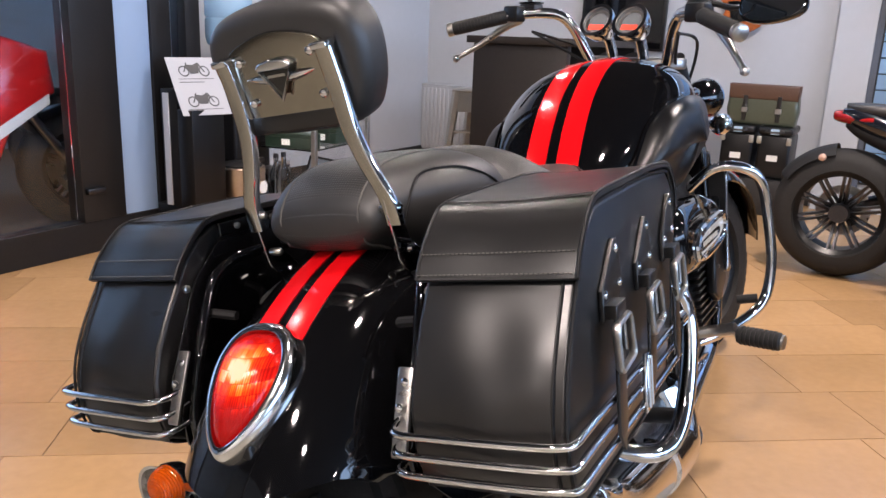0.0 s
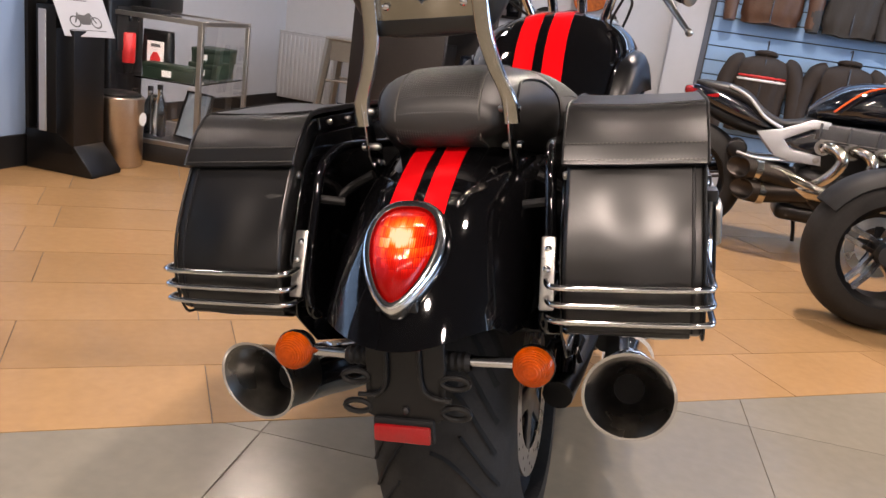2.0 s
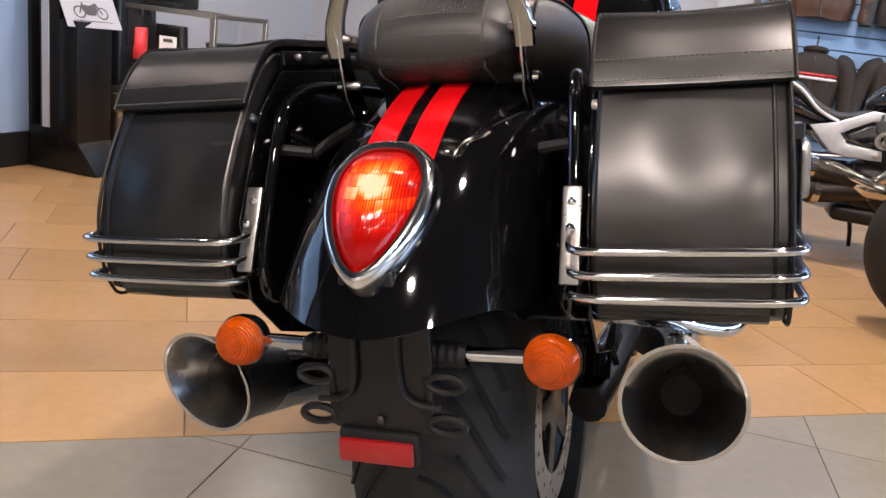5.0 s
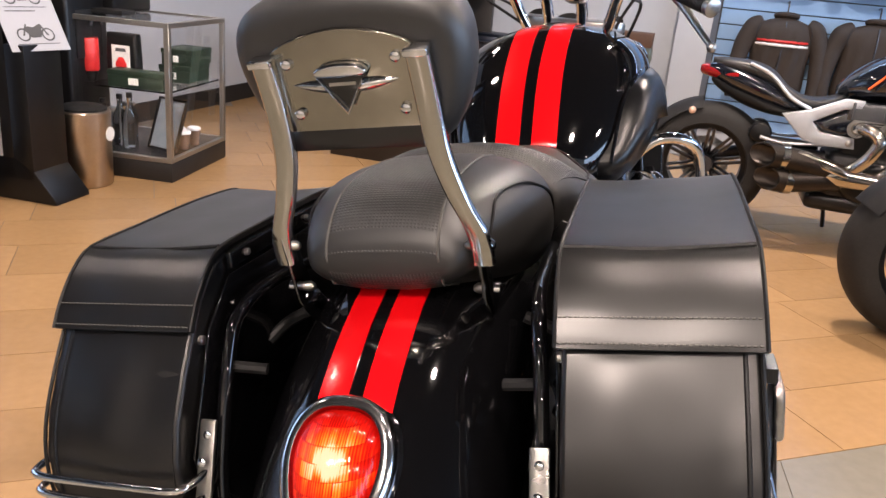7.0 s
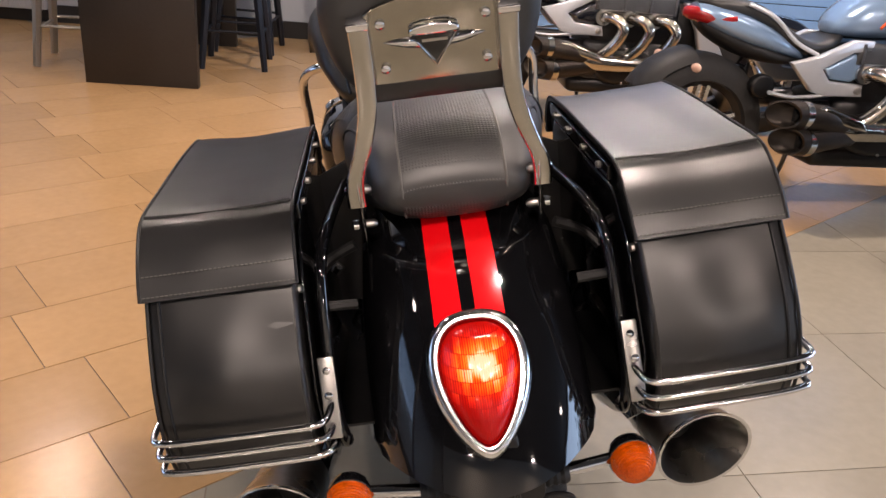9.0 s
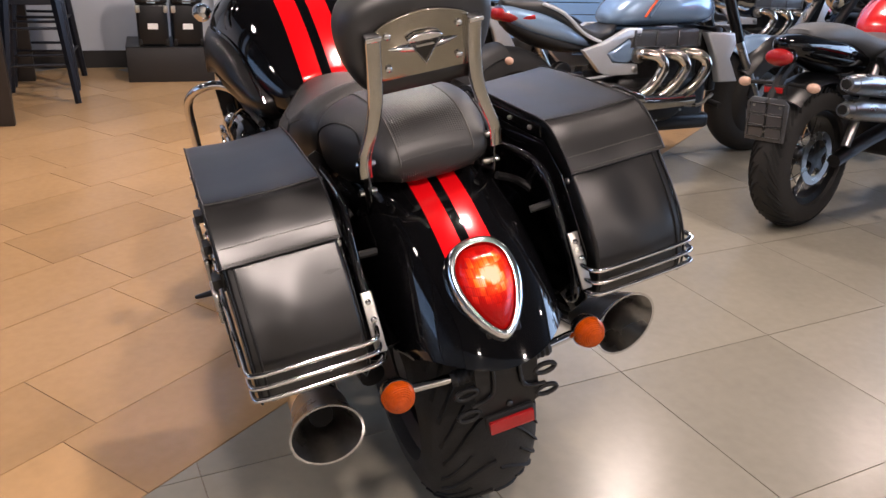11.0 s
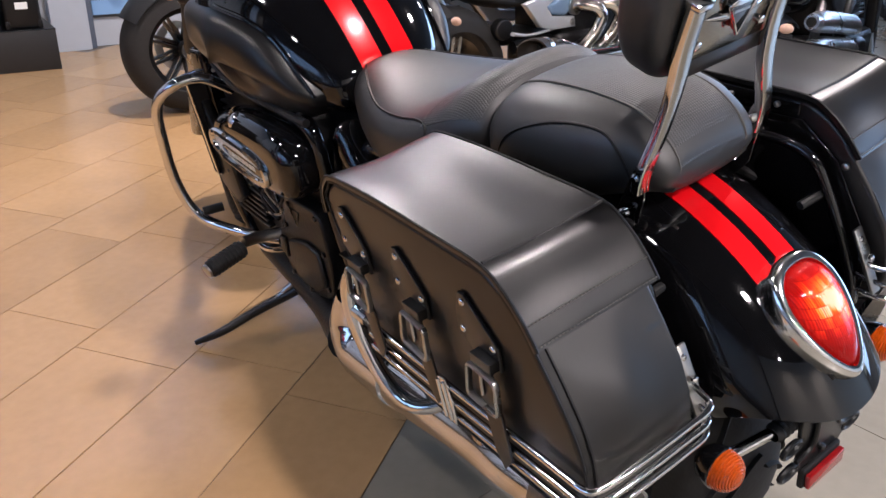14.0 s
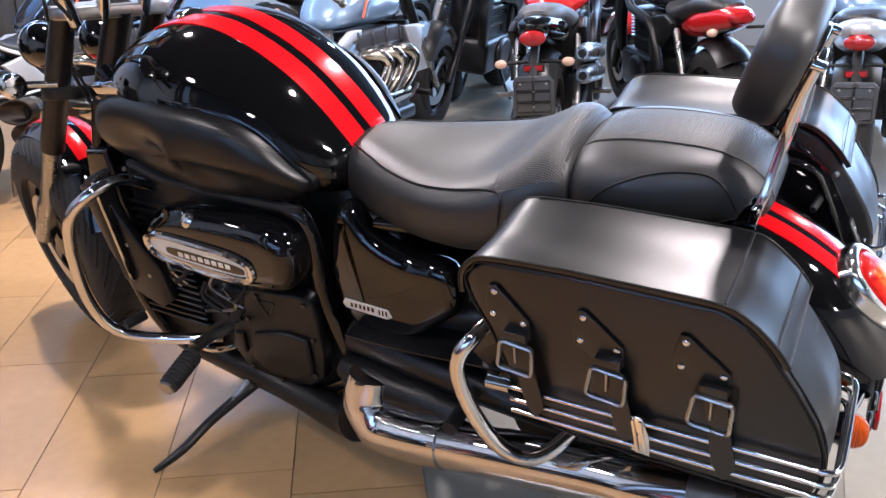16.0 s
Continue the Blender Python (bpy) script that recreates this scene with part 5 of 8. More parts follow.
for s in (-1, 1):
    top, low = Vector((s * 0.115, 1.355, 1.085)), Vector((s * 0.115, 1.82, 0.36))
    leg = part("fork_leg", steer(tube([top, top.lerp(low, 0.12), top.lerp(low, 0.13), top.lerp(low, 0.55)], [0.029, 0.029, 0.031, 0.031], 18, straight=True)), BLACK_SATIN, bike, "black upside-down fork leg")
    part("fork_slider", steer(tube([top.lerp(low, 0.55), top.lerp(low, 0.80), top.lerp(low, 0.81), low], [0.024, 0.024, 0.030, 0.028], 18, straight=True)), STEEL, leg)
    # handlebar with grip, lever, mirror
    grip_a, grip_b = Vector((s * 0.315, 1.112, 1.198)), Vector((s * 0.452, 1.022, 1.160))
    along = (grip_b - grip_a).normalized()
    bar = part("handlebar", steer(tube([(s * 0.115, 1.30, 1.05), (s * 0.135, 1.28, 1.09), (s * 0.165, 1.245, 1.165), (s * 0.20, 1.215, 1.203), (s * 0.255, 1.165, 1.208), grip_a, grip_b], 0.0155, 14, 6)), CHROME, bike, "chrome handlebar")
    part("grip", steer(tube([grip_a, grip_a.lerp(grip_b, 0.04), grip_a.lerp(grip_b, 0.96), grip_b], [0.017, 0.020, 0.020, 0.018], 16, straight=True)), BLACK_MATT, bar, "black rubber grip")
    for k in range(14):
        q0 = grip_a.lerp(grip_b, 0.10 + 0.06 * k)
        part("grip_rib", steer(tube([q0, q0 + along * 0.003], 0.0206, 16, straight=True)), RUBBER, bar)
    part("bar_end", steer(tube([grip_b, grip_b + along * 0.004, grip_b + along * 0.016, grip_b + along * 0.020], [0.020, 0.021, 0.021, 0.014], 18, straight=True)), STEEL, bar)
    part("switch_box", steer(moved(box(-0.028, 0.028, -0.022, 0.022, -0.022, 0.026, 0.008), Matrix.Translation(grip_a - along * 0.022))), BLACK_SATIN, bar)
    part("reservoir", steer(moved(box(-0.03, 0.03, -0.022, 0.022, 0.0, 0.03, 0.006), Matrix.Translation((s * 0.275, 1.175, 1.205)))), BLACK_SATIN, bar)
    part("reservoir_lid", steer(moved(box(-0.031, 0.031, -0.023, 0.023, 0.03, 0.036, 0.002, 1), Matrix.Translation((s * 0.275, 1.175, 1.205)))), BLACK_GLOSS, bar)
    part("lever", steer(tube([(s * 0.30, 1.16, 1.19), (s * 0.35, 1.14, 1.165), (s * 0.41, 1.10, 1.115), (s * 0.462, 1.055, 1.075)], [0.013, 0.012, 0.0085, 0.007], 10, 5)), STEEL, bar, "polished lever")
    part("lever_ball", steer(ball(0.0115, Matrix.Translation((s * 0.467, 1.051, 1.071)), 14)), STEEL, bar)
    mirror_c = Vector((s * 0.465, 1.15, 1.222 if s > 0 else 1.34))
    part("mirror_stem", steer(tube([(s * 0.275, 1.175, 1.235), (s * 0.32, 1.185, 1.225 if s > 0 else 1.30), (s * 0.36, 1.18, mirror_c.z - 0.005), mirror_c + Vector((-s * 0.05, 0.01, 0))], 0.0075, 8, 5)), BLACK_SATIN, bar)
    shell = [[mirror_c + Vector((a * f + s * 0.01, d, b * f * (1 - 2.5 * a * s))) for a, b in oval(28, 0.082, 0.045, 2.3)] for f, d in ((0.4, 0.035), (0.75, 0.028), (0.95, 0.013), (1.0, 0.0), (1.0, -0.006), (0.94, -0.008))]
    MIRROR_TIP = Matrix.Translation(mirror_c) @ Matrix.Rotation(radians(-16), 4, "X") @ Matrix.Translation(-mirror_c)
    part("mirror_shell", steer(moved(loft(shell), MIRROR_TIP)), BLACK_GLOSS, bar, "black oval mirror")
    face = [(a, b * (1 - 2.5 * a * s)) for a, b in oval(28, 0.075, 0.040, 2.3)]
    part("mirror_glass", steer(moved(slab(face, -0.0095, -0.0085, 0.0003, "y"), MIRROR_TIP @ Matrix.Translation(mirror_c + Vector((s * 0.01, 0, 0))))), material("mirror_silver", (0.85, 0.87, 0.9), 0.02, metal=1.0), bar, "mirror glass")
    # clock
    GAUGE_AT = Matrix.Translation((s * 0.055, 1.21, 1.182)) @ Matrix.Rotation(radians(58), 4, "X") @ Matrix.Scale(1.14, 4)
    part("gauge_post", steer(tube([(s * 0.05, 1.30, 1.06), (s * 0.052, 1.28, 1.11), (s * 0.055, 1.245, 1.165)], 0.016, 12, 4)), CHROME, bike)
    cl = part("gauge", steer(lathe([(0.0, -0.05), (0.028, -0.045), (0.042, -0.02), (0.045, 0.0), (0.045, 0.006), (0.040, 0.008), (0.038, 0.001), (0.0, 0.0)], 28, "z", GAUGE_AT)), CHROME, bike, "round gauge in a chrome cup")
    part("dial", steer(lathe([(0.0, 0.0022), (0.038, 0.0022), (0.038, 0.0012)], 28, "z", GAUGE_AT)), material("gauge_face", (0.20, 0.215, 0.225), 0.2, spread=0.3, scale=60), cl, "dark dial")
    part("dial_mark", steer(moved(box(-0.022, 0.022, -0.022, -0.008, 0.0022, 0.0034), GAUGE_AT)), glowing("red_readout", (0.8, 0.05, 0.02), 0.8), cl, "lit red readout")
    part("gauge_rim", steer(lathe([(0.037, 0.004), (0.0455, 0.004), (0.0455, 0.012), (0.037, 0.012)], 32, "z", GAUGE_AT, True)), CHROME, cl)
    part("dial_ring", steer(lathe([(0.026, 0.0026), (0.033, 0.0026), (0.033, 0.0022), (0.026, 0.0022)], 28, "z", GAUGE_AT, True)), STEEL, cl)
    # head lamps and front signals
    hl = part("headlight", steer(lathe([(0.0, -0.09), (0.035, -0.083), (0.058, -0.05), (0.070, 0.0), (0.072, 0.02), (0.066, 0.022)], 28, "y", Matrix.Translation((s * 0.078, 1.62, 0.955)) @ Matrix.Scale(0.85, 4))), BLACK_GLOSS, bike, "round black headlight bucket")
    part("headlight_glass", steer(lathe([(0.066, 0.020), (0.05, 0.034), (0.0, 0.042)], 28, "y", Matrix.Translation((s * 0.078, 1.62, 0.955)) @ Matrix.Scale(0.85, 4))), clear_glass("lamp_glass"), hl)
    part("headlight_rim", steer(lathe([(0.065, 0.018), (0.074, 0.018), (0.074, 0.028), (0.065, 0.028)], 28, "y", Matrix.Translation((s * 0.078, 1.62, 0.955)) @ Matrix.Scale(0.85, 4), True)), CHROME, hl)
    sig = part("front_indicator", steer(lathe([(0.0, 0.036), (0.018, 0.03), (0.03, 0.012), (0.032, -0.006), (0.026, -0.022), (0.0, -0.03)], 22, "y", Matrix.Translation((s * 0.235, 1.44, 0.90)))), CHROME, bike, "chrome front turn signal")
    part("signal_stalk", steer(rod((s * 0.21, 1.435, 0.90), (s * 0.14, 1.42, 0.895), 0.009, 10)), CHROME, sig)
    part("fender_stay", steer(rod((s * 0.085, 1.70, 0.62), (s * 0.08, 1.82, 0.40), 0.008, 8)), BLACK_SATIN, bike)
part("upper_yoke", steer(slab([(p.x, p.y) for p in smooth_line([(-0.155, 1.345, 0), (-0.10, 1.29, 0), (0.10, 1.29, 0), (0.155, 1.345, 0), (0.10, 1.395, 0), (-0.10, 1.395, 0)], 3, True)], 1.055, 1.085, 0.006, "z")), STEEL, bike, "polished upper yoke")
part("lower_yoke", steer(slab([(p.x, p.y) for p in smooth_line([(-0.155, 1.49, 0), (-0.10, 1.44, 0), (0.10, 1.44, 0), (0.155, 1.49, 0), (0.10, 1.535, 0), (-0.10, 1.535, 0)], 3, True)], 0.845, 0.88, 0.006, "z")), BLACK_SATIN, bike)
part("steering_head", rod((0, 1.31, 1.08), (0, 1.46, 0.85), 0.035, 16), BLACK_SATIN, bike)
rings = []
for k in range(22):
    phi = radians(20 + 150 * k / 21)
    ring = []
    for j in range(11):
        a = -1 + 2 * j / 10
        r = 0.372 - 0.045 * abs(a) ** 2.4
        ring.append((0.088 * a, AXLE + r * math.cos(phi) * -1, R_FRONT + r * math.sin(phi)))
    rings.append(ring + [(p[0] * 0.95, AXLE + (p[1] - AXLE) * 0.985, R_FRONT + (p[2] - R_FRONT) * 0.985) for p in reversed(ring)])
part("front_fender", steer(loft(rings)), BLACK_GLOSS, bike, "gloss black front fender", angle=60)
for a0, a1 in ((-0.55, -0.12), (0.12, 0.55)):
    st = []
    for k in range(18):
        phi = radians(55 + 110 * k / 17)
        up = []
        for lift in (0.0015, -0.001):
            for j in range(5):
                a = a0 + (a1 - a0) * (j if lift > 0 else 4 - j) / 4
                r = 0.372 - 0.045 * abs(a) ** 2.4 + lift
                up.append((0.088 * a, AXLE - r * math.cos(phi), R_FRONT + r * math.sin(phi)))
        st.append(up)
    part("fender_stripe", steer(loft(st)), RED_PAINT, bike, "red painted stripe")
for k in range(4):
    sgn = -1 if k % 2 else 1
    part("cable", steer(tube([(sgn * 0.24, 1.14, 1.155), (sgn * (0.20 - 0.03 * k), 1.32, 1.13 - 0.03 * k), (sgn * 0.12, 1.43, 1.00), (sgn * 0.05, 1.43, 0.86 - 0.02 * k)], 0.0045, 6, 6)), BLACK_MATT, bike)

# ---- other motorcycles in the showroom ----
SMOKED = material("clear_amber", (0.62, 0.40, 0.30), 0.15, coat=0.4, spread=0.3, scale=60)
GREY_VINYL = material("grey_vinyl", (0.075, 0.078, 0.082), 0.5, spread=0.25, scale=12)
MACHINED = material("machined_alloy", (0.62, 0.62, 0.63), 0.25, metal=1.0, spread=0.2, scale=16)
CAST_GREY = material("grey_cast_metal", (0.10, 0.103, 0.11), 0.34, metal=0.5, spread=0.3, scale=14, bump=0.1, bump_scale=200)
POLISHED = material("polished_steel", (0.66, 0.62, 0.55), 0.14, metal=1.0, spread=0.25, scale=9)
SILENCER_DARK = material("dark_bronze_metal", (0.05, 0.042, 0.036), 0.38, metal=0.8, spread=0.35, scale=8)
ORANGE_STRIPE = material("orange_stripe_paint", (0.75, 0.10, 0.02), 0.25, coat=0.6, spread=0.1, scale=8)
BLUE_GREY = material("blue_grey_paint", (0.23, 0.34, 0.50), 0.22, metal=0.35, coat=0.8, spread=0.1, scale=4)
SILVER_PAINT = material("silver_paint", (0.56, 0.58, 0.61), 0.3, metal=0.45, coat=0.4, spread=0.1, scale=6)
MIDNIGHT = material("midnight_paint", (0.006, 0.008, 0.014), 0.15, coat=1.0, spread=0.3, scale=4)
TANK_RED = material("signal_red_paint", (0.55, 0.012, 0.012), 0.2, coat=0.9, spread=0.1, scale=4)


def muscle_roadster(m, label, paint, lip, spoke_mat, spoke_count, group="motorcycles on show"):
    """A long three-cylinder roadster; own frame: y ahead from the rear axle."""
    b = thing("motorcycle", label, "motorcycle", m, group)
    wb = 1.68
    wheel("rear_wheel", b, 0, 0.323, 0.323, 0.12, 0.215, spoke_count, spoke_mat, lip, -1, 0.13)
    wheel("front_wheel", b, wb, 0.325, 0.325, 0.078, 0.218, spoke_count, spoke_mat, lip, 0, 0.155)
    T = smooth_sections([(0.555, 0.06, 0.755, 0.78, 0.80, 0), (0.60, 0.12, 0.74, 0.80, 0.86, 0), (0.72, 0.18, 0.735, 0.83, 0.95, 0), (0.90, 0.215, 0.74, 0.84, 0.985, 0), (1.08, 0.195, 0.745, 0.83, 0.965, 0), (1.20, 0.12, 0.755, 0.82, 0.91, 0), (1.24, 0.06, 0.77, 0.82, 0.87, 0)], 5)
    tk = part("fuel_tank", loft([[(hw * c, y, mid + (hi - mid) * s if s > 0 else mid + (mid - lo) * s) for c, s in oval(28, 1, 1, 2.4)] for y, hw, lo, mid, hi, _ in T]), paint, b, angle=75)
    part("filler_cap", lathe([(0, 0.014), (0.035, 0.012), (0.04, 0)], 24, "z", Matrix.Translation((0, 0.92, 0.976))), STEEL, tk)
    part("seat", seat_body([(0.60, 0.07, 0.70, 0.75, 0.775, 0), (0.53, 0.12, 0.67, 0.71, 0.745, 0.004), (0.43, 0.15, 0.66, 0.70, 0.735, 0.01), (0.33, 0.145, 0.68, 0.74, 0.775, 0.008), (0.25, 0.11, 0.75, 0.79, 0.835, 0.0), (0.15, 0.095, 0.79, 0.825, 0.868, 0.0), (0.02, 0.075, 0.815, 0.84, 0.872, 0.0), (-0.05, 0.03, 0.835, 0.85, 0.866, 0.0)], 2.6), SEAT_VINYL, b, "black two-part seat", angle=75)
    tail = part("tail", seat_body([(0.42, 0.10, 0.63, 0.655, 0.68, 0), (0.36, 0.135, 0.64, 0.68, 0.725, 0), (0.24, 0.14, 0.66, 0.72, 0.785, 0), (0.10, 0.115, 0.70, 0.76, 0.835, 0), (0.0, 0.09, 0.745, 0.79, 0.85, 0), (-0.06, 0.06, 0.785, 0.81, 0.842, 0)], 2.3), paint, b, "painted tail cowl", angle=75)
    part("tail_underside", seat_body([(0.42, 0.11, 0.615, 0.635, 0.655, 0), (0.28, 0.13, 0.615, 0.65, 0.69, 0), (0.14, 0.10, 0.645, 0.69, 0.73, 0), (0.02, 0.07, 0.70, 0.735, 0.765, 0), (-0.04, 0.04, 0.745, 0.765, 0.785, 0)], 2.3), BLACK_MATT, tail, angle=75)
    part("tail_light", seat_body([(0.085, 0.112, 0.765, 0.79, 0.815, 0), (0.03, 0.099, 0.752, 0.785, 0.825, 0), (-0.04, 0.075, 0.762, 0.795, 0.832, 0), (-0.09, 0.045, 0.775, 0.80, 0.828, 0), (-0.105, 0.02, 0.79, 0.802, 0.818, 0)], 2.3), RED_PLASTIC, b, "red tail lamp", angle=70)
    part("engine", box(-0.19, 0.19, 0.56, 1.16, 0.24, 0.50, 0.04), ENGINE_BLACK, b, "black three-cylinder engine", angle=50)
    part("cylinder_block", box(-0.175, 0.175, 0.60, 1.08, 0.46, 0.72, 0.03), ENGINE_BLACK, b, angle=50)
    part("water_pump", box(-0.15, 0.15, 1.05, 1.2, 0.40, 0.72, 0.02), ENGINE_BLACK, b, angle=50)
    for s in (-1, 1):
        part("cam_cover", slab([(0.60, 0.645), (0.60, 0.72), (0.62, 0.735), (1.03, 0.74), (1.05, 0.72), (1.05, 0.645)], s * 0.15, s * 0.205, 0.016, "x", 4), CAST_GREY, b, "grey cast cam cover", angle=60)
        for k in range(4):
            y0 = 0.615 + 0.14 * k
            part("cover_rib", box(min(s * 0.2, s * 0.212), max(s * 0.2, s * 0.212), y0, y0 + 0.014, 0.65, 0.735, 0.003, 1), CAST_GREY, b)
        for k in range(3):
            part("cover_fin", box(min(s * 0.195, s * 0.211), max(s * 0.195, s * 0.211), 0.63, 1.03, 0.625 + 0.012 * k, 0.630 + 0.012 * k), STEEL, b)
        part("crank_cover", slab([(0.80 + 0.17 * c, 0.36 + 0.10 * q) for c, q in oval(28, 1, 1, 2.6)], s * 0.18, s * 0.225, 0.025, "x", 4), ENGINE_BLACK, b, angle=60)
        for py, pz in ((0.645, 0.33), (0.67, 0.42), (0.80, 0.455), (0.93, 0.42), (0.955, 0.32), (0.80, 0.27)):
            part("bolt", bolt_head((s * 0.222, py, pz), (s, 0, 0), 0.007, 0.006), STEEL, b)
        frame_plate = part("frame_plate", slab([(0.315, 0.64), (0.44, 0.675), (0.58, 0.745), (0.665, 0.745), (0.665, 0.70), (0.585, 0.695), (0.50, 0.645), (0.46, 0.62), (0.50, 0.575), (0.655, 0.565), (0.665, 0.515), (0.50, 0.51), (0.43, 0.525)], s * 0.165, s * 0.205, 0.008), SILVER_PAINT, b, "silver cast frame plate", angle=60)
        part("side_cover", slab([(0.47, 0.625), (0.505, 0.64), (0.59, 0.69), (0.66, 0.695), (0.655, 0.60), (0.60, 0.57), (0.51, 0.58)], s * 0.15, s * 0.198, 0.018, "x", 4), paint, b, "painted side cover", angle=60)
        part("seat_rail", tube([(s * 0.10, 0.13, 0.855), (s * 0.125, 0.24, 0.81), (s * 0.155, 0.34, 0.72), (s * 0.17, 0.44, 0.675)], 0.009, 8, 4), SILVER_PAINT, b)
        part("plate_bolt", bolt_head((s * 0.205, 0.635, 0.54), (s, 0, 0), 0.016, 0.01, 14), STEEL, frame_plate)
        part("shock_link", slab([(0.24 + 0.055 * c, 0.53 + 0.05 * q) for c, q in oval(20)], s * 0.10, s * 0.15, 0.012), BLACK_SATIN, b)
        part("swing_arm", tube([(s * 0.15, 0.55, 0.44), (s * 0.16, 0.34, 0.43), (s * 0.13, 0.18, 0.40), (s * 0.13, 0.0, 0.323)], [0.045, 0.04, 0.035, 0.03], 12, 4) if s < 0 else tube([(0.14, 0.55, 0.44), (0.145, 0.40, 0.44), (0.14, 0.30, 0.44)], [0.045, 0.04, 0.03], 12, 4), DARK_STEEL, b)
        part("hanger", tube([(s * 0.18, 0.56, 0.52), (s * 0.2, 0.36, 0.50), (s * 0.2, 0.24, 0.515)], [0.016, 0.012, 0.016], 10, 4, flat=0.6), SILVER_PAINT, b)
        part("radiator_wing", slab([(1.085, 0.72), (1.28, 0.715), (1.30, 0.66), (1.27, 0.58), (1.345, 0.455), (1.21, 0.455), (1.17, 0.58)], s * 0.16, s * 0.215, 0.012), SILVER_PAINT, b, "silver radiator cowl", angle=60)
        leg = part("fork_leg", rod((s * 0.105, 1.24, 1.02), (s * 0.105, 1.42, 0.66), 0.030, 14), BLACK_SATIN, b, "black fork leg")
        part("fork_slider", rod((s * 0.105, 1.42, 0.66), (s * 0.105, 1.64, 0.30), 0.023, 14), STEEL, leg)
        part("brake_caliper", box(min(s * 0.07, s * 0.12), max(s * 0.07, s * 0.12), 1.54, 1.61, 0.34, 0.47, 0.015), DARK_STEEL, leg)
        part("handlebar", tube([(s * 0.03, 1.20, 1.06), (s * 0.12, 1.19, 1.12), (s * 0.24, 1.10, 1.14), (s * 0.42, 0.98, 1.11)], 0.0135, 10, 5), BLACK_SATIN, b)
        part("grip", rod((s * 0.29, 1.065, 1.135), (s * 0.43, 0.973, 1.108), 0.018, 12), BLACK_MATT, b)
        part("headlight", lathe([(0.0, -0.08), (0.05, -0.07), (0.07, -0.02), (0.078, 0.02), (0.06, 0.035), (0.0, 0.042)], 22, "y", Matrix.Translation((s * 0.085, 1.42, 0.90))), CHROME, b, "round headlight")
        peg = part("foot_peg", rod((s * 0.24, 1.13, 0.36), (s * 0.34, 1.12, 0.355), 0.017, 12), BLACK_MATT, b)
        part("peg_bracket", tube([(s * 0.20, 1.00, 0.34), (s * 0.23, 1.08, 0.345), (s * 0.24, 1.15, 0.40)], 0.010, 8, 4), STEEL, peg)
        ind = part("indicator", ball(0.024, Matrix.Translation((s * 0.20, -0.10, 0.60)) @ Matrix.Diagonal((1.25, 0.8, 0.8, 1)), 14), SMOKED, b, "smoked turn signal")
    for k in range(3):
        y0 = 0.665 + 0.141 * k
        part("header_pipe", tube([(0.19, y0 - 0.01, 0.612), (0.235, y0 + 0.01, 0.618), (0.275, y0 + 0.055, 0.607), (0.292, y0 + 0.085, 0.565), (0.285, y0 + 0.07, 0.51), (0.27, y0 + 0.035, 0.455), (0.255, y0 - 0.02, 0.405), (0.25, y0 - 0.09, 0.385)], 0.0315, 16, 6), POLISHED, b, "polished header pipe", angle=70)
        part("flange", lathe([(0.026, 0.0), (0.042, 0.0), (0.042, 0.02), (0.026, 0.02)], 20, "x", Matrix.Translation((0.19, y0 - 0.01, 0.612)), True), STEEL, b)
    part("collector", tube([(0.25, 1.00, 0.385), (0.252, 0.80, 0.38), (0.252, 0.62, 0.385), (0.25, 0.55, 0.39)], [0.035, 0.045, 0.055, 0.05], 18, 5), POLISHED, b, angle=70)
    for y1, z, zf in ((0.285, 0.445, 0.405), (0.325, 0.335, 0.355)):
        mf = part("silencer", tube([(0.245, 0.63, zf), (0.255, 0.56, zf), (0.27, 0.47, (z + zf) / 2), (0.285, y1 + 0.05, z - 0.004)], [0.04, 0.052, 0.058, 0.058], 22, 5), SILENCER_DARK, b, "dark bronze silencer", angle=60)
        tip_way = Vector((0.25, -1, 0.06)).normalized()
        c0 = Vector((0.285, y1 + 0.06, z - 0.004))
        sv = Vector((1, 0.25, 0)).normalized()
        uv = Vector((0, 0, 1))
        rings = []
        for d, r in ((0.0, 0.060), (0.05, 0.060), (0.085, 0.058), (0.086, 0.050), (0.04, 0.040), (0.02, 0.030)):
            rings.append([c0 + tip_way * (d - 0.045 * math.cos(a)) * (1 if d > 0.01 else 0.3) + sv * r * math.cos(a) + uv * r * math.sin(a) for a in (2 * math.pi * j / 24 for j in range(24))])
        part("silencer_tip", loft(rings), SILENCER_DARK, mf, "slash-cut dark tip", angle=50)
        part("tip_band", tube([c0 + tip_way * -0.03, c0 + tip_way * 0.004], 0.0615, 22, straight=True), POLISHED, mf)
        part("bore", lathe([(0.0, 0.0), (0.024, 0.0), (0.024, 0.01), (0.018, 0.012), (0.0, 0.012)], 18, "y", Matrix.Translation(c0 + tip_way * 0.03)), RECESS_SHADE, mf)
    part("heat_shield", slab([(0.36, 0.475), (0.46, 0.485), (0.63, 0.43), (0.66, 0.385), (0.58, 0.40), (0.46, 0.43)], 0.27, 0.315, 0.010), POLISHED, b, "steel heat shield", angle=60)
    part("belly_pan", box(-0.16, 0.20, 0.50, 1.20, 0.20, 0.29, 0.03), BLACK_SATIN, b, angle=50)
    fr, ff = [], []
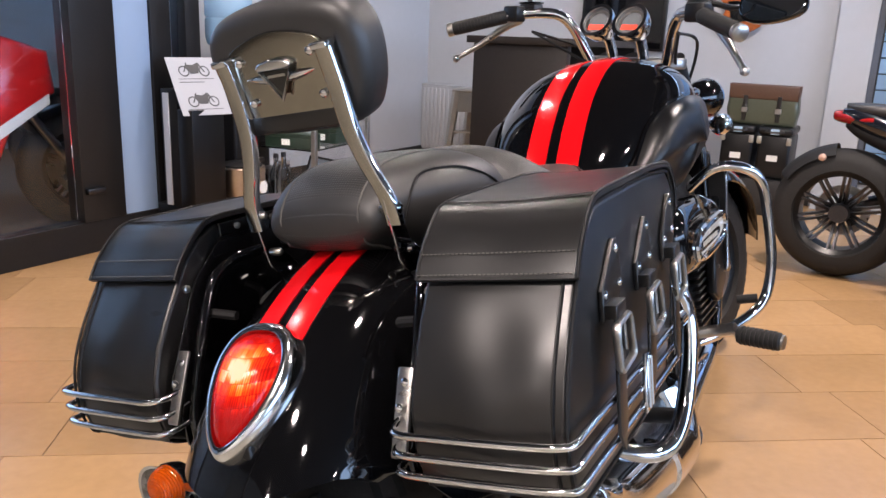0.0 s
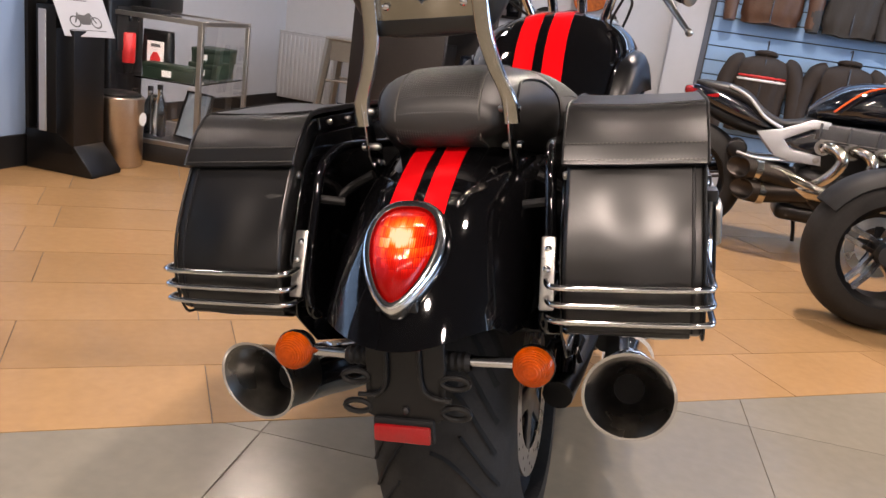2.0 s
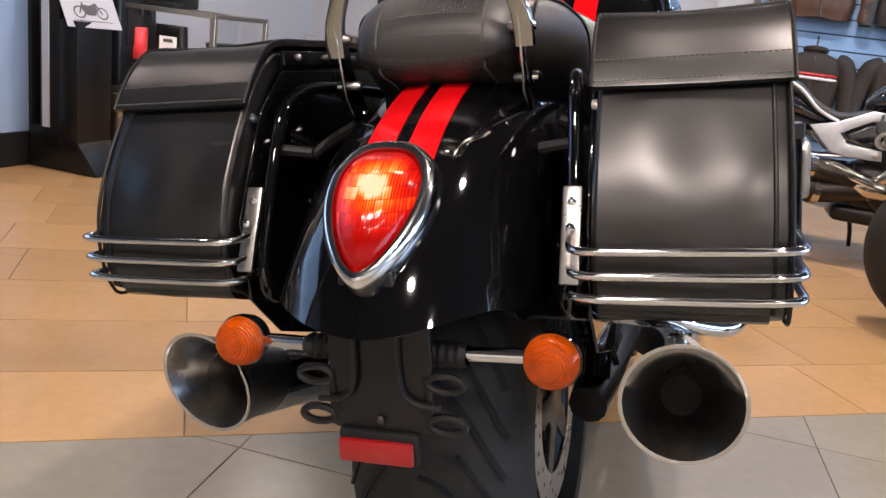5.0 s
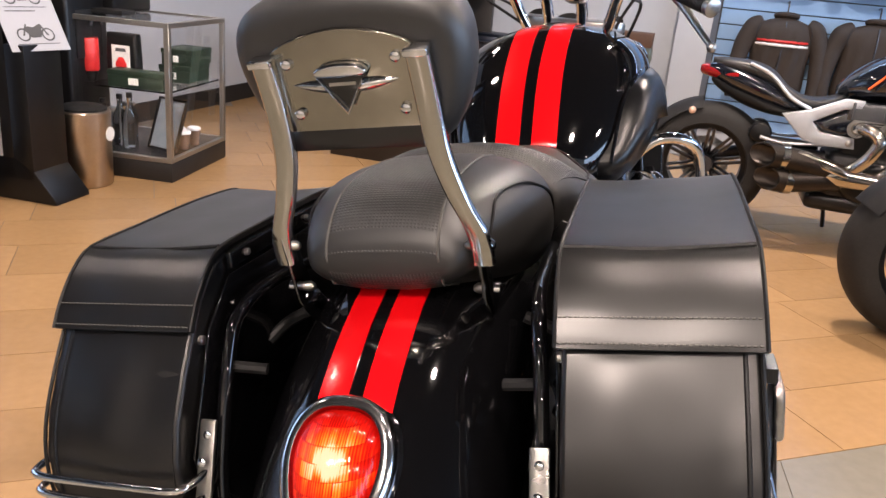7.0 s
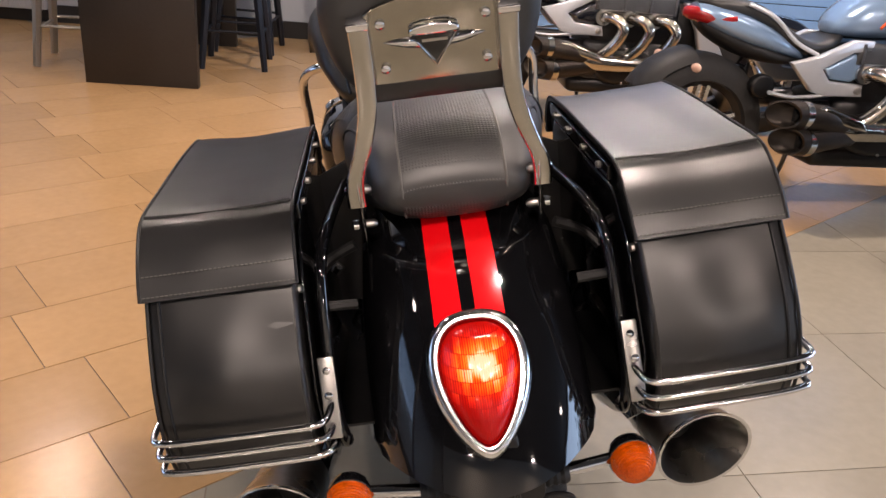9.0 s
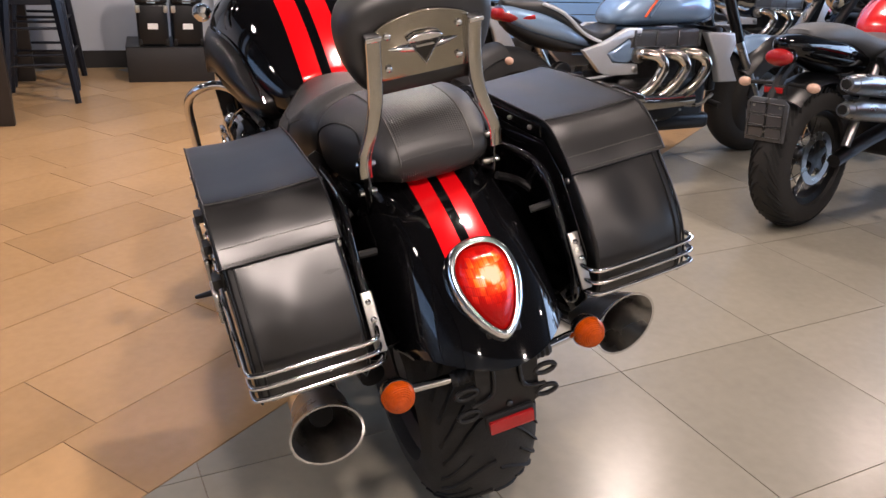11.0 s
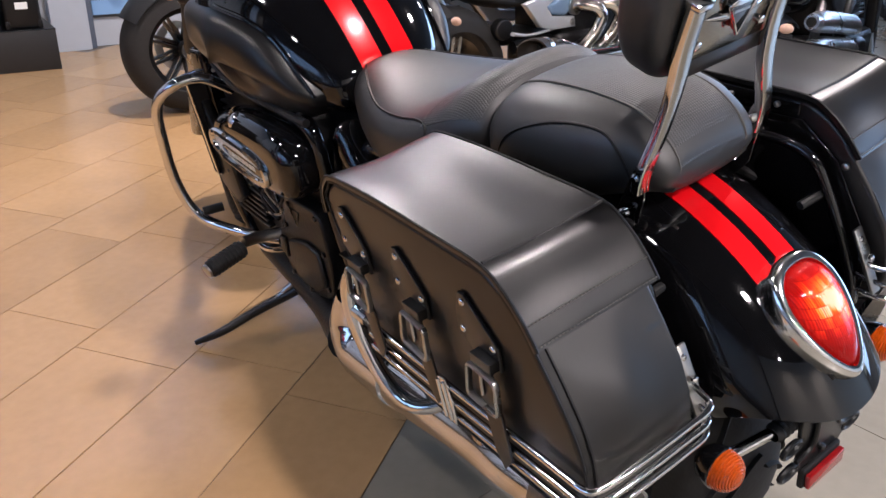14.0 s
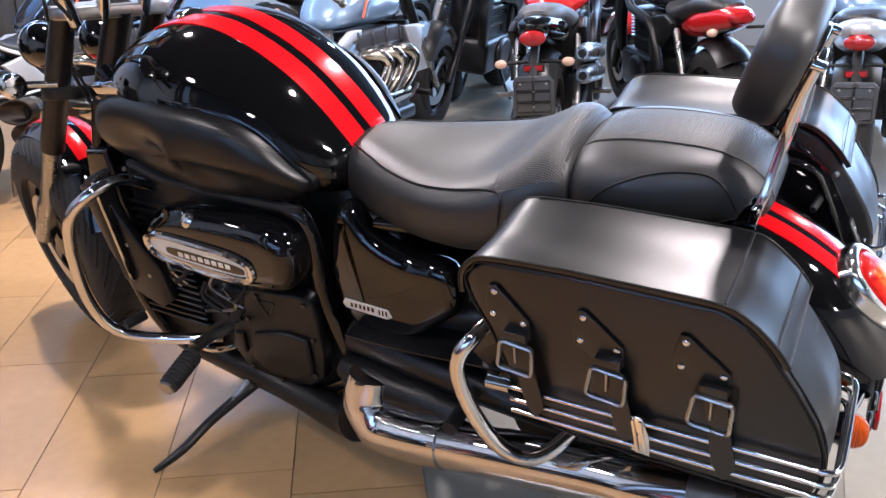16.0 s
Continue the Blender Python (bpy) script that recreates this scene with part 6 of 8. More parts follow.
    for k in range(18):
        for lst, cy, cz, r0, hw, a0, a1 in ((fr, 0, 0.323, 0.348, 0.124, 30, 80), (ff, wb, 0.325, 0.362, 0.09, 50, 150)):
            phi = radians(a0 + (a1 - a0) * k / 17)
            ring = []
            for j in range(11):
                a = -1 + 2 * j / 10
                r = r0 - 0.055 * abs(a) ** 3
                ring.append((hw * a, cy - r * math.cos(phi), cz + r * math.sin(phi)))
            lst.append(ring + [(p[0] * 0.95, cy + (p[1] - cy) * 0.985, cz + (p[2] - cz) * 0.985) for p in reversed(ring)])
    part("rear_fender", loft(fr), BLACK_MATT, b, "black rear hugger", angle=60)
    part("front_fender", loft(ff), paint, b, angle=60)
    part("side_stand", tube([(-0.16, 0.62, 0.24), (-0.24, 0.66, 0.12), (-0.30, 0.68, 0.03)], 0.012, 8, 3), BLACK_SATIN, b)
    part("radiator", box(-0.16, 0.16, 1.19, 1.24, 0.40, 0.74, 0.01), ENGINE_BLACK, b)
    part("instrument", box(-0.06, 0.06, 1.27, 1.30, 1.04, 1.12, 0.012), BLACK_SATIN, b)
    for yy in (0.0, 0.03):
        part("tank_stripe", tube([(0.218 - 0.02 * yy, 0.66 + yy, 0.80), (0.19, 0.80 + yy, 0.93), (0.15, 1.0, 0.975)], 0.006, 6, 5), ORANGE_STRIPE if yy == 0 else paint, tk)
    return b


def showroom_bike(m, label, tank_mat, tail_mat, frame_mat, knobbly=False, twin_high=False, header=True, rim_lip=None, group="motorcycles on show", rear_half=0.12, plate=False, tail_k=1.0, drop_z=0.0, fender_mat=None, seat_mat=None):
    """A roadster; own frame like the touring machine's: y ahead from the rear axle."""
    b = thing("motorcycle", label, "motorcycle", m, group)
    wb = 1.60
    rr, rim = (0.325, 0.215) if knobbly else (0.323, 0.215)
    wheel("rear_wheel", b, 0, rr, rr, rear_half, rim, 5, BLACK_SATIN, BLACK_SATIN, 1, 0.12, grooves=26 if knobbly else 0, wire=knobbly, groove_w=0.009)
    wheel("front_wheel", b, wb, 0.325, 0.325, 0.075, 0.218, 5, BLACK_SATIN, BLACK_SATIN, 0, 0.15, wire=knobbly)
    T = smooth_sections([(0.52, 0.07, 0.80, 0.84, 0.87, 0), (0.56, 0.13, 0.78, 0.85, 0.92, 0), (0.68, 0.185, 0.79, 0.88, 1.0, 0), (0.82, 0.21, 0.82, 0.90, 1.04, 0), (0.96, 0.19, 0.84, 0.92, 1.03, 0), (1.06, 0.12, 0.86, 0.92, 0.98, 0)], 5)
    tk = part("fuel_tank", loft([[(hw * c, y, mid + (hi - mid) * s if s > 0 else mid + (mid - lo) * s) for c, s in oval(28, 1, 1, 2.3)] for y, hw, lo, mid, hi, _ in T]), tank_mat, b, angle=75)
    part("filler_cap", lathe([(0, 0.01), (0.03, 0.009), (0.034, 0)], 20, "z", Matrix.Translation((0, 0.9, 1.034))), STEEL, tk)
    def back(keys, y0):
        return [(y0 + (k[0] - y0) * tail_k, *k[1:]) for k in keys]
    part("seat", seat_body(back([(0.56, 0.06, 0.74, 0.80, 0.83, 0), (0.50, 0.11, 0.74, 0.80, 0.845, 0.004), (0.36, 0.15, 0.72, 0.79, 0.835, 0.01), (0.22, 0.15, 0.74, 0.81, 0.86, 0.008), (0.10, 0.12, 0.79, 0.84, 0.895, 0.0), (-0.06, 0.10, 0.81, 0.85, 0.90, 0.0), (-0.16, 0.06, 0.83, 0.855, 0.88, 0.0)], 0.56), 2.6), seat_mat or SEAT_VINYL, b, "flat seat", angle=75)
    part("tail", seat_body(back([(0.25, 0.11, 0.66, 0.74, 0.80, 0), (0.08, 0.125, 0.68, 0.77, 0.84, 0), (-0.10, 0.105, 0.72, 0.80, 0.865, 0), (-0.22, 0.075, 0.76, 0.82, 0.862, 0), (-0.28, 0.035, 0.80, 0.825, 0.848, 0)], 0.50), 2.3), tail_mat, b, angle=75)
    if not drop_z:
        part("tail_light", seat_body(back([(-0.245, 0.066, 0.78, 0.815, 0.850, 0), (-0.285, 0.055, 0.785, 0.815, 0.845, 0), (-0.31, 0.03, 0.80, 0.815, 0.835, 0)], 0.50), 2.3), RED_PLASTIC, b, "red tail lamp")
    part("engine", box(-0.20, 0.20, 0.48, 1.08, 0.28, 0.52, 0.03), ENGINE_BLACK, b, "black engine", angle=50)
    part("cylinder_block", box(-0.15, 0.15, 0.62, 0.98, 0.50, 0.78, 0.03), ENGINE_BLACK, b, angle=50)
    for k in range(7):
        for s in (-1, 1):
            part("fin", box(min(s * 0.145, s * 0.17), max(s * 0.145, s * 0.17), 0.64, 0.96, 0.60 + 0.02 * k, 0.607 + 0.02 * k), STEEL if k in (0, 6) else ENGINE_BLACK, b)
    for s in (-1, 1):
        part("crank_cover", slab([(0.72 + 0.14 * c, 0.40 + 0.11 * q) for c, q in oval(28, 1, 1, 2.4)], s * 0.18, s * 0.235, 0.03, "x", 4), DARK_STEEL, b, angle=60)
        part("frame_rail", tube([(s * 0.12, 1.12, 0.93), (s * 0.205, 0.86, 0.80), (s * 0.21, 0.52, 0.74), (s * 0.205, 0.40, 0.60), (s * 0.20, 0.36, 0.48)], 0.026, 10, 5), frame_mat, b)
        part("side_plate", slab([(0.52, 0.76), (0.30, 0.80), (0.18, 0.76), (0.24, 0.70), (0.40, 0.60), (0.44, 0.52), (0.52, 0.50), (0.55, 0.62)], s * 0.16, s * 0.20, 0.012), frame_mat, b, angle=60)
        part("swing_arm", tube([(s * 0.15, 0.45, 0.42), (s * 0.155, 0.25, 0.39), (s * 0.15, 0.0, rr)], [0.04, 0.035, 0.03], 10, 4), DARK_STEEL, b)
        part("shock_absorber", rod((s * 0.15, 0.08, 0.38), (s * 0.15, 0.24, 0.72), 0.02, 10), STEEL, b)
        part("fork_leg", tube([(s * 0.105, 1.10, 1.06), (s * 0.105, 1.33, 0.66), (s * 0.105, 1.335, 0.65), (s * 0.105, 1.56, 0.30)], [0.029, 0.029, 0.022, 0.026], 14, straight=True), BLACK_SATIN if s < 0 else STEEL, b)
        part("handlebar", tube([(s * 0.02, 1.08, 1.07), (s * 0.12, 1.06, 1.12), (s * 0.24, 0.98, 1.13), (s * 0.40, 0.90, 1.11)], 0.0125, 10, 5), BLACK_SATIN, b)
        part("grip", rod((s * 0.28, 0.958, 1.127), (s * 0.41, 0.893, 1.108), 0.018, 12), BLACK_MATT, b)
        part("mirror_stem", tube([(s * 0.26, 0.97, 1.13), (s * 0.30, 0.99, 1.20), (s * 0.36, 0.98, 1.235)], 0.006, 8, 4), BLACK_SATIN, b)
        part("mirror", slab([(s * 0.37 + 0.06 * c, 1.245 + 0.032 * q) for c, q in oval(20, 1, 1, 2.4)], 0.97, 0.995, 0.008, "y"), BLACK_GLOSS, b)
        ind = part("indicator", ball(0.026, Matrix.Translation((s * 0.155, -0.265, 0.76 - drop_z)) @ Matrix.Diagonal((1.15, 0.75, 0.8, 1)), 14), SMOKED, b, "amber turn signal")
        part("stalk", rod((s * 0.13, -0.262, 0.76 - drop_z), (s * 0.03, -0.245, 0.765 - drop_z), 0.008, 8), BLACK_MATT, ind)
        part("foot_peg", rod((s * 0.21, 0.40, 0.40), (s * 0.31, 0.38, 0.40), 0.014, 10), STEEL, b)
        part("headlight", lathe([(0.0, -0.08), (0.05, -0.07), (0.07, -0.02), (0.075, 0.02), (0.06, 0.035), (0.0, 0.042)], 22, "y", Matrix.Translation((s * 0.08, 1.30, 0.93))), CHROME, b, "round headlight")
        part("radiator_wing", slab([(1.05, 0.90), (1.14, 0.88), (1.20, 0.72), (1.16, 0.50), (1.10, 0.48), (1.08, 0.70)], s * 0.15, s * 0.205, 0.012), frame_mat, b, angle=60)
    if header:
        for k in range(3):
            y0 = 0.62 + 0.15 * k
            part("header_pipe", tube([(0.19, y0 + 0.03, 0.66), (0.25, y0 + 0.03, 0.655), (0.285, y0 + 0.005, 0.60), (0.285, y0 - 0.05, 0.50), (0.27, y0 - 0.12, 0.42), (0.25, y0 - 0.20, 0.385)], 0.029, 14, 6), STEEL, b, "polished header pipe")
        part("collector", tube([(0.25, 0.98, 0.40), (0.255, 0.70, 0.36), (0.25, 0.45, 0.33)], [0.03, 0.05, 0.055], 14, 4), DARK_STEEL, b)
        for z, d in ((0.40, 0.0), (0.305, 0.03)):
            mf = part("silencer", tube([(0.23, 0.45, z - 0.02), (0.25, 0.25, z), (0.275, 0.02 + d, z + 0.045), (0.28, -0.08 + d, z + 0.065)], [0.045, 0.058, 0.060, 0.050], 20, 5, flat=0.8), DARK_STEEL, b, "dark silencer", angle=60)
            part("silencer_tip", tube([(0.28, -0.06 + d, z + 0.062), (0.282, -0.11 + d, z + 0.075), (0.282, -0.115 + d, z + 0.076), (0.282, -0.112 + d, z + 0.075), (0.281, -0.07 + d, z + 0.065)], [0.052, 0.05, 0.046, 0.040, 0.036], 20, straight=True, flat=0.8), STEEL, mf)
    if twin_high:
        for z in (0.655, 0.55):
            mf = part("silencer", tube([(0.22, 0.62, z - 0.10), (0.235, 0.40, z - 0.05), (0.215, 0.05, z), (0.205, -0.06, z + 0.01)], [0.022, 0.045, 0.046, 0.040], 20, 5), STEEL, b, "brushed high-level silencer", angle=60)
            part("silencer_tip", tube([(0.206, -0.05, z + 0.009), (0.204, -0.10, z + 0.015), (0.204, -0.102, z + 0.015), (0.2045, -0.08, z + 0.012)], [0.04, 0.030, 0.024, 0.022], 20, straight=True), STEEL, mf)
            part("bore", lathe([(0.0, 0.0), (0.020, 0.0), (0.020, 0.008), (0.0, 0.008)], 16, "y", Matrix.Translation((0.204, -0.108, z + 0.015))), RECESS_SHADE, mf)
    fr, ff = [], []
    for k in range(18):
        for lst, cy, cz, r0, hw, a0, a1 in ((fr, 0, rr, 0.37, rear_half + 0.008, 48, 120), (ff, wb, 0.325, 0.362, 0.088, 40, 150)):
            phi = radians(a0 + (a1 - a0) * k / 17)
            ring = []
            for j in range(9):
                a = -1 + 2 * j / 8
                r = r0 - 0.04 * abs(a) ** 2.4
                ring.append((hw * a, cy - r * math.cos(phi), cz + r * math.sin(phi)))
            lst.append(ring + [(p[0] * 0.95, cy + (p[1] - cy) * 0.985, cz + (p[2] - cz) * 0.985) for p in reversed(ring)])
    part("rear_fender", loft(fr), BLACK_SATIN, b, angle=60)
    part("front_fender", loft(ff), fender_mat or BLACK_SATIN, b, angle=60)
    if plate:
        pl = part("plate_holder", slab([(-0.090, 0.43), (0.090, 0.43), (0.095, 0.585), (0.075, 0.61), (-0.075, 0.61), (-0.095, 0.585)], -0.325, -0.315, 0.004, "y"), CAST_GREY, b, "black number plate holder without a plate")
        part("round_tail_light", ball(0.05, Matrix.Translation((0, -0.285, 0.772)) @ Matrix.Diagonal((1.25, 0.6, 0.72, 1)), 20), RED_PLASTIC, b, "oval red tail lamp")
        part("lamp_housing", ball(0.05, Matrix.Translation((0, -0.262, 0.775)) @ Matrix.Diagonal((1.3, 0.7, 0.78, 1)), 18), BLACK_GLOSS, b)
        part("holder_arm", tube([(0, -0.18, 0.74), (0, -0.25, 0.69), (0, -0.315, 0.58)], 0.022, 8, 4), BLACK_MATT, pl)
        part("reflector", box(-0.042, 0.042, -0.300, -0.292, 0.628, 0.652, 0.003), RED_PLASTIC, pl)
        part("reflector_base", box(-0.048, 0.048, -0.292, -0.270, 0.622, 0.660, 0.004), BLACK_MATT, pl)
        for k in range(3):
            for j in range(2):
                x0, z0 = -0.078 + 0.080 * j, 0.445 + 0.050 * k
                part("holder_rib", tube([(x0, -0.327, z0), (x0 + 0.074, -0.327, z0), (x0 + 0.074, -0.327, z0 + 0.042), (x0, -0.327, z0 + 0.042)], 0.0035, 6, 1, closed=True, straight=True), BLACK_SATIN, pl)
        for px, pz in ((-0.06, 0.575), (0.06, 0.575), (0.0, 0.47), (0.0, 0.54)):
            part("bolt", bolt_head((px, -0.325, pz), (0, -1, 0), 0.006, 0.005), STEEL, pl)
    part("side_stand", tube([(-0.16, 0.55, 0.25), (-0.24, 0.60, 0.12), (-0.30, 0.62, 0.045)], 0.011, 8, 3), BLACK_SATIN, b)
    part("instrument", box(-0.06, 0.06, 1.10, 1.13, 1.08, 1.16, 0.012), BLACK_SATIN, b)
    return b


black_bike = muscle_roadster(pose(0.33, 3.36, 0, 0, -3, -92), "black roadster with polished header pipes on show", MIDNIGHT, STEEL, DARK_STEEL, 10)
silver_bike = muscle_roadster(pose(1.16, 2.17, 0, 0, -3, -86), "blue-grey roadster with an orange stripe on show", BLUE_GREY, MACHINED, MACHINED, 5)
showroom_bike(pose(2.18, 1.16, -0.005, 0, -5, -74), "black scrambler with knobbly tyres and high twin silencers", TANK_RED, BLACK_GLOSS, BLACK_SATIN, knobbly=True, twin_high=True, header=False, rear_half=0.08, plate=True, drop_z=0.10, seat_mat=GREY_VINYL)
street = showroom_bike(pose(5.30, 3.20, 0, 0, -8, 110), "dark naked motorcycle on its side stand", MIDNIGHT, BLACK_GLOSS, BLACK_SATIN, header=False, rear_half=0.09)
red_street = showroom_bike(pose(3.05, 0.50, 0, 0, -6, -54), "black and red naked motorcycle on its side stand", MIDNIGHT, TANK_RED, BLACK_SATIN, header=False, rear_half=0.09, fender_mat=TANK_RED)
showroom_bike(pose(2.72, -0.20, 0, 0, -5, -88), "grey motorcycle with a wide red tail lamp", BLUE_GREY, SILVER_PAINT, BLACK_SATIN, header=False, rear_half=0.09, plate=True, drop_z=0.09)
copy_thing(black_bike, pose(3.6, 4.2, 0, 0, -4, -100))
copy_thing(silver_bike, pose(6.2, 1.9, 0, 0, -4, -40))
copy_thing(street, pose(4.50, 2.62, 0, 0, -6, 100))
copy_thing(street, pose(5.9, -0.9, 0, 0, -6, 60))
copy_thing(red_street, pose(6.6, 3.9, 0, 0, -6, 80))

# ---- rest of the room ----
# Unseen wall closing the room; bright beige so the leather catches its light
structure("wall_south", box(X_LEFT - 3, X_RIGHT, Y_FRONT - 0.2, Y_FRONT, 0, CEIL), material("bounce_beige", (0.74, 0.68, 0.58), 0.85, spread=0.08, scale=2, bump=0.1, bump_scale=90), "unseen rear wall, bright beige to bounce warm light")
structure("wall_far_west", box(X_LEFT - 3.2, X_LEFT - 3, Y_FRONT, Y_BACK, 0, CEIL), PLASTER, "white wall behind the glass partition")
structure("wall_east", join(box(X_RIGHT, X_RIGHT + 0.2, Y_FRONT, Y_BACK, 0, 1.3), box(X_RIGHT, X_RIGHT + 0.2, Y_FRONT, Y_BACK, 3.1, CEIL)), PLASTER, "white wall round the shop windows")
SKIRT = material("black_skirting", (0.015, 0.014, 0.014), 0.5, spread=0.3, scale=6)
structure("baseboard_1", box(X_LEFT + 0.015, 0.0, Y_BACK - 0.015, Y_BACK - 0.001, 0, 0.13, 0.003), SKIRT, "black skirting board")
structure("baseboard_2", box(X_LEFT + 0.001, X_LEFT + 0.015, 2.2, Y_BACK, 0, 0.13, 0.003), SKIRT, "black skirting board")

SLAT_BLUE = material("pale_blue_slat", (0.25, 0.42, 0.68), 0.45, spread=0.08, scale=3)
slat_wall = structure("trim_1", box(0.30, 4.2, Y_BACK - 0.02, Y_BACK - 0.004, 0.2, 2.6), material("slat_groove", (0.05, 0.055, 0.06), 0.7, spread=0.2), "grooved display wall panel")
for k in range(22):
    z = 0.22 + 0.108 * k
    part("slat", box(0.31, 4.2, Y_BACK - 0.036, Y_BACK - 0.021, z, z + 0.100, 0.002, 1), SLAT_BLUE, slat_wall)
structure("trim_2", box(0.02, 0.26, Y_BACK - 0.10, Y_BACK - 0.004, 0, CEIL), PLASTER, "white wall pilaster")
structure("trim_3", box(0.262, 0.30, Y_BACK - 0.07, Y_BACK - 0.004, 0, 2.7), material("dark_edge", (0.10, 0.12, 0.16), 0.5, spread=0.3), "dark edge strip of the display wall")

# glass partition on the west side
ALU = material("dark_aluminium", (0.02, 0.02, 0.021), 0.4, metal=0.4, spread=0.3)
XG = -2.88
gw = structure("window_1", box(XG - 0.05, XG + 0.05, -4.0, 2.1, 0.0, 0.16, 0.004), ALU, "dark framed glass partition")
for y0, y1 in ((-4.0, -3.9), (-1.4, -1.3), (1.32, 1.56), (1.775, 1.90), (2.0, 2.1)):
    part("window_frame", box(XG - 0.06, XG + 0.06, y0, y1, 0.16, CEIL - 0.2, 0.004), ALU, gw)
part("window_frame", box(XG - 0.05, XG + 0.05, -4.0, 2.1, CEIL - 0.2, CEIL - 0.001, 0.004), ALU, gw)
# White return; the blue light falling on it is put into its base colour
part("wall_return_strip", box(XG - 0.03, XG + 0.045, 1.562, 1.773, 0.16, CEIL - 0.2, 0.004), material("blue_lit_white", (0.30, 0.42, 0.62), 0.5, spread=0.05, scale=3), gw, "white wall return with blue window light in its colour")
part("door_handle", box(XG + 0.06, XG + 0.09, 1.33, 1.43, 0.30, 0.33, 0.006), DARK_STEEL, gw)
# Grey tint added to dim the bikes behind, which stand in shade
PANE = clear_glass("partition_glass", (0.66, 0.72, 0.78))
for y0, y1 in ((-3.9, -1.4), (-1.3, 1.32), (1.90, 2.0)):
    g = part("pane", box(XG - 0.004, XG + 0.004, y0, y1, 0.16, CEIL - 0.2), PANE, gw, smooth=False)
    g.visible_shadow = False
structure("trim_4", box(XG - 0.5, XG - 0.06, 2.1, 2.2, 0, CEIL), PLASTER, "white wall return")

# ---- things along the west side ----
PAPER = material("printed_paper", (0.80, 0.80, 0.78), 0.6, spread=0.04, scale=12)
INK = material("grey_ink", (0.10, 0.10, 0.10), 0.7, spread=0.3, scale=60)
sign = thing("sign_stand", "black floor sign stand with a tilted picture card", "sign stand", pose(-2.60, 1.88, 0, 0, 0, 4))
part("column", box(-0.05, 0.05, -0.115, 0.115, 0.10, 0.70, 0.004), BLACK_SATIN, sign)
part("base", slab([(-0.22, 0.002), (0.155, 0.002), (0.155, 0.02), (0.05, 0.145), (-0.04, 0.20), (-0.22, 0.20)], -0.115, 0.115, 0.004, "y"), BLACK_SATIN, sign, "wedge-shaped black foot")
part("side_strip", box(-0.14, -0.10, -0.125, -0.117, 0.20, 0.78, 0.002, 1), SILVER_PAINT, sign, "silver edge strip")
part("back_column", box(-0.16, -0.05, -0.115, 0.115, 0.10, 0.80, 0.004), BLACK_SATIN, sign)
CM = Matrix.Translation((-0.012, 0.006, 0.815)) @ Matrix.Rotation(radians(-16), 4, "Z") @ Matrix.Rotation(radians(60), 4, "Y") @ Matrix.Rotation(radians(90), 4, "Z")
CARD = material("printed_card", (0.46, 0.47, 0.50), 0.5, spread=0.06, scale=12)
card = part("card", moved(box(-0.14, 0.14, -0.162, 0.162, -0.003, 0.0, 0.001, 1), CM), CARD, sign, "white card with two motorcycle pictures")
for cy in (0.095, -0.075):
    for cx in (-0.058, 0.058):
        ring = [(cx + 0.027 * math.cos(a), cy - 0.012 + 0.027 * math.sin(a), 0.0012) for a in (2 * math.pi * k / 18 for k in range(18))]
        part("drawing", moved(tube(ring, 0.0035, 6, 1, closed=True, straight=True, flat=0.2), CM), INK, card)
        part("drawing", moved(slab([(cx - 0.004, cy - 0.016), (cx + 0.004, cy - 0.016), (cx * 0.55 + 0.004, cy + 0.036), (cx * 0.55 - 0.004, cy + 0.036)], 0.0004, 0.0014, 0.0003, "z"), CM), INK, card)
    part("drawing", moved(slab([(-0.05, cy + 0.014), (-0.03, cy + 0.026), (0.0, cy + 0.022), (0.028, cy + 0.036), (0.036, cy + 0.016), (0.022, cy - 0.024), (-0.022, cy - 0.026)], 0.0004, 0.0016, 0.0003, "z"), CM), INK, card)
    part("text_bar", moved(box(-0.10, 0.10, cy - 0.056, cy - 0.053, 0.0004, 0.0012), CM), INK, card)
part("text_bar", moved(box(-0.10, 0.04, 0.020, 0.024, 0.0004, 0.0012), CM), INK, card)

BRUSHED_WARM = material("brushed_bin_steel", (0.50, 0.42, 0.33), 0.3, metal=1.0, spread=0.2, scale=20)
bin_ = thing("waste_bin", "brushed steel waste bin with a black lid", "waste bin", pose(-2.60, 2.16, 0, 0, 0, 8))
part("body", lathe([(0.0, 0.0), (0.118, 0.0), (0.125, 0.01), (0.128, 0.365), (0.122, 0.372), (0.0, 0.372)], 36), BRUSHED_WARM, bin_)
part("lid", lathe([(0.112, 0.368), (0.112, 0.382), (0.09, 0.392), (0.0, 0.394)], 36), BLACK_MATT, bin_, "black plastic lid")
part("sticker", lathe([(0.0, 0.0015), (0.035, 0.0015), (0.035, -0.002)], 20, "x", Matrix.Translation((0.128, 0.02, 0.26))), PAPER, bin_, "white round sticker")

cooler = thing("water_cooler", "black water cooler with a blue bottle on top", "water cooler", pose(-2.93, 2.42, 0, 0, 0, 4))
part("body", box(-0.16, 0.16, -0.16, 0.16, 0.0, 0.94, 0.02), BLACK_SATIN, cooler, angle=50)
part("tap_recess", box(0.155, 0.165, -0.10, 0.10, 0.58, 0.82, 0.008), BLACK_MATT, cooler)
for py in (-0.04, 0.04):
    part("tap", tube([(0.16, py, 0.78), (0.20, py, 0.775), (0.205, py, 0.745)], 0.010, 8, 3), DARK_STEEL, cooler)
BOTTLE_BLUE = clear_glass("blue_bottle", (0.50, 0.74, 0.95), 0.25)
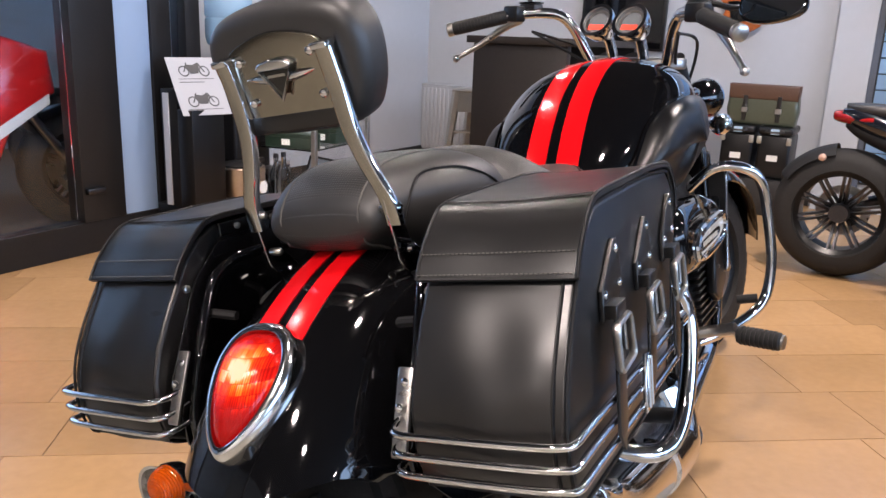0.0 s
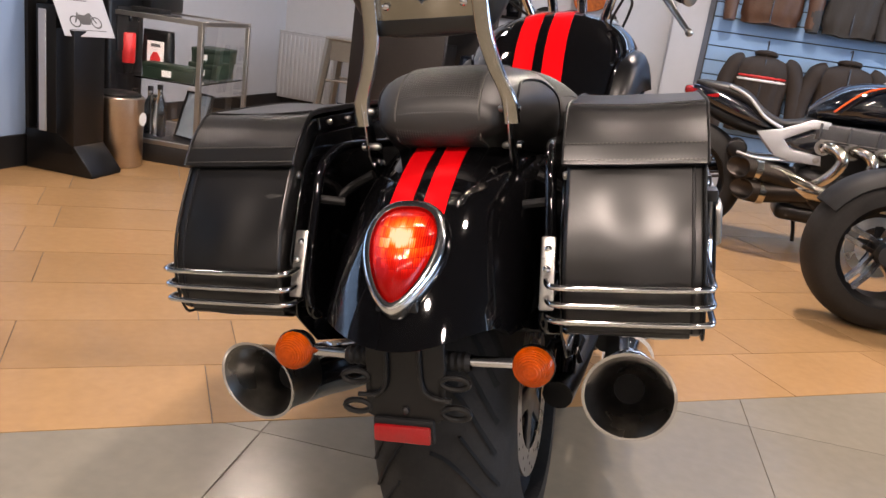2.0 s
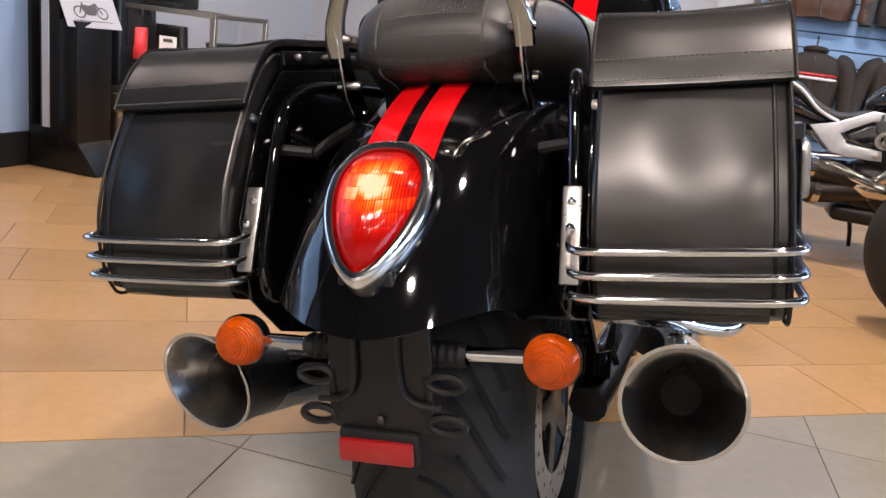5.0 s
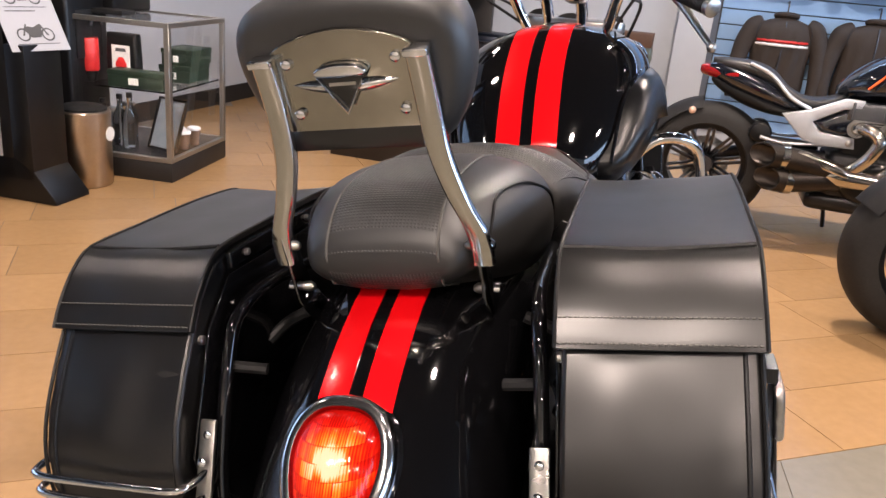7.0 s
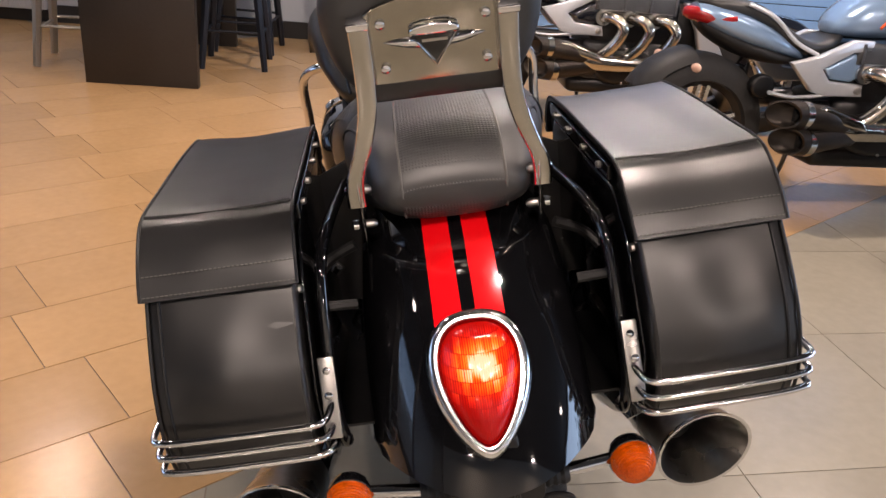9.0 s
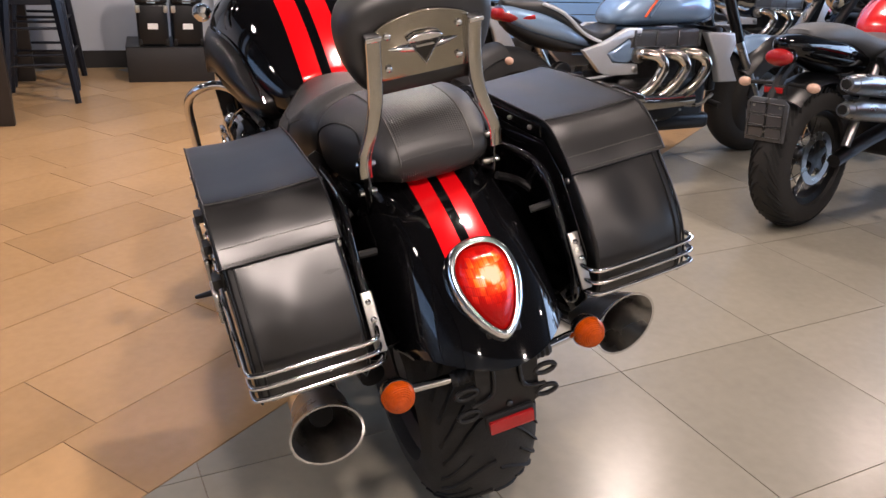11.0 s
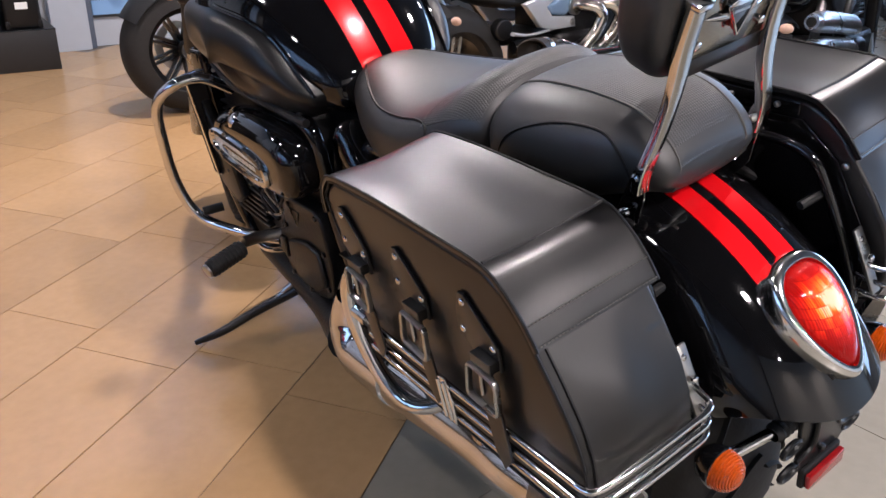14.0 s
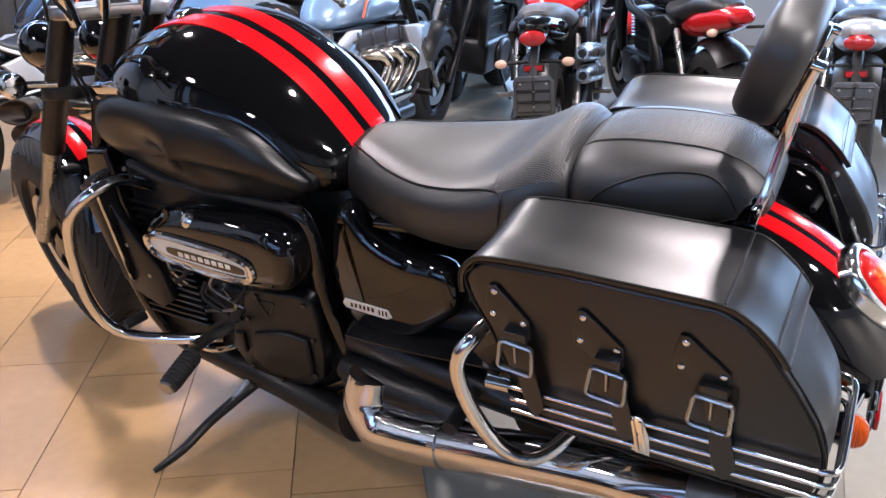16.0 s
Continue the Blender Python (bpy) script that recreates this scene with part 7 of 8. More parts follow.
BOTTLE_BLUE.node_tree.nodes["Principled BSDF"].inputs["Transmission Weight"].default_value = 0.55
part("bottle", lathe([(0.05, 0.93), (0.06, 0.97), (0.125, 1.02), (0.135, 1.06), (0.135, 1.15), (0.127, 1.165), (0.135, 1.18), (0.135, 1.27), (0.127, 1.285), (0.135, 1.30), (0.13, 1.36), (0.0, 1.37)], 32), BOTTLE_BLUE, cooler, "translucent blue bottle")

# display case: base, frame, panes, shelf; what stands in it are things of their own
CASE = pose(-2.265, 2.39, 0, 0, 0, 8.5)
CW, CD, CH = 0.78, 0.66, 0.80
case = thing("display_case", "steel framed glass display case on a black base", "display case", CASE)
CASE_STEEL = material("case_steel", (0.42, 0.41, 0.38), 0.35, metal=0.9, spread=0.15, scale=12)
part("base", box(-CW, 0, 0, CD, 0, 0.10, 0.003), SKIRT, case, "black base")
part("deck", box(-CW + 0.028, -0.028, 0.028, CD - 0.028, 0.10, 0.122, 0.002), BLACK_SATIN, case, "black case floor")
for y0 in (0.0, CD - 0.028):
    part("bottom_rail", box(-CW, 0, y0, y0 + 0.028, 0.1005, 0.125, 0.002, 1), CASE_STEEL, case)
for x0 in (-CW, -0.028):
    part("bottom_rail", box(x0, x0 + 0.028, 0.028, CD - 0.028, 0.1005, 0.125, 0.002, 1), CASE_STEEL, case)
for px in (-CW, -0.028):
    for py in (0.0, CD - 0.028):
        part("post", box(px, px + 0.028, py, py + 0.028, 0.125, CH - 0.025, 0.002, 1), CASE_STEEL, case)
for y0 in (0.0, CD - 0.028):
    part("top_rail", box(-CW, 0, y0, y0 + 0.028, CH - 0.025, CH, 0.002, 1), CASE_STEEL, case)
for x0 in (-CW, -0.028):
    part("top_rail", box(x0, x0 + 0.028, 0.028, CD - 0.028, CH - 0.025, CH, 0.002, 1), CASE_STEEL, case)
GLASS = clear_glass("case_glass")
for n_, b_ in (("pane", box(-CW + 0.028, -0.028, 0.010, 0.015, 0.125, CH - 0.025)), ("pane", box(-0.016, -0.011, 0.028, CD - 0.028, 0.125, CH - 0.025)), ("top_pane", box(-CW + 0.028, -0.028, 0.028, CD - 0.028, CH - 0.012, CH - 0.006)), ("shelf", box(-CW + 0.03, -0.03, 0.03, CD - 0.03, 0.452, 0.460))):
    g = part(n_, b_, GLASS, case, smooth=False)
    g.visible_shadow = False


def in_case(x, y, z, rz=0):
    return CASE @ pose(x, y, z, 0, 0, rz)


RED_TIN = material("red_tin", (0.55, 0.02, 0.02), 0.4, spread=0.15, scale=20)
GREEN_BOX = material("dark_green_card", (0.010, 0.026, 0.014), 0.5, spread=0.3, scale=14)
solid("tin_can", lathe([(0.0, 0.0), (0.045, 0.0), (0.048, 0.005), (0.048, 0.16), (0.044, 0.165), (0.0, 0.165)], 24), RED_TIN, "red tin can on the case's glass shelf", "can", in_case(-0.50, 0.12, 0.515))
solid("cup", lathe([(0.0, 0.0), (0.03, 0.0), (0.042, 0.05), (0.0, 0.05)], 20), BLACK_MATT, "black cup below the red tin", "cup", in_case(-0.50, 0.12, 0.461))
bag_pack = thing("coffee_bag", "black coffee bag with a white label", "coffee bag", in_case(-0.35, 0.20, 0.461))
part("pouch", slab([(-0.085, 0.0), (0.085, 0.0), (0.09, 0.10), (0.082, 0.25), (-0.082, 0.25), (-0.09, 0.10)], -0.035, 0.035, 0.02, "y", 4), BLACK_SATIN, bag_pack, angle=60)
part("label_card", box(-0.05, 0.05, -0.0375, -0.0352, 0.04, 0.19, 0.0006, 1), PAPER, bag_pack, "white label")
part("label_mark", slab([(-0.03, 0.08), (0.03, 0.08), (0.03, 0.10), (0.012, 0.13), (-0.012, 0.13), (-0.03, 0.10)], -0.0388, -0.0374, 0.0004, "y"), RED_TIN, bag_pack)
part("label_mark", slab([(-0.03 + 0.0, 0.158), (0.03, 0.158), (0.026, 0.176), (-0.026, 0.176)], -0.0388, -0.0374, 0.0004, "y"), INK, bag_pack)


def carton(w, d, h, m, label, mat=GREEN_BOX):
    c = thing("carton", label, "carton", m, "cartons in the case")
    part("body", box(-w / 2, w / 2, -d / 2, d / 2, 0, h * 0.7, 0.003), mat, c)
    part("lid", box(-w / 2 - 0.003, w / 2 + 0.003, -d / 2 - 0.003, d / 2 + 0.003, h * 0.7, h, 0.003), mat, c)
    part("label_card", box(-w * 0.12, w * 0.06, -d / 2 - 0.005, -d / 2 - 0.003, h * 0.2, h * 0.6), PAPER, c)
    return c


carton(0.30, 0.10, 0.085, in_case(-0.20, 0.08, 0.461), "long dark green carton on the glass shelf")
carton(0.17, 0.24, 0.09, in_case(-0.15, 0.46, 0.461), "dark green carton on the glass shelf")
carton(0.17, 0.24, 0.085, in_case(-0.14, 0.47, 0.552), "dark green carton on top of another")
BOTTLE = clear_glass("clear_bottle", (0.9, 0.95, 0.97), 0.02)
for k, (bx, by) in enumerate(((-0.44, 0.12), (-0.38, 0.18), (-0.30, 0.14))):
    bt = thing("bottle", "clear glass bottle on the case's floor", "bottle", in_case(bx, by, 0.126), "bottles in the case")
    part("glass", lathe([(0.0, 0.0), (0.035, 0.0), (0.038, 0.01), (0.038, 0.13 + 0.02 * k), (0.014, 0.19 + 0.02 * k), (0.014, 0.24 + 0.02 * k), (0.0, 0.24 + 0.02 * k)], 20), BOTTLE, bt)
    part("cap", lathe([(0.016, 0.225 + 0.02 * k), (0.016, 0.25 + 0.02 * k), (0.0, 0.252 + 0.02 * k)], 16), DARK_STEEL, bt)
for bx, by, br, bh in ((-0.52, 0.13, 0.042, 0.15), (-0.56, 0.24, 0.045, 0.19), (-0.47, 0.25, 0.038, 0.17), (-0.40, 0.30, 0.042, 0.20), (-0.62, 0.16, 0.036, 0.14)):
    jar = thing("glass_jar", "clear glass jar with a dark filling and steel lid", "jar", in_case(bx, by, 0.1225), "jars in the case")
    part("jar_glass", lathe([(0.0, 0.0), (br, 0.0), (br, bh * 0.8), (br * 0.8, bh * 0.9), (br * 0.8, bh), (0.0, bh)], 20), BOTTLE, jar)
    part("filling", lathe([(0.0, 0.004), (br - 0.004, 0.004), (br - 0.004, bh * 0.45), (0.0, bh * 0.47)], 18), BLACK_MATT, jar, "dark filling")
    part("jar_lid", lathe([(br * 0.84, bh - 0.004), (br * 0.84, bh + 0.014), (0.0, bh + 0.016)], 18), STEEL, jar, "steel lid")
easel = thing("picture_frame", "black framed picture leaning on an easel", "picture frame", in_case(-0.14, 0.16, 0.126, -20))
TILT_F = Matrix.Rotation(radians(-20), 4, "X")
part("frame", moved(join(box(-0.10, -0.088, -0.008, 0.008, 0.0, 0.28), box(0.088, 0.10, -0.008, 0.008, 0.0, 0.28), box(-0.088, 0.088, -0.008, 0.008, 0.0, 0.012), box(-0.088, 0.088, -0.008, 0.008, 0.268, 0.28)), TILT_F), BLACK_SATIN, easel)
part("picture", moved(box(-0.088, 0.088, -0.002, 0.004, 0.012, 0.268), TILT_F), material("blue_grey_print", (0.30, 0.36, 0.42), 0.3, spread=0.5, scale=18), easel, "blue-grey printed picture")
part("prop", rod((0, 0.10, 0.25), (0, 0.17, 0.0), 0.006, 6), BLACK_SATIN, easel)
for k in range(3):
    pc = thing("paper_cup", "brown paper cup with a white lid", "paper cup", in_case(-0.06 - 0.055 * (k % 2), 0.25 + 0.06 * k, 0.126), "cups in the case")
    part("cup_body", lathe([(0.0, 0.0), (0.026, 0.0), (0.034, 0.085), (0.0, 0.085)], 20), material("brown_paper", (0.10, 0.06, 0.045), 0.7, spread=0.3, scale=20), pc)
    part("cup_lid", lathe([(0.037, 0.083), (0.037, 0.092), (0.030, 0.10), (0.0, 0.10)], 20), PAPER, pc, "white plastic lid")
coffee = thing("coffee_machine", "black coffee machine standing on the display case", "coffee machine", CASE @ pose(-0.52, 0.42, CH, 0, 0, 0))
part("body", box(-0.17, 0.10, -0.18, 0.20, 0.0, 0.36, 0.015), BLACK_SATIN, coffee, angle=50)
part("head", box(-0.15, 0.09, -0.28, -0.17, 0.20, 0.36, 0.012), BLACK_GLOSS, coffee, angle=50)
part("spout", box(-0.05, 0.0, -0.25, -0.19, 0.15, 0.21, 0.006), DARK_STEEL, coffee)
part("handle", box(0.10, 0.112, -0.10, -0.08, 0.12, 0.30, 0.004), STEEL, coffee, "steel handle")
part("drip_tray", box(-0.15, 0.20, -0.28, -0.15, 0.0, 0.025, 0.005), BLACK_MATT, coffee)

# ---- bar with stools, back wall ----
BAR_WOOD = material("black_brown_veneer", (0.020, 0.015, 0.012), 0.45, spread=0.5, scale=6, bump=0.1, bump_scale=80)
bar = thing("bar_table", "tall black-brown bar table with panel legs", "bar table")
part("panel_leg", box(-1.905, -1.268, 3.52, 3.58, 0, 1.08, 0.003), BAR_WOOD, bar)
part("panel_leg", box(-1.905, -1.268, 4.80, 4.86, 0, 1.08, 0.003), BAR_WOOD, bar)
part("tabletop", box(-1.94, -1.23, 3.48, 4.90, 1.08, 1.125, 0.004), BAR_WOOD, bar)
part("stretcher", box(-1.60, -1.56, 3.58, 4.80, 0.30, 0.80, 0.003), BAR_WOOD, bar)
screen = thing("wall_screen", "dark wall screen in a black frame", "screen", pose(-1.53, Y_BACK - 0.03, 1.42))
part("frame", box(-0.34, 0.34, -0.02, 0.028, -0.36, 0.36, 0.006), BLACK_SATIN, screen)
part("panel", box(-0.32, 0.32, -0.024, -0.0205, -0.34, 0.34), BLACK_GLOSS, screen)


def bar_stool(m, mat, label):
    st = thing("bar_stool", label, "bar stool", m, "stools at the bar")
    part("seat", box(-0.16, 0.16, -0.16, 0.16, 0.735, 0.76, 0.012), mat, st, angle=50)
    for sx in (-1, 1):
        for sy in (-1, 1):
            part("leg", tube([(sx * 0.13, sy * 0.13, 0.74), (sx * 0.20, sy * 0.20, 0.0)], [0.034, 0.022], 6, straight=True), mat, st)
        part("foot_rail", rod((sx * 0.178, -0.178, 0.22), (sx * 0.178, 0.178, 0.22), 0.009, 8), mat, st)
        part("brace", rod((sx * 0.158, -0.158, 0.44), (sx * 0.158, 0.158, 0.44), 0.009, 8), mat, st)
    for sy in (-1, 1):
        part("apron", box(-0.150, 0.150, sy * 0.148 - 0.004, sy * 0.148 + 0.004, 0.60, 0.735, 0.002, 1), mat, st)
        part("apron", box(sy * 0.148 - 0.004, sy * 0.148 + 0.004, -0.140, 0.140, 0.60, 0.735, 0.002, 1), mat, st)
        part("foot_rail", rod((-0.178, sy * 0.178, 0.24), (0.178, sy * 0.178, 0.24), 0.009, 8), mat, st)
        part("brace", rod((-0.155, sy * 0.155, 0.46), (0.155, sy * 0.155, 0.46), 0.009, 8), mat, st)
    return st


STOOL_BLACK = material("blue_black_steel", (0.012, 0.016, 0.026), 0.35, metal=0.3, spread=0.3, scale=12)
bar_stool(pose(-1.17, 4.26, 0, 0, 0, 3), STOOL_BLACK, "blue-black steel bar stool beside the bar")
bar_stool(pose(-1.17, 4.80, 0, 0, 0, -4), STOOL_BLACK, "blue-black steel bar stool by the wall")
bar_stool(pose(-2.12, 4.05, 0, 0, 0, 6), CASE_STEEL, "bare steel bar stool beside the bar")

rad = thing("radiator", "white panel radiator on the wall", "radiator", pose(-3.05, Y_BACK - 0.06, 0.10))
part("panel", box(-0.30, 0.30, -0.03, 0.03, 0.0, 0.58, 0.008), PLASTER, rad)
for k in range(14):
    part("rib", box(-0.285 + 0.042 * k, -0.262 + 0.042 * k, -0.042, -0.028, 0.02, 0.56, 0.006), PLASTER, rad)
part("grille", box(-0.30, 0.30, -0.035, 0.035, 0.58, 0.595, 0.003), PLASTER, rad)

plinth = thing("plinth", "low black display plinth against the wall", "plinth", pose(-0.345, 4.93, 0, 0, 0, -1.5))
part("body", box(-0.30, 0.30, -0.25, 0.25, 0, 0.245, 0.004), SKIRT, plinth)
part("top", box(-0.302, 0.302, -0.252, 0.252, 0.245, 0.252, 0.002, 1), BLACK_SATIN, plinth)
CASE_BLACK = material("black_aluminium_case", (0.012, 0.012, 0.013), 0.35, metal=0.4, spread=0.3, scale=14, bump=0.08, bump_scale=60)
pannier = thing("pannier_case", "black aluminium pannier with steel clasps on the plinth", "pannier", pose(-0.455, 4.90, 0.2525), "panniers on the plinth")
part("body", box(-0.105, 0.105, -0.19, 0.19, 0.0, 0.295, 0.02), CASE_BLACK, pannier, angle=50)
part("lid", box(-0.11, 0.11, -0.195, 0.195, 0.295, 0.346, 0.018), CASE_BLACK, pannier, angle=50)
part("handle", tube([(-0.05, -0.196, 0.322), (-0.05, -0.222, 0.318), (0.05, -0.222, 0.318), (0.05, -0.196, 0.322)], 0.007, 8, 4), DARK_STEEL, pannier)
part("label_plate", box(-0.035, 0.035, -0.1935, -0.1905, 0.12, 0.16), PAPER, pannier, "pale label plate")
part("tag", box(-0.028, 0.028, -0.1985, -0.1955, 0.30, 0.338, 0.001, 1), material("pale_blue_tag", (0.45, 0.6, 0.75), 0.4, spread=0.1), pannier, "pale blue tag")
for sx in (-1, 1):
    part("clasp", box(sx * 0.095 - 0.016, sx * 0.095 + 0.016, -0.205, -0.188, 0.235, 0.285, 0.004), material("clasp_steel", (0.5, 0.5, 0.46), 0.35, metal=0.8, spread=0.2), pannier, "steel clasp")
    part("corner", box(sx * 0.092 - 0.014, sx * 0.092 + 0.014, -0.194, -0.17, 0.0, 0.05, 0.006), CASE_BLACK, pannier)
copy_thing(pannier, pose(-0.215, 4.90, 0.2525))

LEATHER_BROWN = material("brown_leather", (0.0960, 0.0450, 0.0240), 0.5, spread=0.4, scale=10, bump=0.3, bump_scale=80)
CLOTH_GREY = material("grey_textile", (0.0465, 0.0434, 0.0409), 0.8, spread=0.35, scale=14, bump=0.3, bump_scale=200)
CLOTH_DARK = material("dark_brown_textile", (0.0330, 0.0230, 0.0170), 0.75, spread=0.4, scale=12, bump=0.3, bump_scale=160)


def jacket(x, z, w, h, mat, label, stripe=None):
    """Hanging by its shoulders from the slat wall; z is the collar."""
    j = thing("jacket", label, "jacket", pose(x, Y_BACK - 0.14, z), "jackets on the display wall")
    rings = []
    keys = ((0.0, 0.13, 0.045), (0.03, 0.24, 0.065), (0.07, 0.36, 0.08), (0.14, 0.43, 0.09), (0.25, 0.43, 0.095), (0.38, 0.41, 0.092), (0.5, 0.40, 0.09), (0.65, 0.41, 0.088), (0.8, 0.42, 0.086), (0.9, 0.41, 0.084), (0.93, 0.385, 0.078), (1.0, 0.38, 0.076))
    for f, hw, d in keys:
        ring = []
        for c, q in oval(48, 1, 1, 2.5):
            fold = 1 + (0.10 * math.sin(13 * c + 5 * f + x * 9) + 0.07 * math.sin(27 * c - 8 * f + x * 5)) * min(1, f * 3)
            ring.append((w * hw * c * (1 + 0.03 * math.sin(7 * f + 3 * c + x * 4)), d * q * fold, -h * f - 0.008 * math.sin(5 * c + x * 7) * f))
        rings.append(ring)
    part("torso", loft(rings), mat, j, angle=75)
    for sx in (-1, 1):
        line = smooth_line([(sx * w * 0.30, 0, -h * 0.07), (sx * w * 0.42, -0.01, -h * 0.14), (sx * w * 0.52, -0.02, -h * 0.36), (sx * w * 0.56, -0.04, -h * 0.64), (sx * w * 0.55, -0.06, -h * 0.95)], 6)
        radii = [0.05 + 0.028 * min(1, k / 6) - 0.032 * k / (len(line) - 1) + 0.0015 * math.sin(k * 0.9 + x * 6) for k in range(len(line))]
        part("sleeve", tube(line, radii, 16, 1, straight=True), mat, j, angle=75)
        part("cuff", tube([line[-2], line[-1], line[-1] + Vector((0, -0.004, -0.03))], [0.047, 0.046, 0.042], 14, straight=True), mat, j)
        part("shoulder_seam", tube([(sx * w * 0.33, -0.06, -h * 0.06), (sx * w * 0.37, -0.085, -h * 0.16), (sx * w * 0.36, -0.09, -h * 0.27)], 0.003, 6, 4), BLACK_MATT, j)
    part("collar", tube([(0.068 * math.cos(a), 0.05 * math.sin(a), 0.016 - 0.012 * math.sin(a)) for a in (2 * math.pi * k / 16 for k in range(16))], 0.018, 8, 1, closed=True, straight=True), mat, j)
    part("hook", tube([(0, 0.12, 0.10), (0, 0.02, 0.11), (0, 0.0, 0.06), (0, 0.0, 0.0)], 0.005, 6, 4), DARK_STEEL, j)
    part("zip", tube([(0.0, -0.078, -h * 0.03), (0.004, -0.096, -h * 0.3), (-0.004, -0.092, -h * 0.7), (0.0, -0.082, -h * 0.98)], 0.005, 6, 5), DARK_STEEL, j)
    if stripe:
        for dz, m_ in stripe:
            part("chest_band", tube([(w * 0.40 * math.cos(a), 0.104 * math.sin(a), -h * dz) for a in (math.pi * (1.04 + 0.92 * k / 24) for k in range(25))], 0.011, 8, 2, flat=0.9), m_, j)
    return j


jacket(0.70, 1.80, 0.52, 0.52, LEATHER_BROWN, "brown leather jacket hanging on the display wall")
jacket(1.25, 1.82, 0.46, 0.56, CLOTH_GREY, "grey textile jacket hanging on the display wall")
jacket(1.72, 1.84, 0.46, 0.58, CLOTH_GREY, "grey textile jacket hanging on the display wall")
jacket(0.74, 1.05, 0.48, 0.56, CLOTH_DARK, "dark brown jacket with a red and white chest band", ((0.27, RED_TIN), (0.315, PAPER)))
jacket(1.32, 1.06, 0.48, 0.56, CLOTH_DARK, "dark brown jacket hanging on the display wall")
jacket(2.3, 1.80, 0.48, 0.56, LEATHER_BROWN, "brown leather jacket hanging on the display wall")
jacket(1.95, 1.05, 0.48, 0.56, CLOTH_GREY, "grey textile jacket hanging low on the display wall")

guitar = thing("guitar", "orange and black electric guitar hung on the wall", "guitar", pose(-0.66, Y_BACK - 0.05, 1.40, 0, -18, 0))
gl = smooth_line([(0.0, -0.20, 0), (0.13, -0.17, 0), (0.15, -0.07, 0), (0.09, 0.02, 0), (0.12, 0.12, 0), (0.05, 0.13, 0), (0.0, 0.09, 0), (-0.05, 0.14, 0), (-0.13, 0.14, 0), (-0.09, 0.02, 0), (-0.15, -0.07, 0), (-0.13, -0.17, 0)], 4, True)
part("body", slab([(p.x, p.y) for p in gl], -0.022, 0.022, 0.01, "y"), material("sunburst_varnish", (0.62, 0.16, 0.02), 0.2, coat=0.8, second=(0.10, 0.02, 0.01), scale=5), guitar)
part("neck", box(-0.022, 0.022, -0.028, -0.006, 0.10, 0.60, 0.004), BAR_WOOD, guitar)
part("pickguard", slab([(-0.07, -0.10), (0.06, -0.12), (0.08, 0.02), (-0.06, 0.06)], -0.0245, -0.022, 0.0008, "y"), BLACK_GLOSS, guitar)

OLIVE = material("olive_paint", (0.075, 0.085, 0.055), 0.35, coat=0.4, spread=0.2, scale=5)
bag2 = thing("tail_bag", "dark green leather tool bag lying on the black panniers", "bag", pose(-0.335, 4.86, 0.5995))
part("body", slab([(-0.22, 0.0), (0.22, 0.0), (0.235, 0.10), (0.22, 0.26), (-0.22, 0.26), (-0.235, 0.10)], -0.07, 0.07, 0.03, "y", 4), OLIVE, bag2, angle=60)
part("flap", slab([(-0.225, 0.175), (0.225, 0.175), (0.228, 0.275), (-0.228, 0.275)], -0.078, 0.05, 0.012, "y", 3), LEATHER_BROWN, bag2, "brown leather lid", angle=60)
for sx in (-1, 1):
    part("strap", box(sx * 0.11 - 0.014, sx * 0.11 + 0.014, -0.084, -0.076, 0.03, 0.20, 0.002, 1), LEATHER, bag2)
    part("buckle", box(sx * 0.11 - 0.02, sx * 0.11 + 0.02, -0.090, -0.082, 0.085, 0.12, 0.003, 1), STEEL, bag2)

# sport machines behind the partition
sport = showroom_bike(pose(-3.80, 0.16, 0, 0, -4, -15), "red sport motorcycle with white stripes behind the glass", TANK_RED, TANK_RED, BLACK_SATIN, header=False)
for s in (-1, 1):
    part("fairing", slab([(1.42, 0.95), (1.20, 1.02), (0.92, 0.86), (0.50, 0.52), (0.42, 0.30), (0.80, 0.22), (1.12, 0.36), (1.22, 0.58), (1.44, 0.74)], s * 0.19, s * 0.26, 0.03, "x", 4), TANK_RED, sport, "red fairing", angle=60)
    part("fairing_stripe", slab([(1.40, 0.735), (0.90, 0.42), (0.90, 0.345), (1.40, 0.685)], s * 0.26, s * 0.263, 0.001), PAPER, sport, "white stripe")
copy_thing(sport, pose(-4.9, 0.75, 0, 0, -4, -20))

# ---- floor tiles ----
def tile_mesh(name, w, h, mat):
    return mesh_of(name, box(-w / 2 + 0.0015, w / 2 - 0.0015, -h / 2 + 0.0015, h / 2 - 0.0015, -0.02, 0.0), mat, False)


def add_tile(me, x, y, ang):
    ob = new("tile", me)
    ob.matrix_basis = pose(x, y, random.uniform(-0.0004, 0.0), 0, 0, ang)
    ob.parent = floor


random.seed(5)
A1, ROW, LEN, Q0 = 37.0, 0.317, 0.60, 0.472
ca, sa = math.cos(radians(A1)), math.sin(radians(A1))
warm_me = tile_mesh("warm_tile", LEN, ROW, WARM_TILE)
rest_w = []
for r in range(0, 24):
    off = (0.139, 0.235)[r % 2]
    for k in range(-16, 18):
        p, q = off + LEN * (k + 0.5), Q0 + ROW * (r + 0.5)
        x, y = p * ca - q * sa, p * sa + q * ca
        if not (-3.3 < x < 5.0 and -3 < y < Y_BACK - 0.1):
            continue
        if -2.9 < x < 1.7 and y < 4.6:
            add_tile(warm_me, x, y, A1)
        else:
            rest_w.append((x, y))
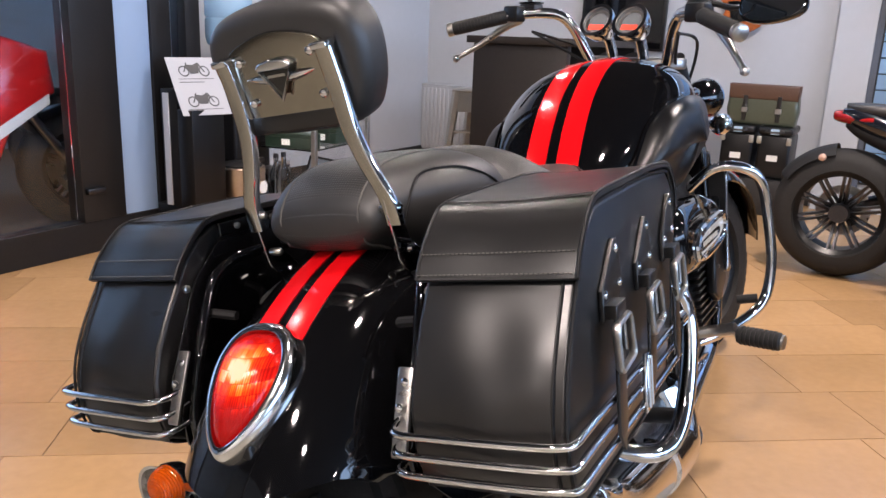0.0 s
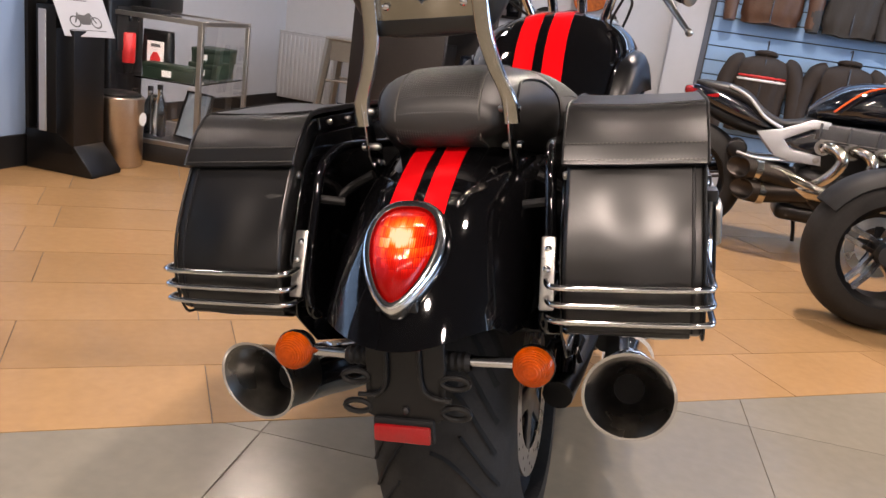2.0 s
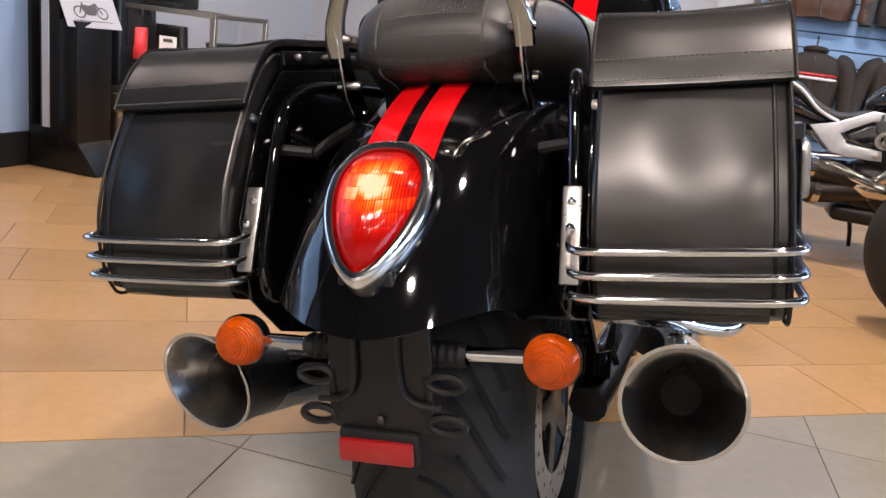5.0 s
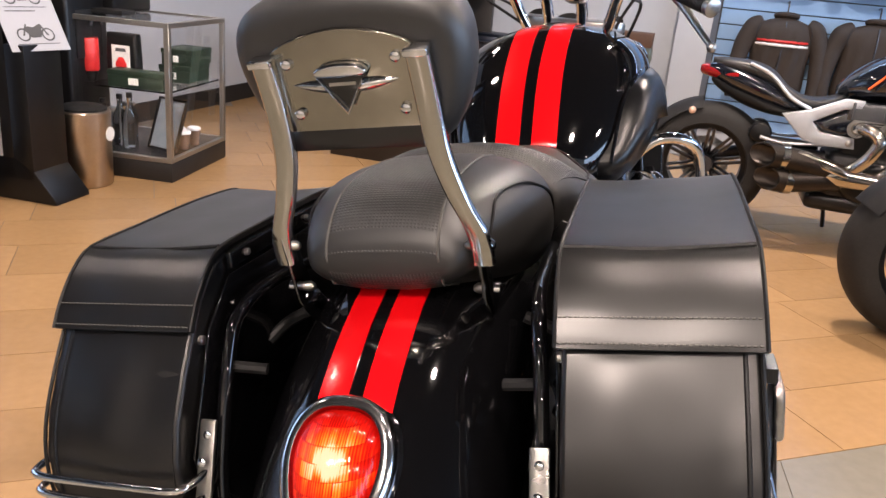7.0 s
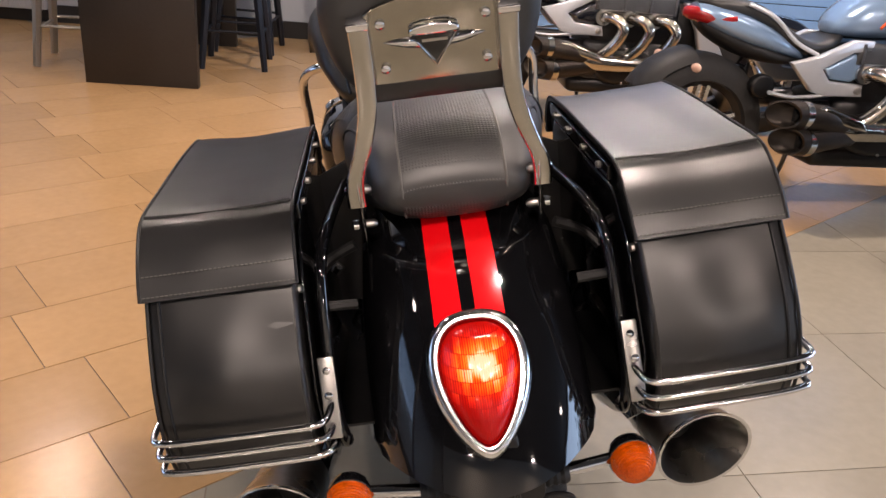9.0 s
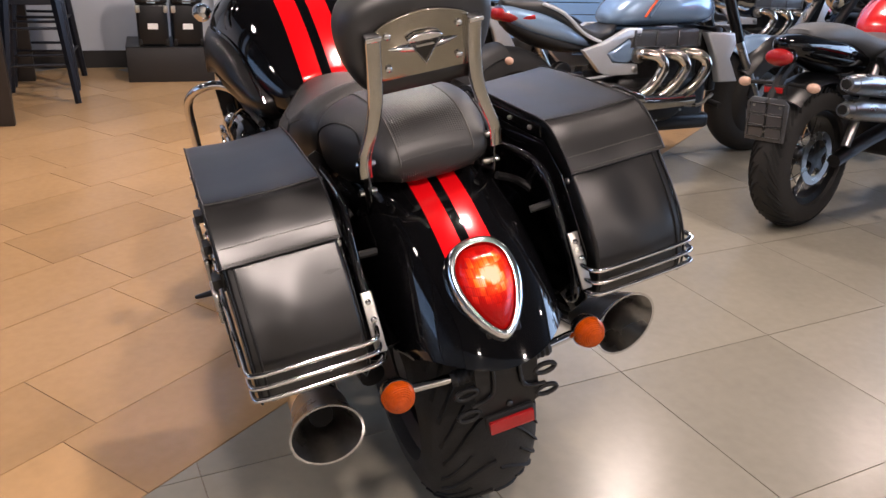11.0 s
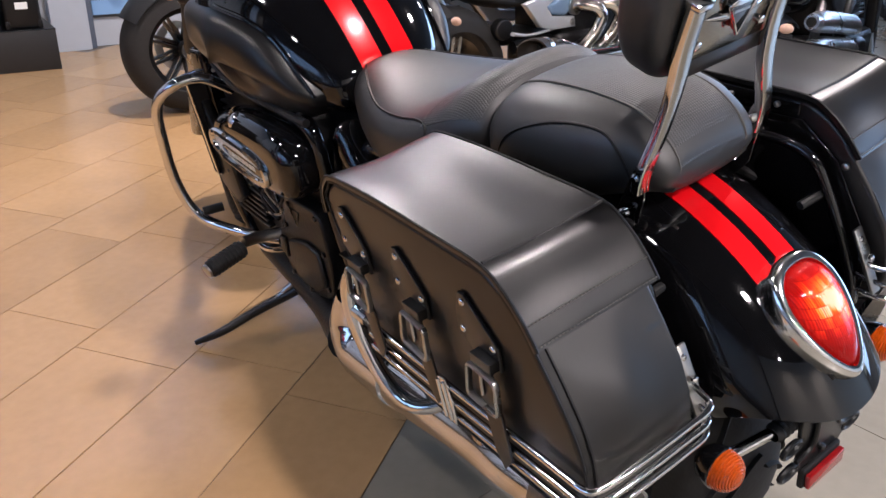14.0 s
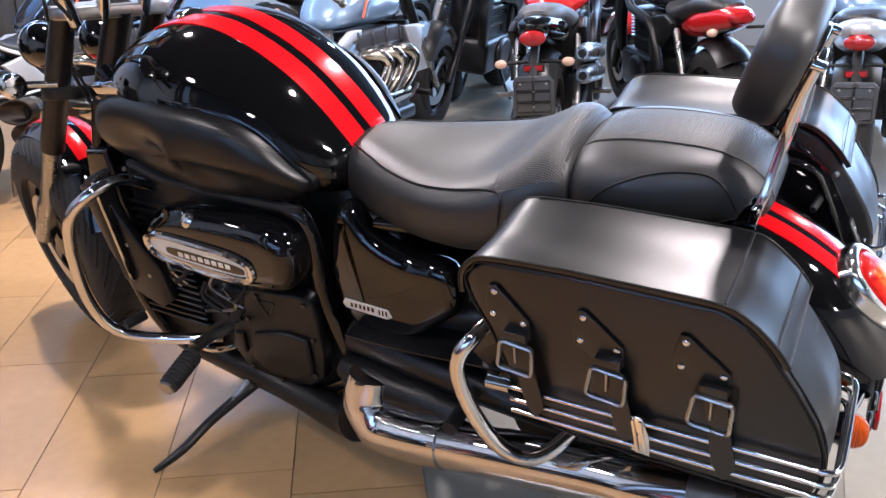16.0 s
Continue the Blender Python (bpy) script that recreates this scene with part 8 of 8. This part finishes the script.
grey_me = tile_mesh("grey_tile", 0.615, 0.615, GREY_TILE)
A2, G = 6.0, 0.615
cb, sb = math.cos(radians(A2)), math.sin(radians(A2))


def clip(poly, limit):
    """Keeps the part of a polygon on the grey side of the seam."""
    out = []
    for i, a in enumerate(poly):
        b = poly[(i + 1) % len(poly)]
        da, db = -a[0] * sa + a[1] * ca - limit, -b[0] * sa + b[1] * ca - limit
        if da <= 0:
            out.append(a)
        if da * db < 0:
            t = da / (da - db)
            out.append((a[0] + (b[0] - a[0]) * t, a[1] + (b[1] - a[1]) * t))
    return out


rest_g = []
for i in range(-9, 13):
    for j in range(-10, 9):
        corners = []
        for du, dv in ((0.0015, 0.0015), (G - 0.0015, 0.0015), (G - 0.0015, G - 0.0015), (0.0015, G - 0.0015)):
            u, v = i * G + du, j * G + dv
            corners.append((0.688 + u * cb - v * sb, 0.252 + u * sb + v * cb))
        cx, cy = sum(c[0] for c in corners) / 4, sum(c[1] for c in corners) / 4
        if not (-2.7 < cx < 7.6 and -5.5 < cy < 4.9):
            continue
        ds = [-c[0] * sa + c[1] * ca - (Q0 - 0.002) for c in corners]
        if min(ds) >= -0.004:
            continue
        near = -1.6 < cx < 3.4 and -1.6 < cy < 2.4
        if max(ds) <= 0:
            if near:
                add_tile(grey_me, cx, cy, A2)
            else:
                rest_g.append((cx, cy))
        else:
            poly = clip(corners, Q0 - 0.002)
            if len(poly) < 3:
                continue
            bm = bmesh.new()
            top = [bm.verts.new((x - cx, y - cy, 0)) for x, y in poly]
            low = [bm.verts.new((x - cx, y - cy, -0.02)) for x, y in poly]
            bm.faces.new(top)
            bm.faces.new(list(reversed(low)))
            for a in range(len(poly)):
                b2 = (a + 1) % len(poly)
                bm.faces.new((top[a], low[a], low[b2], top[b2]))
            add_tile(mesh_of("grey_tile_cut", bm, GREY_TILE, False), cx, cy, 0)


def tile_rest(name, places, w, h, ang, mat):
    verts, faces = [], []
    c, s = math.cos(radians(ang)), math.sin(radians(ang))
    for x, y in places:
        n0 = len(verts)
        for u, v in ((-1, -1), (1, -1), (1, 1), (-1, 1)):
            a, b = u * (w / 2 - 0.0015), v * (h / 2 - 0.0015)
            verts.append((x + a * c - b * s, y + a * s + b * c, -0.0002))
        for u, v in ((-1, -1), (1, -1), (1, 1), (-1, 1)):
            a, b = u * (w / 2 - 0.0015), v * (h / 2 - 0.0015)
            verts.append((x + a * c - b * s, y + a * s + b * c, -0.02))
        faces += [(n0, n0 + 1, n0 + 2, n0 + 3), (n0 + 4, n0 + 7, n0 + 6, n0 + 5)] + [(n0 + k, n0 + 4 + k, n0 + 4 + (k + 1) % 4, n0 + (k + 1) % 4) for k in range(4)]
    me = bpy.data.meshes.new(name)
    me.from_pydata(verts, [], faces)
    me.materials.append(mat)
    ob = new(name, me)
    ob.parent = floor
    tagged(ob, kind="stuff")


tile_rest("tile_field", rest_w, LEN, ROW, A1, WARM_TILE)
tile_rest("tile_field", rest_g, G, G, A2, GREY_TILE)
